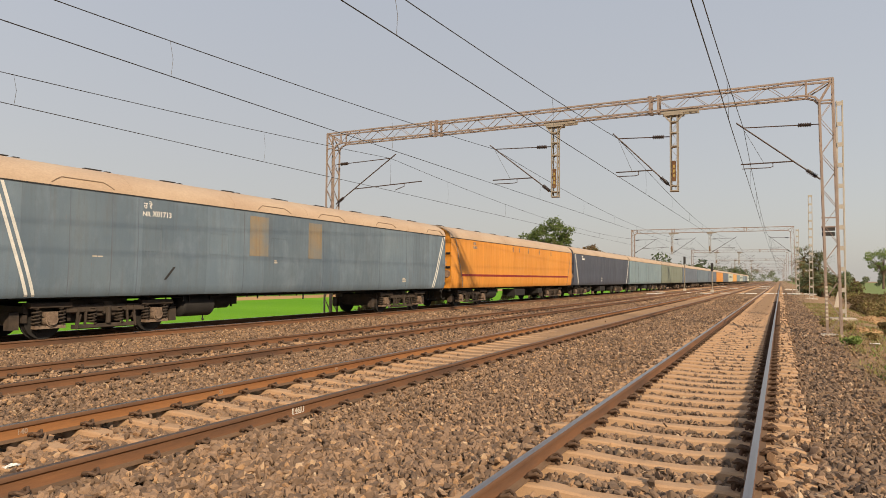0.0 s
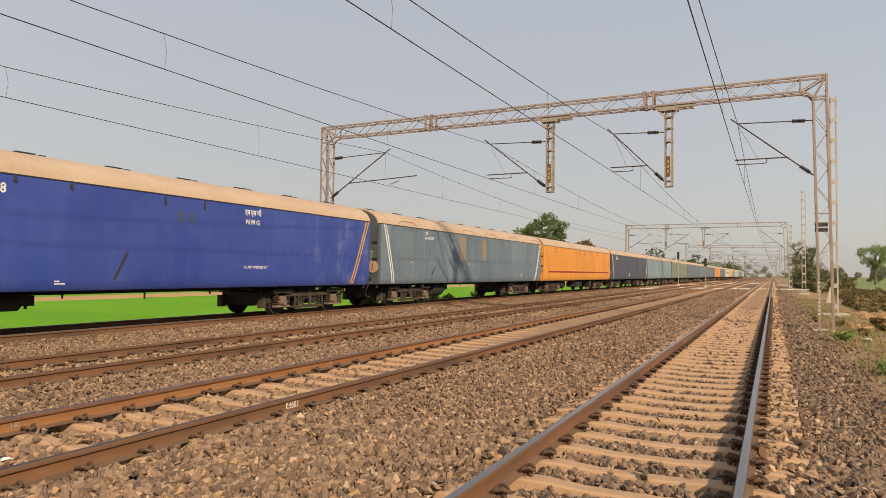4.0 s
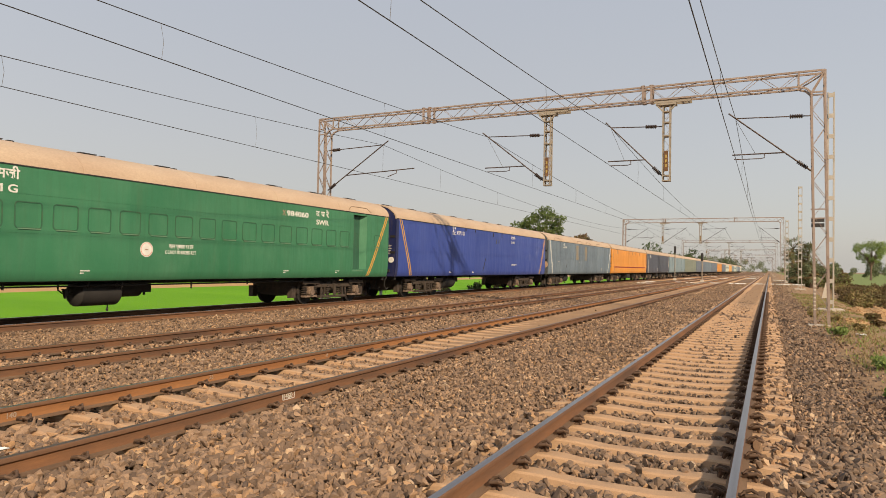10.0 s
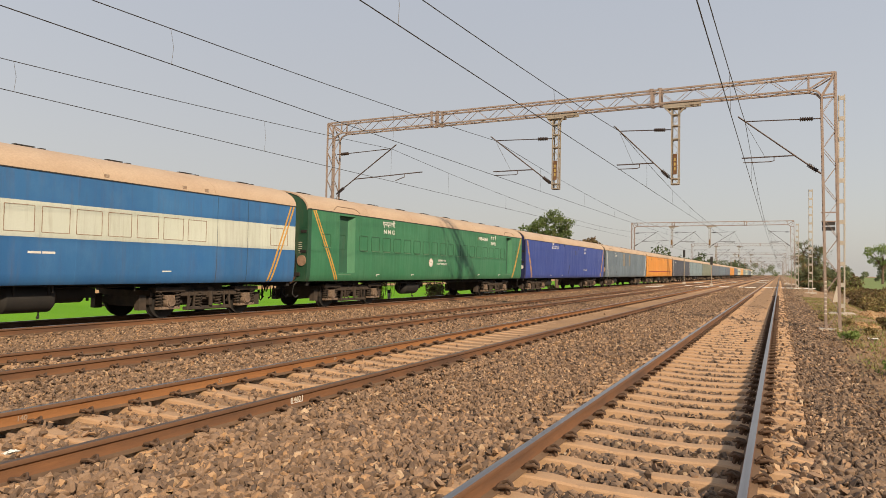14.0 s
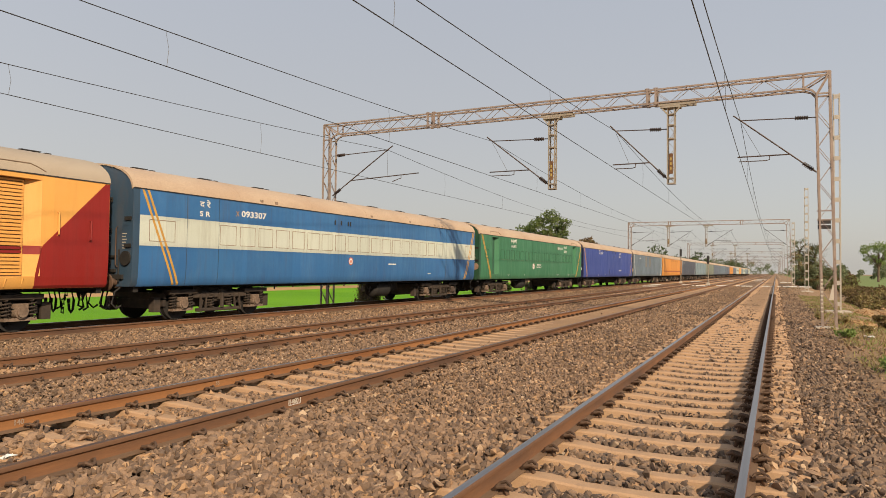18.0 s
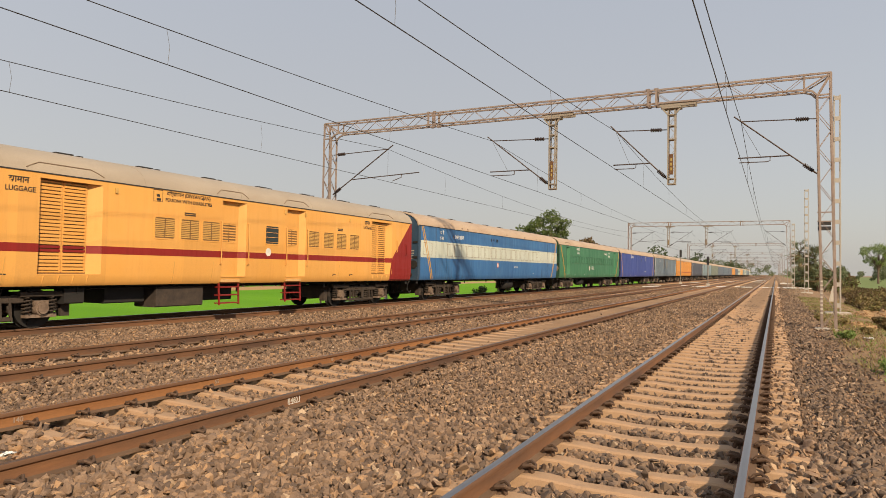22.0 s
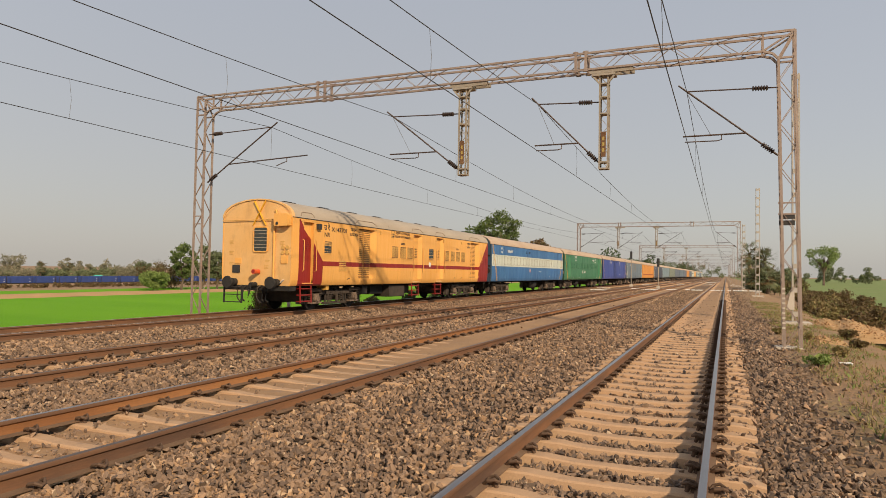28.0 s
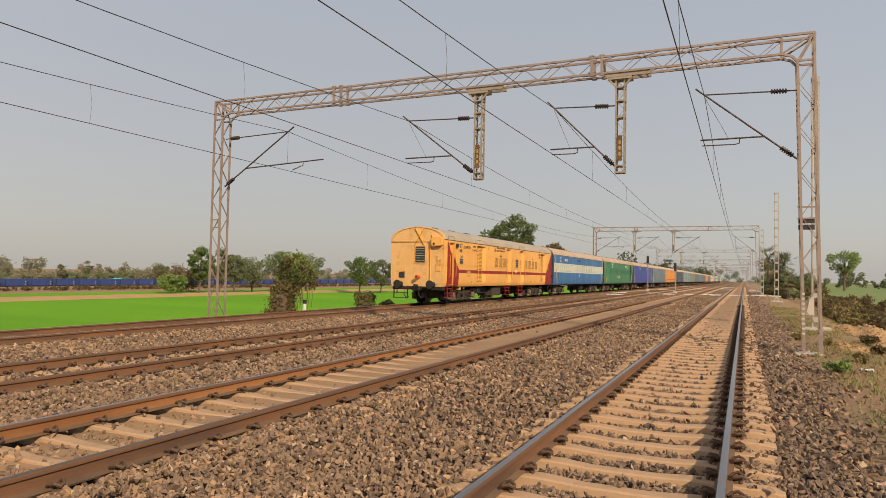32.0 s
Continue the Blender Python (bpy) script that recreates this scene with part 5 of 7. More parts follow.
def fit_grey():
    c = COACHES[1]
    end_fittings(c, P_GREY_END, M_DISC_PALE, 0.25)
    Geo().bar((1.34, -0.038 - REAR, 1.60), (1.40, -0.038 - REAR, 1.84), 0.06, 0.006).make("scrape", M_VENT, c)
    words("उ रे", 0.22, c, 3.95, 3.26, M_WHITE, width=0.27)
    words("NR", 0.17, c, 3.93, 3.06, M_WHITE, width=0.25)
    words("X01713", 0.20, c, 4.22, 3.07, M_WHITE, width=0.62)
    for y in (1.95, 3.05, 3.8, 7.6, 11.6, 15.4, 17.6):
        panel_on_side(Geo(), y, y + 0.018, 1.03, 3.5, 0.007).make("panel_seam", P_STEEL, c)
    for y in (4.2, 6.6, 9.2):
        ring_plate(Geo(), y, 2.45, 0.75, 0.62, 0.03, 0.012, 1.615, 1.629).make("patch_plate", P_GREY, c)
    for y, w in ((7.85, 0.85), (10.75, 0.75)):
        panel_on_side(Geo(), y, y + w, 2.15, 3.4, 0.005).make("stained_panel", P_GREY_RUST, c, "rust-stained repair panel")
    bars(c, 2.55, 1.95, [[0.12, 0.14]], 0.035, M_CONC)
    bars(c, 9.0, 2.0, [[0.1], [0.14]], 0.04, M_CONC)
    bars(c, 17.3, 1.45, [[0.2], [0.32], [0.32]], 0.045, M_CONC)
    panel_on_side(Geo(), 4.95, 5.03, 1.4, 1.75, 0.006, slant=-0.3).make("scrape", M_VENT, c)
    for y in (1.6, 8.3, 11.4, 15.2, 19.6):
        rain_strip(c, y - 0.1, y + 1.5)


def fit_green():
    c = COACHES[-1]
    end_fittings(c, P_GREEN_END, M_DISC)
    for a, b, z0, z1 in GREEN_DOORS:
        doorway(c, a, b, z0, z1, P_GREEN, M_DOOR_SHADE, 0.20, slant=0.24)
        b -= 0.24
        Geo().box(1.40, 1.60, a - 0.02, b + 0.02, z0 - 0.075, z0 - 0.03).make("door_step", M_EDGE_LIGHT, c)
        ring_plate(Geo(), (a + b) / 2, 2.47, min(0.56, b - a - 0.1), 0.56, 0.06, 0.025, 1.420, 1.435).make("door_window", M_EDGE_SHADE, c)
    for i in range(18):
        y = 3.30 + i * 0.872
        plated_window(c, y, 2.47, 0.63, 0.60)
    for z in (2.07, 2.93):
        y = 0.02
        for a, b, z0, z1 in GREEN_DOORS + ((BODY - 0.02, BODY, 0, 0),):
            panel_on_side(Geo(), y, a - 0.03, z, z + 0.018, 0.005).make("waist_rail", P_GREEN, c)
            y = b + 0.03
    plated_window(c, 0.9, 2.47, 0.5, 0.5)
    plated_window(c, 20.5, 2.47, 0.5, 0.5)
    words("एनएमजी", 0.30, c, 4.72, 3.24, M_WHITE, width=0.98)
    words("N M G", 0.24, c, 4.80, 2.94, M_WHITE, width=0.86)
    words("X", 0.25, c, 14.45, 3.12, M_DISC, width=0.18)
    words("984060", 0.25, c, 14.68, 3.12, M_WHITE, width=1.18)
    words("द प रे", 0.28, c, 16.3, 3.22, M_WHITE, width=0.78)
    words("SWR", 0.25, c, 16.32, 2.92, M_WHITE, width=0.76)
    words("वहन क्षमता ९२ टन", 0.15, c, 9.78, 1.86, M_WHITE, width=0.85)
    words("C C NOT TO EXCEED 9.2 T", 0.13, c, 9.65, 1.70, M_WHITE, width=1.08)
    solid_plate(Geo(), 9.05, 1.80, 0.40, 0.40, 0.198, 1.60, 1.626).make("round_mark", M_WHITE, c)
    ring_plate(Geo(), 9.05, 1.80, 0.36, 0.36, 0.178, 0.012, 1.60, 1.6275).make("round_mark", M_LAMP, c)
    bars(c, 9.0, 1.76, [[0.1], [0.07]], 0.05, M_DISC)
    for y in (4.3, 7.2, 14.6, 17.6):
        bars(c, y, 1.22, [[0.26], [0.1]], 0.028, M_WHITE, 2)
    rain_strip(c, 1.3, 3.0)
    rain_strip(c, 18.4, 20.0)
    Geo().tube([(1.3, 5.4, 0.86), (1.3, 16.0, 0.86)], 0.022, 5).make("truss_rod", M_BLACK, c)


def fit_sky():
    c = COACHES[-2]
    end_fittings(c, P_SKY_END, M_BLACK)
    g = Geo()
    panel_on_side(g, 0.004, BODY - 0.004, 2.06, 2.86, 0.0035)
    g.make("window_band", P_CREAM, c, "cream band with rust-edged plated windows")
    for i in range(18):
        y = 3.12 + i * 0.825
        x = side_x(2.45)
        ring_plate(Geo(), y, 2.47, 0.67, 0.60, 0.02, 0.016, x - 0.01, x + 0.010).make("plated_window", M_RUSTLINE, c)
    for y in (0.72, 20.6):
        ring_plate(Geo(), y, 2.47, 0.85, 0.58, 0.02, 0.016, side_x(2.45) - 0.01, side_x(2.45) + 0.010).make("plated_window", M_RUSTLINE, c)
    for y in (1.55, 2.74, 17.9, 19.15):
        panel_on_side(Geo(), y, y + 0.011, 1.03, 3.5, 0.006).make("panel_seam", P_SKY_END, c)
    words("द रे", 0.24, c, 2.0, 3.24, M_WHITE, width=0.40)
    words("S R", 0.20, c, 2.0, 2.98, M_WHITE, width=0.40)
    words("093307", 0.26, c, 3.66, 3.08, M_WHITE, width=1.12)
    words("X", 0.22, c, 3.42, 3.08, M_RUSTLINE, width=0.15)
    for y in (8.5, 8.9, 9.35, 9.5):
        panel_on_side(Geo(), y, y + 0.06, 3.15, 3.32, 0.02).make("label_plate", M_VENT, c)
    solid_plate(Geo(), 9.6, 1.8, 0.30, 0.30, 0.148, 1.60, 1.626).make("round_mark", M_LAMP, c)
    solid_plate(Geo(), 9.6, 1.8, 0.23, 0.23, 0.113, 1.60, 1.6275).make("round_mark", M_WHITE, c)
    solid_plate(Geo(), 9.6, 1.79, 0.08, 0.12, 0.035, 1.60, 1.629).make("round_mark", M_LAMP, c)
    bars(c, 12.4, 1.7, [[0.3, 0.3]], 0.05, M_WHITE)
    bars(c, 16.0, 1.3, [[0.3]], 0.035, M_WHITE)
    for y in (4.5, 5.2, 11.0, 14.2, 16.6, 17.4):
        z = 3.64
        Geo().box(1.585, 1.615, y, y + 0.14, z - 0.04, z + 0.05).make("roof_patch", M_RUSTLINE, c)


M_RUSTLINE = surface("rust_line", (0.20, 0.105, 0.055), (0.34, 0.25, 0.18), 9, 0.85, dirt=(0.55, 0.55, 0.46), dirt_from=0.5)


def side_polygon(name, pts, mat, coach, proud=0.0045):
    """A painted area with slanted edges, as a thin plate in strips along z: rows of (z, start, end)."""
    g = Geo()
    vs = []
    for z, a, b in pts:
        x = side_x(z)
        vs += [(x + proud, a, z), (x + proud, b, z), (x - 0.012, a, z), (x - 0.012, b, z)]
    fs = []
    for i in range(len(pts) - 1):
        o = i * 4
        fs += [(o, o + 1, o + 5, o + 4), (o, o + 4, o + 6, o + 2), (o + 1, o + 3, o + 7, o + 5), (o + 2, o + 6, o + 7, o + 3)]
    n = (len(pts) - 1) * 4
    fs += [(0, 2, 3, 1), (n, n + 1, n + 3, n + 2)]
    return g.add(vs, fs).make(name, mat, coach)


def fit_yellow():
    c = COACHES[-3]
    D = YELLOW_DOORS
    # red corners and band
    side_polygon("red_corner", [(0.995, 0.98, 1.62), (1.06, 0.98, 1.62), (1.25, 0.98, 1.62), (1.5, 0.98, 1.62), (1.8, 0.98, 1.62), (1.95, 0.98, 1.62), (2.62, 0.98, 0.985)], M_RED, c)
    side_polygon("red_corner", [(0.995, 0.004, 0.30), (1.06, 0.004, 0.30), (1.25, 0.004, 0.30), (1.5, 0.004, 0.30), (1.8, 0.004, 0.30), (3.20, 0.004, 0.30), (3.5, 0.004, 0.06)], M_RED, c)
    side_polygon("red_corner", [(0.995, 0.30, 0.98), (1.06, 0.30, 0.98), (1.095, 0.30, 0.98)], M_RED, c)
    side_polygon("red_corner", [(0.995, 19.62, BODY - 0.004), (1.06, 19.62, BODY - 0.004), (1.25, 19.62, BODY - 0.004), (1.5, 19.66, BODY - 0.004), (1.8, 19.72, BODY - 0.004), (1.95, 19.76, BODY - 0.004), (3.52, 21.30, BODY - 0.004)], M_RED, c)
    y = 1.62
    for a, b, z0, z1 in D[1:]:
        panel_on_side(Geo(), y, a, 1.76, 1.95, 0.0045).make("red_band", M_RED, c)
        y = b
    panel_on_side(Geo(), y, 19.74, 1.76, 1.95, 0.0045).make("red_band", M_RED, c)
    # doors
    d = doorway(c, *D[0], P_YELL, M_RED, 0.14, window=2.52)
    Geo().add([(1.484, 0.30, 3.42), (1.484, 0.98, 3.42), (1.484, 0.98, 2.78), (1.484, 0.30, 3.30), (1.479, 0.30, 3.42), (1.479, 0.98, 3.42), (1.479, 0.98, 2.78), (1.479, 0.30, 3.30)],
              [(0, 3, 2, 1), (4, 5, 6, 7), (0, 1, 5, 4), (1, 2, 6, 5), (2, 3, 7, 6), (3, 0, 4, 7)]).make("door_upper_panel", P_YELL, d)
    doorway(c, *D[1], P_YELL, P_YELL, 0.17, louvres=24, slant=0.30, band=(1.76, 1.95))
    for a, b, z0, z1 in D[2:4]:
        leaf = doorway(c, a, b, z0, z1, P_YELL, P_YELL, 0.15, window=2.52, slant=0.2, band=(1.76, 1.95))
        b -= 0.2
        # backing plate in the painted slat-gap shade
        solid_plate(Geo(), (a + b) / 2, 2.52, b - a - 0.2, 0.56, 0.06, 1.46, 1.474).make("shutter_gap", M_GAP_SHADE, leaf)
        Geo().box(1.46, 1.4755, a + 0.005, b - 0.005, 1.76, 1.95).make("red_band", M_RED, leaf)
        Geo().box(1.40, 1.600, a, b, 1.03, 1.11).make("footplate", P_YELL_END, c)
    doorway(c, *D[4], P_YELL, P_YELL, 0.17, louvres=24, slant=0.30, band=(1.76, 1.95))
    for a, b, z0, z1 in (D[1], D[4]):
        for i in range(4):
            yy = a + 0.15 + i * 0.36
            Geo().bar((1.60, yy, 1.22), (1.55, yy - 0.03, 1.04), 0.02, 0.04).make("sill_rib", P_YELL, c)
    for yy, mat in ((0.25, P_YELL), (1.08, P_YELL)):
        hand_rail(c, yy, 1.55, 2.75, mat)
    for yy in (9.86, 11.0, 12.80, 13.92):
        hand_rail(c, yy, 1.55, 2.85, P_YELL)
    hand_rail(c, 20.1, 2.2, 2.75, P_YELL)
    hand_rail(c, 20.9, 2.1, 2.6, M_RED)
    for y0, y1 in ((0.28, 1.0), (9.95, 10.75), (12.92, 13.72)):
        steps(c, y0, y1, M_RED)
    for y0 in (0.0, 4.1, 9.7, 12.7, 17.9):
        rain_strip(c, max(0.1, y0), y0 + (1.0 if y0 < 1 else 1.9 if y0 in (4.1, 17.9) else 1.3))
    # windows
    louvre_window(c, 1.66, 2.26, 2.24, 2.78, P_YELL, 9, "half")
    for a, b in ((7.57, 8.13), (8.44, 8.99), (9.22, 9.78), (14.08, 14.58), (14.94, 15.46), (15.74, 16.28), (16.60, 17.15)):
        louvre_window(c, a - 0.09, b + 0.07, 2.20, 2.82, P_YELL, 10)
    louvre_window(c, 11.78, 12.46, 2.22, 2.86, P_YELL, 6, "bars")
    g = Geo()
    for i in range(6):
        panel_on_side(g, 2.82, 3.37, 1.56 + 0.075 * i, 1.605 + 0.075 * i, 0.012)
    ob = g.make("ventilator", M_SHUT, c)
    # lettering
    words("उ रे", 0.30, c, 1.66, 3.20, M_INK, width=0.42)
    words("NR", 0.25, c, 1.70, 2.93, M_INK, width=0.40)
    words("X143701", 0.24, c, 2.20, 3.17, M_INK, width=1.18)
    words("सामान", 0.20, c, 3.72, 3.27, M_INK, width=0.45)
    words("LUGGAGE", 0.16, c, 3.66, 3.08, M_INK, width=0.66)
    words("सामान", 0.20, c, 17.56, 3.27, M_INK, width=0.40)
    words("LUGGAGE", 0.16, c, 17.50, 3.08, M_INK, width=0.58)
    words("दिव्यांगजन (DIVYANGJAN)", 0.15, c, 7.88, 3.40, M_INK, width=1.55)
    words("PERSONS WITH DISABILITIES", 0.13, c, 7.84, 3.23, M_INK, width=1.65)
    ring_plate(Geo(), 7.60, 3.36, 0.30, 0.32, 0.01, 0.012, 1.60, 1.625).make("sign_border", M_INK, c)
    bars(c, 7.55, 3.33, [[0.1], [0.14]], 0.07, M_INK)
    solid_plate(Geo(), 11.95, 1.98, 0.26, 0.26, 0.128, 1.60, 1.630).make("round_mark", M_WHITE, c)
    bars(c, 11.87, 1.95, [[0.14]], 0.06, M_INK)
    bars(c, 8.5, 2.95, [[0.4], [0.4]], 0.035, M_INK)
    bars(c, 15.75, 2.95, [[0.34], [0.34]], 0.035, M_INK)
    for yy in (3.55, 16.6, 15.5):
        bars(c, yy, 1.25, [[0.2], [0.06]], 0.025, M_INK, 2)
    for yy in (2.4, 3.7, 8.2, 9.6, 15.9):
        panel_on_side(Geo(), yy, yy + 0.012, 1.03, 1.62, 0.006, slant=-0.05).make("dent_line", M_SHUT, c)
    for yy in (5.0, 11.4, 12.5, 15.2):
        panel_on_side(Geo(), yy + 1.3, yy + 1.38, 3.28, 3.42, 0.03).make("bracket", M_SHUT, c)
    Geo().box(0.5, 1.34, 7.85, 9.5, 0.36, 0.92, 0.03).make("battery_box", M_BOGIE, c)
    Geo().box(0.2, 1.0, 6.55, 7.75, 0.50, 0.92, 0.03).make("equipment_box", M_BLACK, c)
    Geo().box(0.9, 1.3, 5.28, 5.78, 0.55, 0.94, 0.03).make("equipment_box", M_BLACK, c)
    Geo().box(-0.6, 0.7, 9.75, 11.3, 0.45, 0.92, 0.03).make("water_tank", M_BLACK, c)
    Geo().box(1.0, 1.45, 2.15, 2.35, 0.80, 0.98).make("bracket", M_YELLOW, c)
    panel_on_side(Geo(), 1.12, 1.34, 3.18, 3.40, 0.12).make("marker_lamp", M_VENT, c)
    # rear end wall
    e = ring_plate(Geo(), 0, 0, 0.70, 0.98, 0.12, 0.05, 0, 0.03)
    e.v = [(y - 0.03, -x, z + 2.52) for x, y, z in e.v]
    w = e.make("end_window", P_YELL, c, "barred window in the end wall")
    e = solid_plate(Geo(), 0, 0, 0.62, 0.90, 0.09, 0, 0.012)
    e.v = [(y - 0.03, -x, z + 2.52) for x, y, z in e.v]
    e.make("pane", M_GLASS, w)
    for i in range(6):
        z = 2.2 + i * 0.13
        Geo().tube([(-0.36, -0.025, z), (0.30, -0.025, z)], 0.012, 5).make("bar", M_ROOF_GREY, w)
    for s in (-1, 1):
        Geo().bar((-0.08 - s * 0.30, 0.004, 3.04), (-0.08 + s * 0.26, 0.004, 3.97), 0.15, 0.02).make("painted_cross", M_CROSS, c)
    Geo().tube([(-1.60, -0.05, 3.36), (0.75, -0.05, 3.38)], 0.016, 6).make("grab_rail", M_SHUT, c)
    Geo().tube([(0.60, -0.03, 1.05), (0.60, -0.03, 3.30), (0.72, -0.05, 3.48), (0.66, -0.04, 3.62)], 0.035, 6).make("end_conduit", P_YELL, c)
    Geo().box(0.95, 1.56, -0.24, 0.012, 3.20, 3.66, 0.04).make("marker_box", P_YELL, c)
    Geo().tube([(1.10, -0.25, 3.30), (1.10, -0.26, 3.30)], 0.06, 10).make("lamp_socket", M_VENT, c)
    Geo().box(-1.32, -0.98, -0.02, 0.014, 1.25, 1.55).make("plate", M_VENT, c)
    Geo().box(-1.20, -0.92, -0.02, 0.014, 1.60, 1.82).make("plate", P_YELL, c)
    Geo().box(0.92, 1.20, -0.02, 0.014, 1.62, 1.92).make("plate", P_YELL, c)
    for x in (1.22, 1.42):
        for z in (2.22, 2.42):
            Geo().tube([(x, 0.014, z), (x, -0.03, z)], 0.075, 10).make("socket", M_SHUT, c)
    lamp = Geo().tube([(-0.10, 0.0, 1.30), (-0.10, -0.16, 1.30), (-0.10, -0.30, 1.31)], [0.095, 0.085, 0.1], 14).make("tail_lamp", M_LAMP, c, "orange tail lamp", smooth=True)
    Geo().tube([(-0.10, -0.302, 1.31), (-0.10, -0.312, 1.31)], 0.07, 12).make("lens", M_RED, lamp)
    g = Geo()
    for x0, z0, n in ((-1.5, 2.45, 3), (-1.5, 2.05, 3), (-1.5, 1.62, 2), (0.85, 2.42, 3), (1.0, 2.1, 2), (0.2, 1.72, 2), (0.15, 1.52, 3)):
        for i in range(n):
            g.box(x0, x0 + 0.2 - 0.04 * (i % 2), 0.003, 0.015, z0 - i * 0.055, z0 + 0.03 - i * 0.055)
    g.make("stencil", M_SHUT, c)
    Geo().bar((1.18, -0.02, 1.10), (1.30, -0.02, 1.22), 0.16, 0.02).make("flag", M_WHITE, c)
    # steps and gear under the rear end
    for x in (-1.25, -0.42):
        Geo().bar((x, -0.25, 0.95), (x, -0.27, 0.32), 0.05).make("step_hanger", M_BLACK, c)
    for z in (0.34, 0.62, 0.9):
        Geo().box(-1.25, -0.42, -0.32, -0.2, z, z + 0.03).make("step", M_BLACK, c)
    for x in (-0.65, 0.25):
        Geo().tube([(x, 0.02, 0.98), (x, -0.2, 0.9), (x + 0.03, -0.28, 0.55), (x + 0.12, -0.2, 0.35), (x + 0.15, -0.05, 0.45)], 0.028, 6).make("brake_hose", M_BOGIE, c)


def lengthen_rear(c, d=0.42):
    """The brake coach carries a yellow vestibule strip behind its rear doors."""
    for ob in list(c.children):
        ys = [(ob.matrix_basis @ Vector(p)).y for p in ob.bound_box]
        if ob.name.startswith(("roof", "gutter")) and not ob.name.startswith(("roof_vent", "roof_patch")):
            for v in ob.data.vertices:
                if v.co.y < 0.05:
                    v.co.y -= d
        elif max(ys) < 0.24:
            high = ob.name.startswith(("end_window", "painted_cross", "tail_lamp", "end_conduit", "stencil", "plate"))
            ob.matrix_basis = pose(0.22 if high else 0, -d, 0.2 if high else 0.08 if ob.name.startswith("grab") else 0) @ ob.matrix_basis
    for s in (1, -1):
        ring = [(s * x, z) for x, z in SIDE] + [(s * (x - 0.05), z) for x, z in SIDE[::-1]]
        Geo().sweep(ring, -d, 0.0).make("side_wall", P_YELL, c, smooth=True)
    top = [(x * 1.003, z + 0.004) for x, z in ROOF]
    top += [(-x, z) for x, z in top[-2::-1]]
    Geo().sweep(top + [(x * 0.96, z - 0.05) for x, z in top[::-1]], -d - 0.024, -d + 0.15).make("roof_end_cap", P_YELL_END, c, smooth=True)
    Geo().box(-1.5, 1.5, -d + 0.02, 0.02, 0.80, 1.0).make("headstock", M_BLACK, c)


M_CROSS = flat("cross_orange_yellow", (0.78, 0.43, 0.035), 0.5)
P_GREY_RUST = coach_paint("coach_grey_rust", (0.17, 0.20, 0.215), (0.30, 0.215, 0.11), rust=0.05, patch=1.0, panels=0.1)
fit_blue()
fit_grey()
fit_green()
fit_sky()
fit_yellow()
lengthen_rear(COACHES[-3])


def fit_far():
    c = COACHES[2]
    panel_on_side(Geo(), 1.0, BODY - 1.0, 1.60, 1.72, 0.006).make("red_line", M_RED, c)
    panel_on_side(Geo(), 0.25, 0.33, 1.02, 3.5, 0.006, slant=1.0).make("stripe", M_RUSTLINE, c)
    panel_on_side(Geo(), BODY - 0.33, BODY - 0.25, 1.02, 3.5, 0.006, slant=-1.0).make("stripe", M_RUSTLINE, c)
    for y in (8.4, 9.5, 11.2, 13.4, 16):
        panel_on_side(Geo(), y, y + 0.12, 3.15, 3.45, 0.02).make("bracket", M_RUSTLINE, c)
    bars(c, 2.5, 3.3, [[0.3], [0.5]], 0.14, M_RUSTLINE)
    end_fittings(c, P_ORANGE)
    c = COACHES[3]
    bars(c, 2.2, 3.3, [[0.3], [0.9]], 0.14, M_WHITE)
    bars(c, 9.0, 1.5, [[0.3], [0.3]], 0.14, M_WHITE)
    end_fittings(c, P_SLATE)
    c = COACHES[4]
    for y in (3.0, 9.5, 16.0):
        panel_on_side(Geo(), y, y + 1.4, 1.2, 3.4, 0.04).make("sliding_door", P_PALE, c)
        panel_on_side(Geo(), y + 1.4, y + 1.65, 1.2, 3.4, 0.007).make("door_gap", M_VENT, c)
    for k in (11, 14, 17):
        for i in range(9):
            panel_on_side(Geo(), 2.5 + i * 1.9, 3.3 + i * 1.9, 2.2, 2.85, 0.006).make("window", M_VENT, COACHES[k])


fit_far()


# ---- fields, trees and clutter ----
M_LEAF = island_mat("leaf_mid", [(0.0, (0.045, 0.066, 0.022)), (0.5, (0.080, 0.115, 0.038)), (1.0, (0.13, 0.165, 0.06))], 0.7, 20, 0.001)
M_LEAF_LIGHT = island_mat("leaf_light", [(0.0, (0.13, 0.19, 0.04)), (0.5, (0.22, 0.30, 0.07)), (1.0, (0.31, 0.38, 0.11))], 0.7, 20, 0.001)
M_LEAF_DRY = island_mat("leaf_dry", [(0.0, (0.09, 0.058, 0.026)), (0.5, (0.17, 0.11, 0.045)), (0.85, (0.20, 0.14, 0.06)), (1.0, (0.15, 0.16, 0.05))], 0.8, 20, 0.001)
M_LEAF_STRAW = island_mat("leaf_straw", [(0.0, (0.22, 0.15, 0.06)), (0.6, (0.33, 0.25, 0.10)), (1.0, (0.26, 0.27, 0.08))], 0.8, 20, 0.001)
M_LEAF_SCRUB = island_mat("leaf_scrub", [(0.0, (0.085, 0.056, 0.026)), (0.5, (0.18, 0.118, 0.046)), (0.8, (0.20, 0.155, 0.056)), (1.0, (0.18, 0.19, 0.06))], 0.8, 20, 0.001)
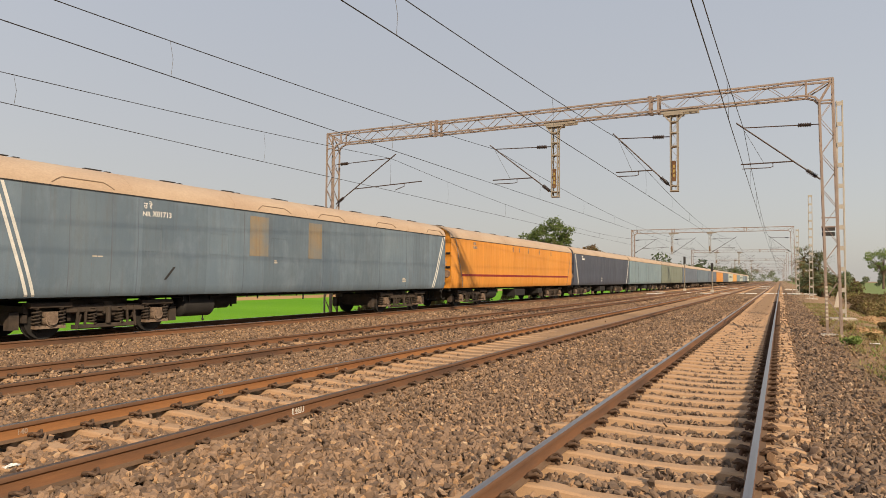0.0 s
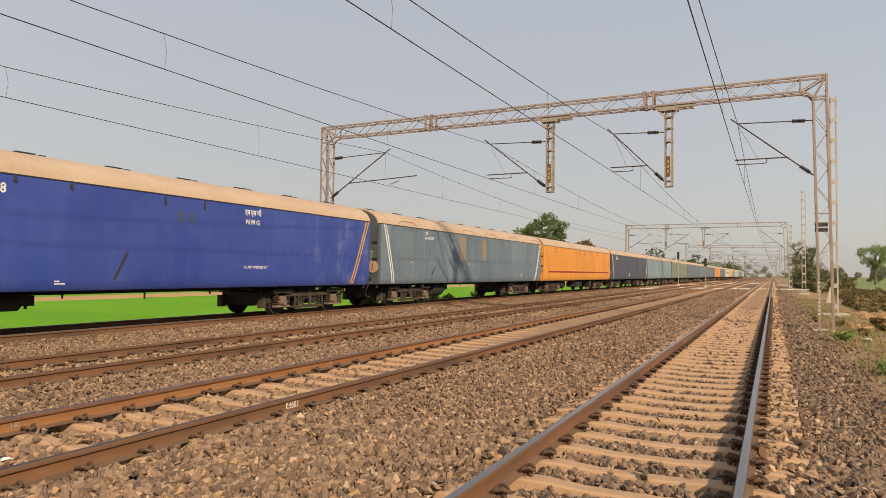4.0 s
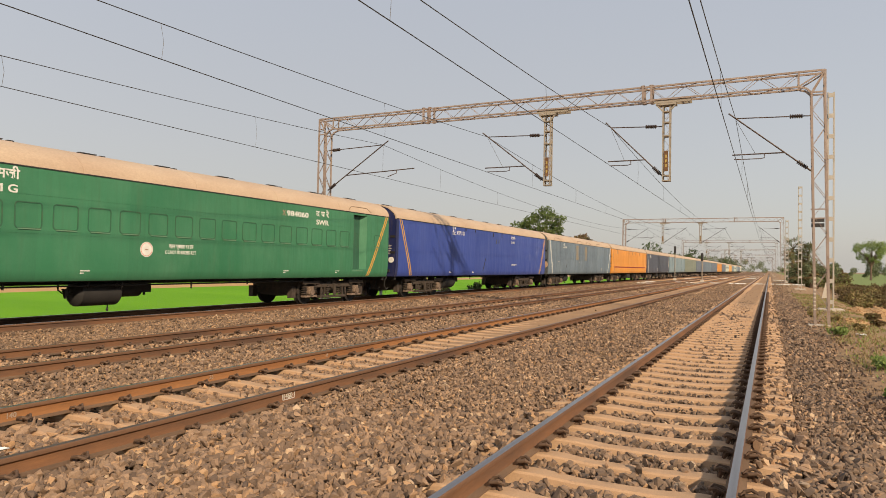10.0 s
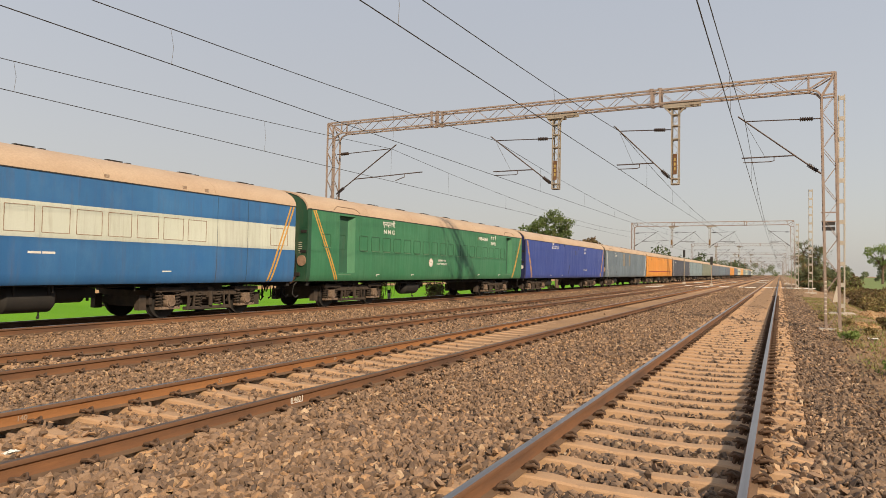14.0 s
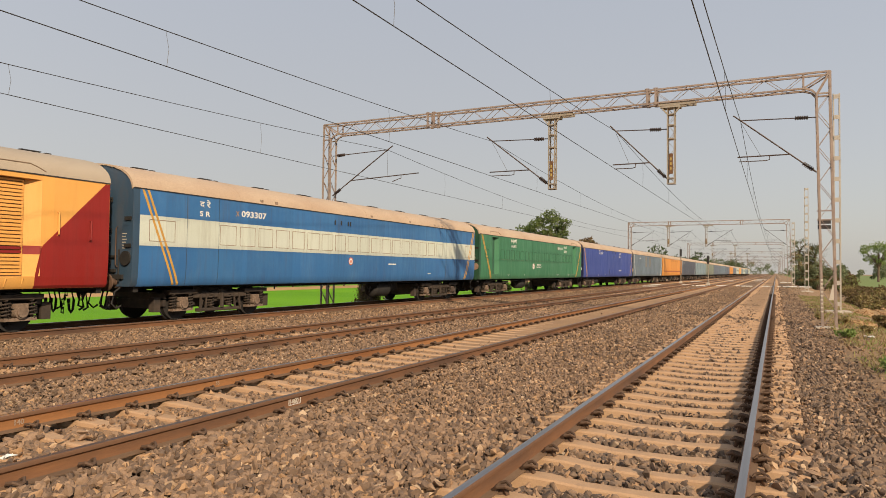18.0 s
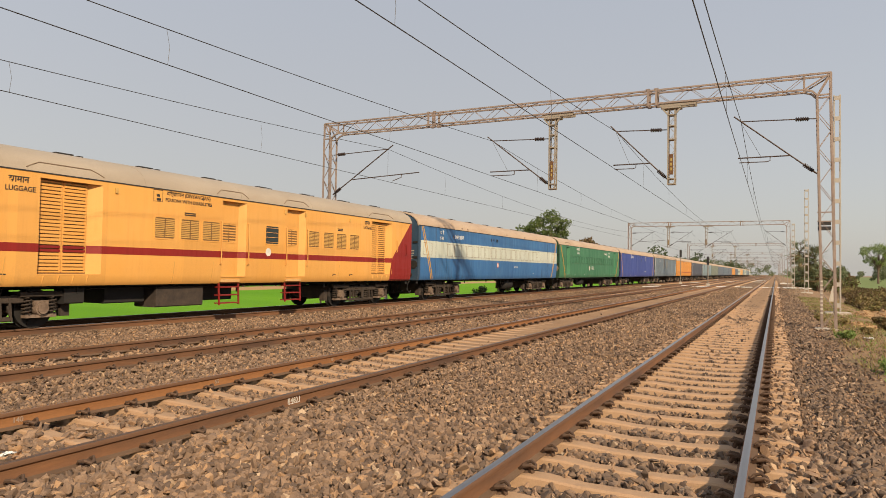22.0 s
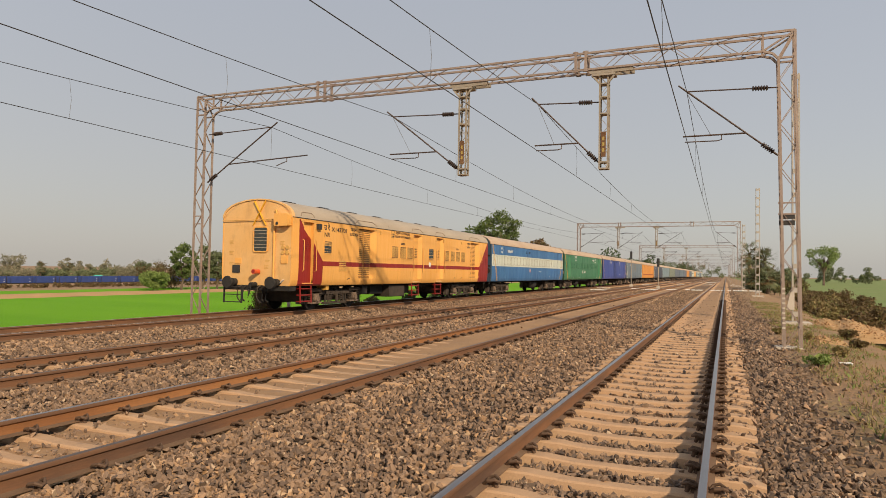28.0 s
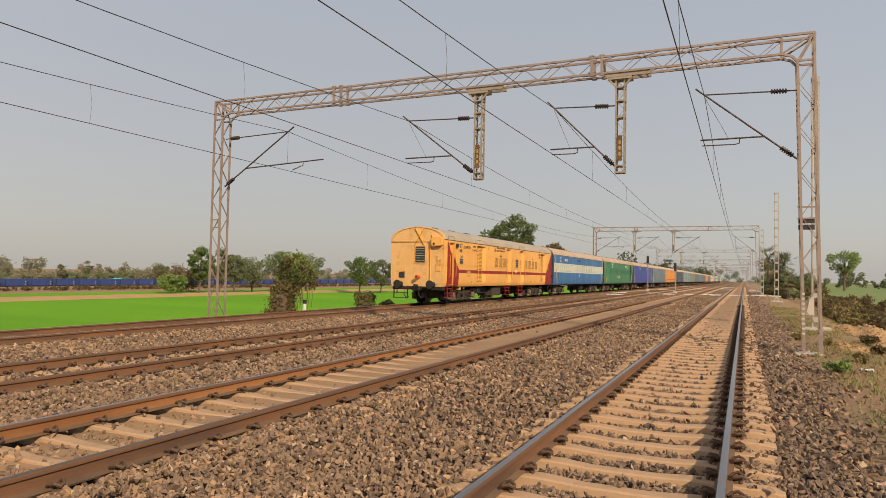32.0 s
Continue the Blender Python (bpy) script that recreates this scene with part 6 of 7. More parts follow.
M_LEAF_CREEPER = island_mat("leaf_creeper", [(0.0, (0.10, 0.072, 0.034)), (0.45, (0.18, 0.128, 0.054)), (0.7, (0.17, 0.18, 0.05)), (1.0, (0.29, 0.32, 0.09))], 0.75, 20, 0.001)
# the next two are greyed and paled: distance haze put into the leaf colour
M_LEAF_FAR = island_mat("leaf_haze_far", [(0.0, (0.125, 0.155, 0.075)), (0.5, (0.18, 0.21, 0.105)), (1.0, (0.25, 0.27, 0.14))], 0.85, 20, 0.001)
M_LEAF_PALE = island_mat("leaf_haze_pale", [(0.0, (0.19, 0.185, 0.12)), (0.5, (0.25, 0.24, 0.155)), (1.0, (0.33, 0.29, 0.18))], 0.9, 20, 0.001)
M_LEAF_TREE = island_mat("leaf_tree", [(0.0, (0.070, 0.105, 0.026)), (0.5, (0.125, 0.175, 0.044)), (1.0, (0.20, 0.255, 0.075))], 0.7, 20, 0.001)
M_BARK = surface("bark", (0.16, 0.11, 0.075), (0.10, 0.07, 0.05), 3, 0.95, stretch=(1, 1, 0.3), grain=18, depth=0.02)


def leaves(name, blobs, n, size, mat, parent, rng, flat_z=0.75):
    """Crown of small folded leaves scattered through uneven clumps (x, y, z, radius)."""
    B = np.array(blobs)
    vol = B[:, 3] ** 2
    idx = rng.choice(len(B), n, p=vol / vol.sum())
    d = rng.normal(size=(n, 3))
    d /= np.linalg.norm(d, axis=1)[:, None]
    rad = rng.uniform(0.35, 1.0, n) ** 0.6 * (1 + 0.18 * rng.normal(size=n))
    c = B[idx, :3] + d * (B[idx, 3] * rad)[:, None] * np.array([1, 1, flat_z])
    a = rng.normal(size=(n, 3))
    a /= np.linalg.norm(a, axis=1)[:, None]
    b = np.cross(a, rng.normal(size=(n, 3)))
    b /= np.linalg.norm(b, axis=1)[:, None]
    s = size * rng.uniform(0.6, 1.4, n)[:, None]
    fold = np.cross(a, b) * s * 0.25
    V = np.stack([c - a * s, c + b * s * 0.5 + fold, c + a * s, c - b * s * 0.5 + fold], 1).reshape(-1, 3)
    F = np.arange(4 * n).reshape(n, 4)
    ob = new(name, raw_mesh(name, V, F, [mat]))
    ob.parent = parent
    return ob


def tree(x, y, zb, height, radius, mat, seed, label, n=1300, leaf=0.30, trunk=0.38, name="tree", clumps=9, spread=1.0, category="tree", tight=1.0):
    """Tapered trunk with forking limbs and an uneven crown of clumps."""
    rng = np.random.default_rng(seed)
    t = tagged(empty(name, x, y, zb), label, category)
    g = Geo()
    top = height * trunk
    lean = rng.uniform(-0.05, 0.05, 2) * height
    r0 = max(0.10, height * 0.022)
    g.tube([(0, 0, -0.3), (lean[0] * 0.3, lean[1] * 0.3, top * 0.5), (lean[0], lean[1], top), (lean[0] * 1.2, lean[1] * 1.2, height * 0.75)], [r0 * 1.3, r0, r0 * 0.8, r0 * 0.3], 8)
    blobs = []
    for i in range(clumps):
        a = 2.4 * i + rng.uniform(-0.4, 0.4)
        u = (i + 0.5) / clumps
        rr = radius * spread * (0.25 + 0.55 * math.sin(math.pi * min(1, 0.25 + 0.75 * (1 - u)))) * rng.uniform(0.6, 1.1)
        z = top * 0.95 + (height - top) * (0.12 + 0.72 * u)
        p = (lean[0] + rr * math.cos(a), lean[1] + rr * math.sin(a), z)
        blobs.append((*p, radius * tight * rng.uniform(0.24, 0.50)))
        z0 = top * rng.uniform(0.75, 1.1)
        g.tube([(lean[0] * z0 / top, lean[1] * z0 / top, z0), ((p[0] + lean[0]) * 0.5, (p[1] + lean[1]) * 0.5, (z0 + z) / 2 + 0.1 * radius), p], [r0 * 0.5, r0 * 0.3, r0 * 0.08], 5)
    blobs.append((lean[0], lean[1], height - radius * 0.35, radius * 0.40))
    g.make("trunk", M_BARK, t, smooth=True)
    leaves("crown", blobs, n, leaf, mat, t, rng)
    return t


def palm(x, y, zb, height, seed, name="palm_tree"):
    """Fan palm: slim trunk and a round head of stiff drooping fronds."""
    rng = np.random.default_rng(seed)
    t = tagged(empty(name, x, y, zb), "fan palm with a ragged round head of haze-paled and dry fronds", "palm tree")
    Geo().tube([(0, 0, -0.3), (0.05, 0, height * 0.5), (0.1, 0.05, height - 0.8)], [0.26, 0.20, 0.17], 8).make("trunk", M_BARK, t, smooth=True)
    for i in range(64):
        a, e = rng.uniform(0, 6.28), rng.uniform(-1.15, 1.25)
        L = rng.uniform(1.2, 2.1) * min(1.0, height / 6 + 0.3)
        d = Vector((math.cos(a) * math.cos(e), math.sin(a) * math.cos(e), math.sin(e)))
        o = Vector((0.1, 0.05, height - 0.9))
        s = d.cross(Vector((0, 0, 1))).normalized()
        g = Geo()
        hub = o + d * L * 0.75
        g.bar(o, hub, 0.04, 0.03)
        for j in range(-4, 5):
            tip = hub + (d * math.cos(j * 0.3) + s * math.sin(j * 0.3)) * L * 0.65 + Vector((0, 0, -0.12 * abs(j) * 0.5))
            w = (d.cross(s)) * 0.02
            m = (hub + tip) / 2 + s * 0.06
            g.add([hub, m, tip, (hub + tip) / 2 - s * 0.06], [(0, 1, 2, 3)])
        g.make("frond", M_LEAF_FAR if i % 3 else M_LEAF_DRY, t)
    return t


def bush(x, y, zb, h, r, mat, seed, label, n=700, leaf=0.10, name="bush"):
    rng = np.random.default_rng(seed)
    t = tagged(empty(name, x, y, zb), label, "bush", "bushes beside the line")
    g = Geo()
    blobs = []
    for i in range(7):
        a = 2 * math.pi * i / 7 + rng.uniform(-0.3, 0.3)
        rr = r * rng.uniform(0.2, 0.75)
        z = h * rng.uniform(0.35, 0.85)
        blobs.append((rr * math.cos(a), rr * math.sin(a), z, r * rng.uniform(0.25, 0.5)))
        g.tube([(0, 0, -0.1), (rr * 0.5 * math.cos(a), rr * 0.5 * math.sin(a), z * 0.6), (rr * math.cos(a), rr * math.sin(a), z)], [0.02, 0.014, 0.005], 4)
    g.make("stem", M_BARK, t)
    leaves("foliage", blobs, n, leaf, mat, t, rng, 0.8)
    return t


# paddy field with earth bunds, left of the line
sheet("paddy_field", np.concatenate([[-108, -100, -90, -75, -60, -50], np.arange(-44, -35.5, 2.0)]), np.concatenate([np.arange(-60, 260, 10.0), [300, 400]]),
      lambda x, y: ground_z(x, y) + 0.06 + wobble(x, y, 0.03, 0.4), M_PADDY, "bright green young rice field", "field")
sheet("earth_bund", np.array([-119, -116.5, -114, -112.5, -110.5, -108.2]), np.arange(-60, 400, 6.0), lambda x, y: -4.02 + 0.6 * np.exp(-((x + 113) / 2.6) ** 2) + wobble(x, y, 0.05, 0.3), M_BUND,
      "low bank of dry orange earth along the field", "earth bank")
sheet("far_paddy_strip", np.array([-138, -130, -123, -117]), np.arange(-60, 400, 12.0), lambda x, y: -3.93 + 0 * x, M_PADDY, "strip of green rice beyond the earth bank", "field")
sheet("meadow", np.array([9.0, 14, 25, 45, 90, 200, 700]), np.concatenate([np.arange(40, 200, 10.0), [250, 320, 600, 1500]]), lambda x, y: ground_z(x, y) + 0.05, M_MEADOW, "green meadow with brown patches", "field")

FIELD_TREES = ((-122.7, 130.5, 11.8, 2.5), (-122.8, 137.4, 11.6, 2.4), (-120.0, 139.9, 10.0, 2.4), (-119.8, 146.7, 9.8, 4.2), (-116.0, 156.2, 11.9, 4.0), (-111.7, 159.5, 11.4, 4.0), (-99.3, 167.7, 10.7, 3.3), (-96.7, 175.1, 10.1, 2.7), (-94.8, 181.9, 9.9, 2.4), (-132.4, 134.9, 6.8, 5.7), (-123.6, 122.5, 4.8, 2.8))
FAR_TREES = ((-198.5, 188.8, 9.6, 3.5), (-199.0, 180.7, 6.9, 5.4), (-203.2, 175.8, 6.1, 6.0), (-210.5, 174.8, 5.4, 3.6), (-206.0, 164.4, 5.7, 3.5), (-208.7, 160.8, 5.2, 5.0), (-206.9, 154.8, 5.8, 2.5), (-206.9, 146.1, 5.3, 6.5), (-209.9, 141.6, 3.7, 5.5), (-213.4, 136.0, 4.0, 6.2), (-232.8, 355.4, 6.9, 14.5), (-213.5, 367.4, 5.3, 10.8))
for i, (x, y, h, r) in enumerate(FIELD_TREES):
    dry = i == 9
    tree(x, y, -4.0, h, r * 1.45, M_LEAF_DRY if dry else (M_LEAF_LIGHT if i == 10 else M_LEAF_TREE if i in (0, 4, 6) else M_LEAF_FAR), 40 + i, "dry brownish leafy tree beyond the field" if dry else "green leafy tree standing beyond the rice field",
         3600, 0.25, 0.10 if dry or i == 10 else 0.22, clumps=24, tight=0.66)
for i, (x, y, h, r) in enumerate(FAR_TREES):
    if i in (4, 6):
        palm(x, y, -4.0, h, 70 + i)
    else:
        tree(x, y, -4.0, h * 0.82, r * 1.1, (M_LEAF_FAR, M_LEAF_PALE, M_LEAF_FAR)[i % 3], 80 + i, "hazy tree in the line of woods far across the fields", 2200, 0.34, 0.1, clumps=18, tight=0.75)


def woods(name, x0, y0, x1, y1, count, h, seed, zb, mat, label, leaf=0.5, jitter=6.0, per=240):
    """Distant belt of trees as one joined mass of leaf clumps."""
    rng = np.random.default_rng(seed)
    t = tagged(empty(name, 0, 0, 0), label, "woods", kind="stuff")
    blobs = []
    for i in range(count):
        u = rng.uniform()
        hh = h * rng.uniform(0.45, 1.1)
        x, y = x0 + (x1 - x0) * u + rng.uniform(-jitter, jitter), y0 + (y1 - y0) * u + rng.uniform(-6, 6)
        r = hh * rng.uniform(0.3, 0.5)
        for k in range(3):
            blobs.append((x + rng.uniform(-r, r), y + rng.uniform(-r, r), zb + hh * (0.35 + 0.27 * k), r * rng.uniform(0.5, 0.85)))
    ob = leaves("foliage", blobs, count * per, leaf, mat, t, rng)
    ob["kind"] = "stuff"


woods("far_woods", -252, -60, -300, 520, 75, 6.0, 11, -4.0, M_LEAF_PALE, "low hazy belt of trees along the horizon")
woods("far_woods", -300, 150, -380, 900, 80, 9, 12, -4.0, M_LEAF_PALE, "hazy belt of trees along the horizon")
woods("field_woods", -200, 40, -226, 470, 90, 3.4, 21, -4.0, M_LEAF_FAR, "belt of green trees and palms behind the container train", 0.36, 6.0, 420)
woods("field_woods", -196, 20, -215, 300, 40, 3.2, 22, -4.0, M_LEAF_PALE, "scrub in haze-paled leaf colour behind the container train")
woods("bank_scrub", -156, 20, -162, 330, 800, 0.9, 23, -4.0, M_LEAF_DRY, "low dry scrub in front of the container train", 0.26, 5.0, 34)
woods("line_woods", -40, 250, -30, 640, 46, 12.5, 13, -2.5, M_LEAF, "belt of green trees beside the line far ahead")
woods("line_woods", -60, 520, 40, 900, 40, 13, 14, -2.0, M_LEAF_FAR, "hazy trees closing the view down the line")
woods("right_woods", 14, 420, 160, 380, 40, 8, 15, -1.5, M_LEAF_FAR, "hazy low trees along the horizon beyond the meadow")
woods("right_woods", 12, 170, 19, 330, 16, 3.2, 16, -1.4, M_LEAF_DRY, "dusty scrub and trees beside the line", 0.5, 1.2)

tree(-39.9, 130, -3.0, 17.0, 4.6, M_LEAF_TREE, 3, "spreading green tree behind the railway line", 7000, 0.20, 0.46, clumps=26, tight=0.62)
tree(-47.3, 134, -3.0, 14.6, 3.4, M_LEAF_TREE, 4, "smaller green tree beside a spreading one", 1600, 0.26, 0.5, clumps=8)
tree(-36.0, 142, -3.0, 12.1, 3.4, M_LEAF_DRY, 6, "low brownish tree behind the railway line", 1400, 0.28, 0.5, clumps=8)
tree(34.0, 294, -1.4, 15.5, 7.4, M_LEAF_LIGHT, 7, "light green tree with a leaning forked trunk in the meadow", 3000, 0.30, 0.40, clumps=20, spread=1.0, tight=0.55)
tree(5.6, 128, -1.2, 3.9, 2.6, M_LEAF_DRY, 17, "dusty brown-green tree beside the palms", 1200, 0.22, 0.15)
tree(8.4, 140, -1.3, 3.2, 3.0, M_LEAF_DRY, 18, "low dusty tree at the edge of the meadow", 1200, 0.22, 0.12)
tree(7.6, 100, -1.2, 2.4, 2.0, M_LEAF_CREEPER, 19, "low dry thorny tree beside the line", 900, 0.16, 0.12)
tree(4.0, 115, -1.1, 3.4, 2.4, M_LEAF_FAR, 27, "thicket tree in haze-paled green below the palms", 1500, 0.2, 0.1, clumps=14, tight=0.8)
tree(6.6, 117, -1.2, 3.8, 2.8, M_LEAF_FAR, 28, "thicket tree in haze-paled green below the palms", 1500, 0.2, 0.1, clumps=14, tight=0.8)
tree(10.4, 165, -1.4, 4.4, 2.8, M_LEAF, 8, "dark green round tree at the edge of the meadow", 1200, 0.26, 0.2)
palm(3.2, 118, -1.0, 7.0, 21)
palm(5.3, 118, -1.0, 6.1, 22)
palm(4.1, 119, -1.0, 5.0, 23)
palm(3.7, 114, -1.0, 3.4, 24)
palm(5.6, 114, -1.0, 3.6, 25)


# creeper-covered stump, post and small bushes on the left shoulder
def creeper_stump():
    t = tagged(empty("creeper_covered_stump", -20.9, 31.9, -0.75), "old stump smothered in brown and green creepers", "stump")
    rng = np.random.default_rng(31)
    Geo().tube([(0, 0, -0.2), (0.05, 0.1, 1.1), (0, 0.6, 2.2), (0, 1.3, 2.6)], [0.42, 0.34, 0.26, 0.12], 9).make("trunk", M_BARK, t, smooth=True)
    blobs = [(0, -0.35, 0.3, 0.5), (0, 0.25, 0.35, 0.5), (0.1, 0.7, 0.5, 0.42), (0, 0.0, 0.9, 0.52), (0.1, 0.6, 1.1, 0.5), (0, 0.3, 1.5, 0.55), (0.1, 0.9, 1.6, 0.5), (0, 0.6, 2.05, 0.6), (0, 1.3, 2.1, 0.6), (0, 1.0, 2.55, 0.62), (0, 1.7, 2.55, 0.62), (0.1, 2.2, 2.2, 0.55), (0, 2.6, 1.75, 0.4), (0, 0.7, 2.8, 0.45), (0, 1.4, 2.95, 0.42)]
    leaves("creeper", [b for b in blobs if b[2] < 1.55], 3000, 0.07, M_LEAF_SCRUB, t, rng, 0.9)
    leaves("creeper", [b for b in blobs if b[2] > 1.4], 4200, 0.078, M_LEAF_CREEPER, t, rng, 0.9)
    leaves("creeper", [(x, y + 0.1, z + 0.12, r) for x, y, z, r in blobs if z > 1.9], 1500, 0.08, M_LEAF_LIGHT, t, rng, 0.9)
    for i in range(22):
        y = rng.uniform(-0.5, 2.3)
        z = 1.9 if y > 1 else 0.9
        Geo().tube([(0.3, y, z), (0.4, y + rng.uniform(-0.1, 0.1), z * 0.6), (0.35, y + rng.uniform(-0.15, 0.15), z * rng.uniform(0.2, 0.45))], 0.012, 4).make("hanging_stem", M_BARK, t)


creeper_stump()
post = tagged(empty("marker_post", -20.4, 33.4, -0.75), "short white post with a black top beside the track", "marker post")
Geo().bar((0, 0, 0), (0, 0, 0.78), 0.15, 0.15, 0.03).make("shaft", M_WHITE, post)
Geo().bar((0, 0, 0.78), (0, 0, 0.98), 0.155, 0.155, 0.03).make("cap", M_INK, post)
bush(-20.6, 39.7, -0.75, 1.25, 0.9, M_LEAF_CREEPER, 51, "scrubby green bush on the ballast shoulder", 900, 0.09)
bush(-20.6, 42.3, -0.75, 0.7, 0.6, M_LEAF_CREEPER, 52, "low scrubby bush on the ballast shoulder", 400, 0.08)
for i, (y, h) in enumerate(((48, 0.9), (53, 1.1), (60, 1.2), (66, 0.8))):
    bush(-20.8, y, -0.78, h, 0.7, M_LEAF_CREEPER if i % 2 else M_LEAF, 60 + i, "scrubby green bush on the ballast shoulder", 500, 0.09)

# right shoulder: dry scrub, weeds, rubble mound
rnd = random.Random(9)
for i in range(44):
    y = 45 + i * 1.4 + rnd.uniform(-0.8, 0.8)
    bush(rnd.uniform(4.9, 8.8) + (y - 45) * 0.06, y, -1.0, rnd.uniform(0.55, 1.15), rnd.uniform(0.8, 1.4), (M_LEAF_DRY, M_LEAF_SCRUB, M_LEAF_DRY, M_LEAF_SCRUB, M_LEAF_STRAW)[i % 5], 200 + i, "dry brown scrub beside the line", 650, 0.11)
for i, (x, y, h, r) in enumerate(((1.75, 21.6, 0.28, 0.30), (1.9, 14.6, 0.26, 0.28), (1.65, 11.2, 0.18, 0.2), (2.5, 24.0, 0.22, 0.22), (3.3, 27.0, 0.22, 0.25), (2.2, 28.5, 0.2, 0.22), (3.6, 22.0, 0.25, 0.25), (1.5, 30.0, 0.2, 0.2), (3.6, 30.5, 0.3, 0.3))):
    bush(x, y, float(ground_z(x, y)), h, r, M_LEAF_LIGHT if i < 3 else (M_LEAF_STRAW if i % 2 else M_LEAF_SCRUB), 300 + i, "small green weed growing on the stony shoulder" if i < 3 else "dry weed clump on the shoulder", 260, 0.05 if i < 3 else 0.06, "weed")


M_RUBBLE = island_mat("rubble_orange", [(0.0, (0.26, 0.14, 0.06)), (0.5, (0.40, 0.23, 0.10)), (1.0, (0.52, 0.36, 0.20))])


def rubble(name, cx, cy, rx, ry, h, zb, n, seed):
    """Heap of orange earth and broken stone."""
    rng = np.random.default_rng(seed)
    u = np.linspace(-1, 1, 26)
    X, Y = np.meshgrid(u, u, indexing="ij")
    Z = np.clip(1 - X ** 2 - Y ** 2, 0, 1) ** 0.8 * h * (1 + 0.3 * np.sin(7 * X + 3 * Y) * np.cos(6 * Y - 2 * X)) + rng.uniform(0, 0.03, X.shape)
    V = np.stack([cx + X * rx, cy + Y * ry, zb - 0.06 + Z], -1).reshape(-1, 3)
    i, j = np.meshgrid(np.arange(25), np.arange(25), indexing="ij")
    q = (i * 26 + j).ravel()
    heap = tagged(new(name, raw_mesh(name, V, np.stack([q, q + 26, q + 27, q + 1], -1), [M_BUND], True)), "low heap of orange earth and rubble", "earth heap")
    g = Geo()
    for k in range(n):
        a, b = rng.integers(2, 24, 2)
        p = V.reshape(26, 26, 3)[a, b] + np.array([rng.uniform(-rx, rx) / 26, rng.uniform(-ry, ry) / 26, 0.01])
        s = rng.uniform(0.012, 0.05)
        d = rng.normal(size=3) * s * 0.6
        g.bar(p - d, p + d, s * rng.uniform(0.8, 1.6), s, s * 0.25)
    if n:
        g.make("rubble", M_RUBBLE, heap)["kind"] = "stuff"
    return heap


rubble("earth_heap", 4.5, 38.0, 1.5, 5.0, 0.42, -0.62, 900, 3)
rubble("earth_heap", 2.6, 29.0, 0.7, 1.2, 0.10, -0.30, 120, 4)


def grass(name, n, region, h, mat, seed, label):
    """Thin dry blades scattered over the shoulder."""
    rng = np.random.default_rng(seed)
    x = rng.uniform(region[0], region[1], n)
    y = rng.uniform(region[2], region[3], n)
    keep = (np.sin(x * 2.1 + 3) + np.sin(y * 1.3) + rng.normal(size=n) * 0.5) > -0.1
    x, y = x[keep], y[keep]
    n = len(x)
    z = ground_z(x, y)
    a = rng.uniform(0, 6.28, n)
    w = rng.uniform(0.008, 0.02, n)
    hh = h * rng.uniform(0.4, 1.3, n)
    dx, dy = np.cos(a) * w, np.sin(a) * w
    lx, ly = rng.normal(size=n) * hh * 0.5, rng.normal(size=n) * hh * 0.5
    V = np.stack([np.stack([x - dx, y - dy, z], -1), np.stack([x + dx, y + dy, z], -1), np.stack([x + lx, y + ly, z + hh], -1)], 1).reshape(-1, 3)
    return tagged(new(name, raw_mesh(name, V, np.arange(3 * n).reshape(n, 3), [mat])), label, "grass", kind="stuff")


grass("dry_grass", 22000, (1.5, 6.5, 8, 60), 0.10, M_LEAF_STRAW, 1, "sparse dry grass on the shoulder")
grass("green_grass", 7000, (1.6, 5.5, 10, 60), 0.08, M_LEAF_LIGHT, 2, "sparse green grass on the shoulder")
grass("verge_grass", 16000, (-23, -19.6, 0, 70), 0.25, M_LEAF, 3, "grass along the foot of the ballast")

# scraps of white litter
for i, (x, y, z, s) in enumerate(((2.35, 22.3, -0.29, 0.12), (2.75, 25.6, -0.28, 0.09), (-6.0, 3.55, -0.17, 0.05), (1.6, 33, -0.28, 0.08))):
    rng = np.random.default_rng(500 + i)
    g = Geo()
    u = np.linspace(-1, 1, 5)
    vs = [(x + a * s + rng.uniform(-0.3, 0.3) * s, y + b * s, z + rng.uniform(0, 0.7) * s) for a in u for b in u]
    vs2 = [(a, b, c - 0.006) for a, b, c in vs]
    fs = [(p * 5 + q, p * 5 + q + 1, p * 5 + q + 6, p * 5 + q + 5) for p in range(4) for q in range(4)]
    g.add(vs, fs).add(vs2, [f[::-1] for f in fs])
    tagged(g.make("litter", M_WHITE), "crumpled white plastic scrap on the stones", "litter", "litter")


# whitewashed stones at the foot crossing
def white_patch(x, y, w, seed, d=0.35):
    rng = np.random.default_rng(seed)
    g = Geo()
    for i in range(24):
        cx, cy = x + rng.normal() * w * 0.28, y + rng.normal() * d
        s = rng.uniform(0.06, 0.17)
        g.bar((cx - s, cy, -0.19), (cx + s, cy + rng.uniform(-0.1, 0.1), -0.18), s * 1.3, 0.11, 0.03)
    tagged(g.make("whitewashed_stones", M_WHITE), "line of whitewashed stones across the ballast", "stones", "whitewashed stones", kind="stuff")


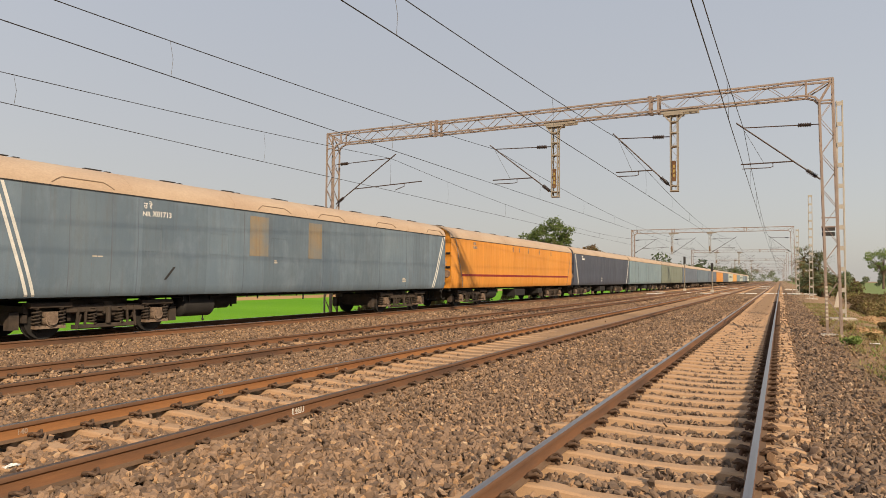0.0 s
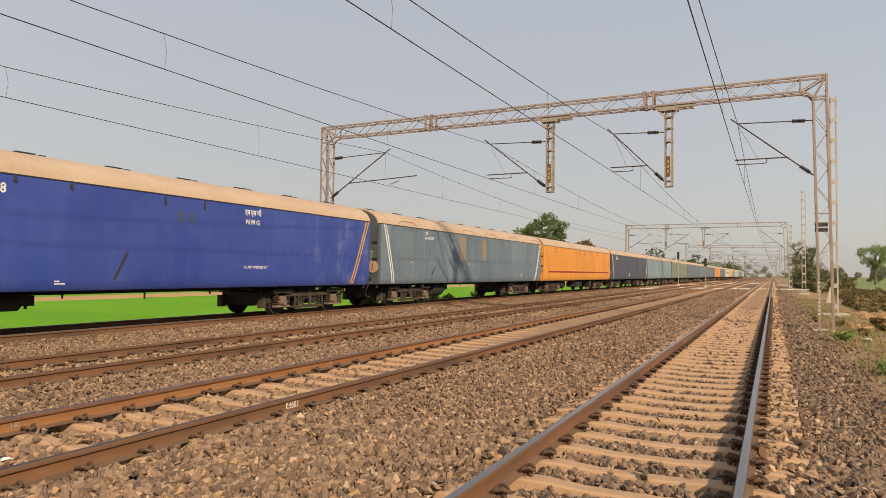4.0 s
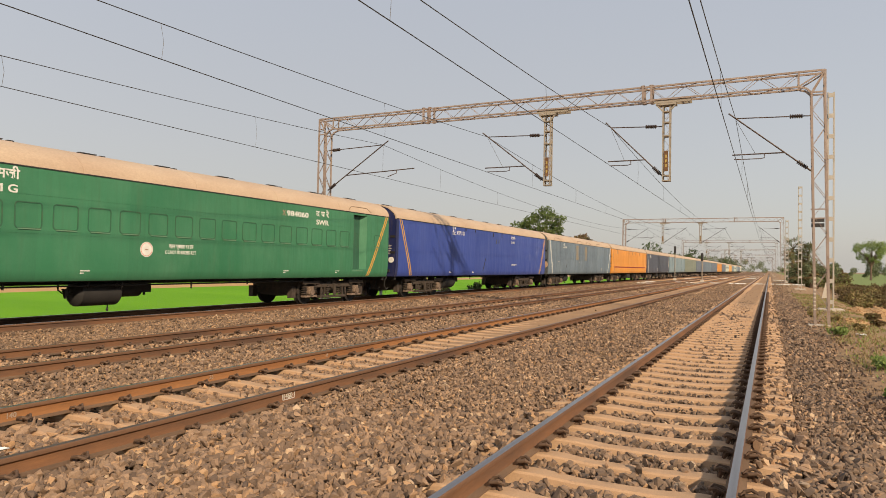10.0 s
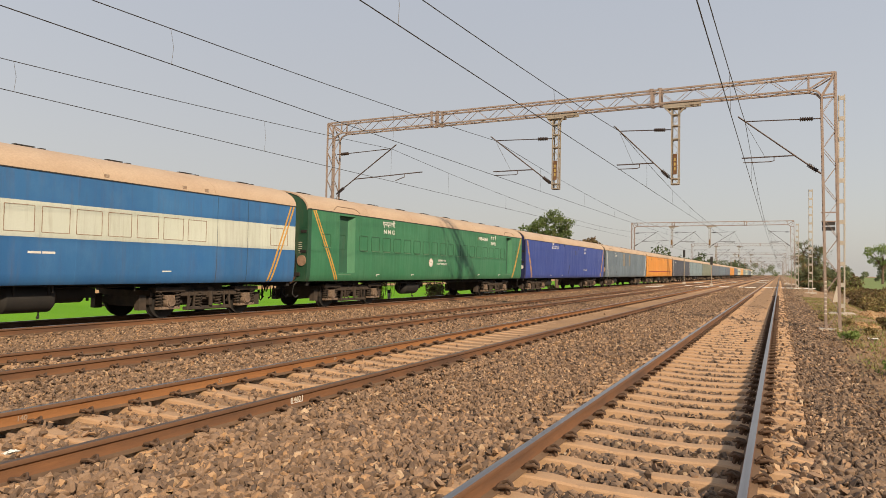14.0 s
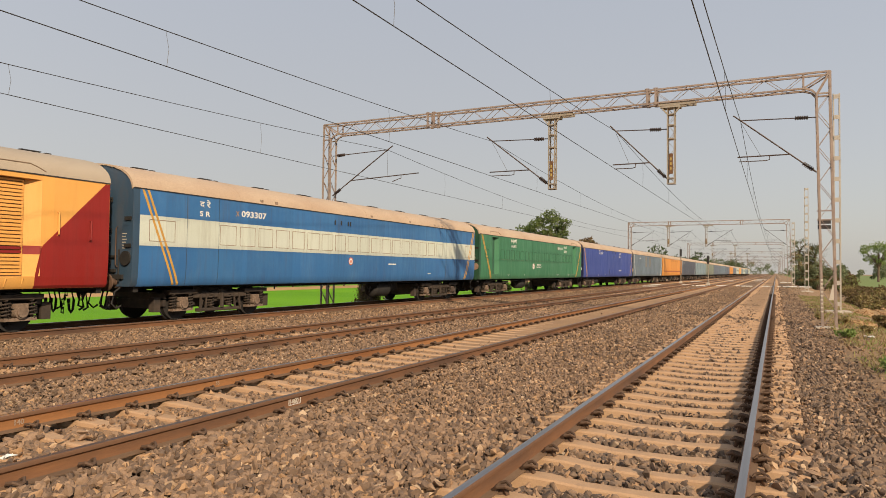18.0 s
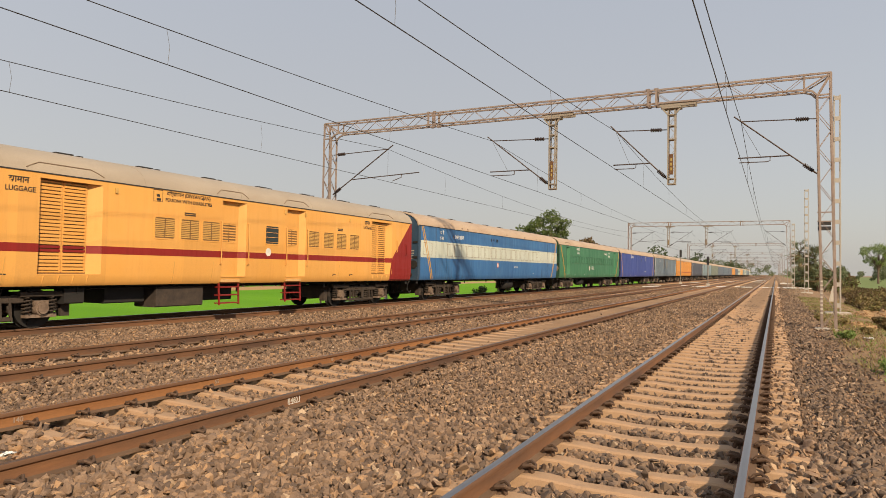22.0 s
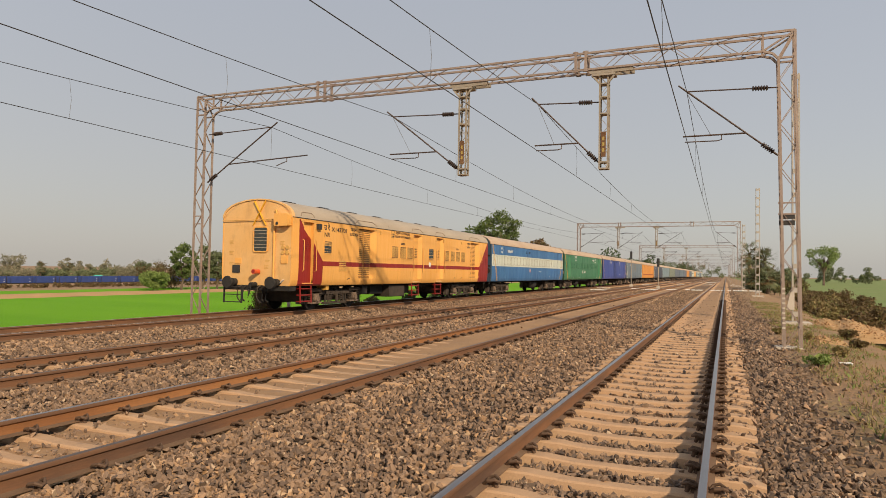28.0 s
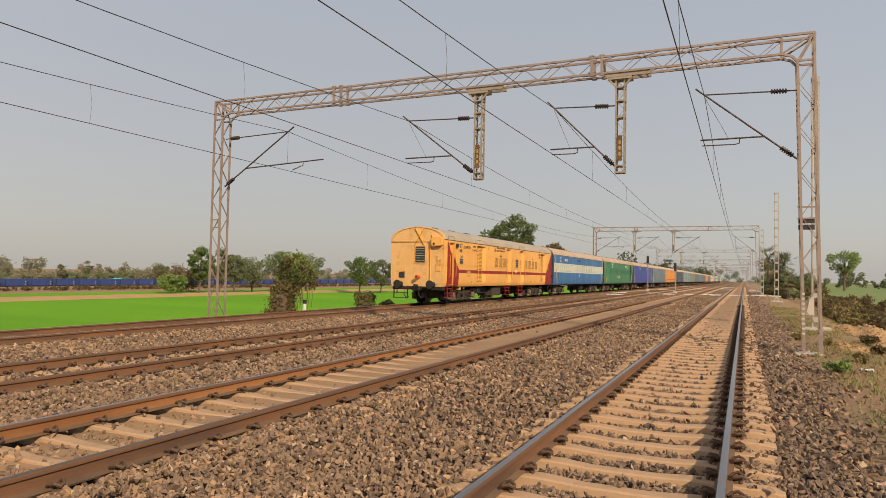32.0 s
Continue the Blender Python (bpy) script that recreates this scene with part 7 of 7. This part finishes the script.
for i, (x, y, w) in enumerate(((-14.6, 93, 1.9), (-13.3, 82, 1.2), (-11.1, 94.4, 1.2), (-8.5, 90, 1.9), (-6.5, 93, 1.3), (-3.5, 94, 1.7), (-1.1, 95, 1.2), (1.5, 97, 1.6), (3.0, 97, 1.4), (-12.9, 130, 2.2), (-8.3, 150, 2.0), (-3.6, 160, 2.0), (-12.9, 190, 2.6), (-4.1, 200, 2.4), (1.6, 140, 2))):
    white_patch(x, y, w, 600 + i)


def signal(x, y, h):
    t = tagged(empty("colour_light_signal", x, y, -0.25), "black colour light signal on a slim post", "railway signal", "signals")
    Geo().tube([(0, 0, 0), (0, 0, h)], 0.07, 8).make("post", M_STEEL_PALE, t)
    head = Geo().box(-0.17, 0.17, -0.10, 0.02, h - 0.1, h + 1.05, 0.04).make("signal_head", M_VENT, t)
    for i in range(3):
        z = h + 0.12 + 0.36 * i
        Geo().tube([(0, -0.10, z), (0, -0.30, z + 0.01)], [0.12, 0.125], 12).make("hood", M_VENT, head)
    Geo().box(-0.2, 0.2, -0.3, 0.3, 0.0, 0.35).make("foot", M_CONC, t)


signal(-13.6, 112, 4.4)
signal(-8.6, 101, 3.1)

# signs on the near portal's right upright and a leaning white board
sign = tagged(empty("warning_board", XR, PORTAL_Y - 0.27, 3.1), "dark enamel board fixed to the portal upright", "board")
Geo().box(-0.19, 0.19, 0.06, 0.09, -0.10, 0.03).make("plate", M_VENT, sign)
Geo().box(-0.19, 0.19, 0.06, 0.09, 0.07, 0.18).make("plate", M_VENT, sign)
board = tagged(empty("white_board", 2.35, 35.80, 0.30), "tapered white-painted board fixed to the steel mast", "board")
Geo().add([(-0.15, 0, 0), (0.14, 0, 0), (0.14, 0, 0.72), (0.0, 0, 0.72), (-0.15, 0.09, 0), (0.14, 0.09, 0), (0.14, 0.09, 0.72), (0.0, 0.09, 0.72)],
          [(0, 1, 2, 3), (7, 6, 5, 4), (0, 4, 5, 1), (1, 5, 6, 2), (2, 6, 7, 3), (3, 7, 4, 0)]).make("slab", M_CONC, board)


def band_marks():
    """Black and white bands painted on the upright's foot."""
    for i in range(9):
        z = 0.25 + i * 0.13
        Geo().box(XR - 0.116, XR - 0.044, -0.256, -0.184, z, z + 0.05).make("painted_band", M_CONC, near_portal)


band_marks()


# container train standing beyond the fields
M_BOXBLUE = coach_paint("container_blue", (0.022, 0.05, 0.20), (0.035, 0.07, 0.25))
M_TURQ = flat("turquoise_tarpaulin", (0.10, 0.55, 0.42), 0.6)


def container(x, y, heading):
    t = tagged(empty("container_wagon", x, y, -3.9), "blue container on a flat wagon standing beyond the fields", "wagon", "container wagons")
    Geo().box(-1.25, 1.25, -3.05, 3.05, 0.62, 2.42, 0.03).make("container", M_BOXBLUE, t)
    Geo().box(-1.3, 1.3, -3.5, 3.5, 0.42, 0.60).make("wagon_deck", M_BLACK, t)
    for k in range(9):
        y = -2.7 + 0.675 * k
        Geo().box(1.25, 1.275, y - 0.12, y + 0.12, 0.72, 2.32).make("corrugation", M_BOXBLUE, t)
    for y in (-3.04, 2.96):
        Geo().box(1.24, 1.29, y, y + 0.08, 0.64, 2.40).make("corner_post", M_BLACK, t)
    for s in (-2.3, 2.3):
        for x in (-0.9, 0.9):
            Geo().tube([(x - 0.06, s, 0.28), (x + 0.06, s, 0.28)], 0.27, 12).make("wheel", M_BLACK, t)
    for z in (0.95, 1.6):
        Geo().box(1.252, 1.262, 2.3, 2.75, z, z + 0.16).make("stencil", M_WHITE, t)
    t.matrix_basis = pose(x, y, -3.9, 0, 0, heading)
    return t


first = container(-171, 60, 3.2)
for i in range(1, 46):
    y = 60 + 7.25 * i
    copy_thing(first, pose(-171 - 0.056 * (y - 60), y, -3.9, 0, 0, 3.2))
sheet("far_bank", np.array([-205, -176 - 12, -168, -160]), np.array([-60, 60, 200, 420, 700]), lambda x, y: -4.0 + 0.45 * (x > -190) * (x < -164) , M_SOIL, "low railway bank beyond the fields", "earth bank")
tarp = tagged(empty("tarpaulin_hut", -182, 156, -4.0), "small hut under a turquoise tarpaulin", "hut")
Geo().box(-0.9, 0.9, -1.3, 1.3, 0, 2.2).make("wall", M_SOIL, tarp)
Geo().add([(-1.1, -1.4, 2.1), (1.1, -1.4, 2.1), (1.1, 1.4, 2.1), (-1.1, 1.4, 2.1), (0, -1.4, 2.75), (0, 1.4, 2.75)], [(0, 1, 4), (2, 3, 5), (0, 4, 5, 3), (1, 2, 5, 4), (0, 3, 2, 1)]).make("roof", M_TURQ, tarp)


# painted marks on rail webs
M_FADED = flat("faded_white_paint", (0.36, 0.26, 0.19), 0.8)


def rail_mark(key, side, y, body, box, size=0.075, dim=False):
    x = TRACK[key] + side * GAUGE / 2 + 0.0125
    t = tagged(empty("rail_mark", 0, 0, 0), "white painted chainage figures on the rail web", "painted mark", "rail marks", kind="structure")
    words(body, size, t, y, -0.118, M_FADED if dim else M_CONC, x=x)
    if box:
        for a, b, c, d in ((-0.02, 0.20, -0.130, -0.124), (-0.02, 0.20, -0.050, -0.044), (-0.02, -0.012, -0.13, -0.044), (0.192, 0.20, -0.13, -0.044)):
            Geo().box(x - 0.004, x + 0.001, y + a, y + b, c, d).make("border", M_WHITE, t)


rail_mark("b", 1, 6.36, "1460", True, 0.088)
rail_mark("b", -1, 4.17, "140", False, dim=True)
rail_mark("b", -1, 6.9, "55", False, dim=True)
rail_mark("b", -1, 9.6, "19", False, dim=True)


# ---- movement ----
def train_at(t):
    """Where the rear end of the blue coach stands along the track at t seconds."""
    ts = [0.0, 1.0, 3.5, 6.0, 9.0, 13.0, 19.0, 24.0, 25.5, 28.0, 30.0, 32.0]
    ss = [-14.40, -10.42, -0.50, 9.75, 21.60, 37.25, 60.30, 79.25, 84.85, 93.05, 99.2, 105.3]
    vs = [3.98, 3.98, 3.98, 4.0, 3.95, 3.87, 3.84, 3.76, 3.60, 3.12, 3.06, 3.04]
    i = max(k for k in range(len(ts) - 1) if ts[k] <= t or k == 0)
    h = ts[i + 1] - ts[i]
    u = (t - ts[i]) / h
    return ((1 + 2 * u) * (1 - u) ** 2 * ss[i] + u * (1 - u) ** 2 * h * vs[i] + u * u * (3 - 2 * u) * ss[i + 1] + u * u * (u - 1) * h * vs[i + 1])


def motions():
    """The train rolls away along track d; wheels turn with it."""
    for k, ob in COACHES.items():
        walk(ob, [(t, pose(TRACK["d"], train_at(t) + PITCH * k, 0)) for t in [0.5 * i for i in range(65)]])
    steps = [round(i * 4 / 30, 4) for i in range(241)]
    for w in WHEELS:
        y = w.matrix_basis.translation.y
        walk(w, [(t, pose(0, y, 0.457, -math.degrees(train_at(t) / 0.457) % 360)) for t in steps])


motions()
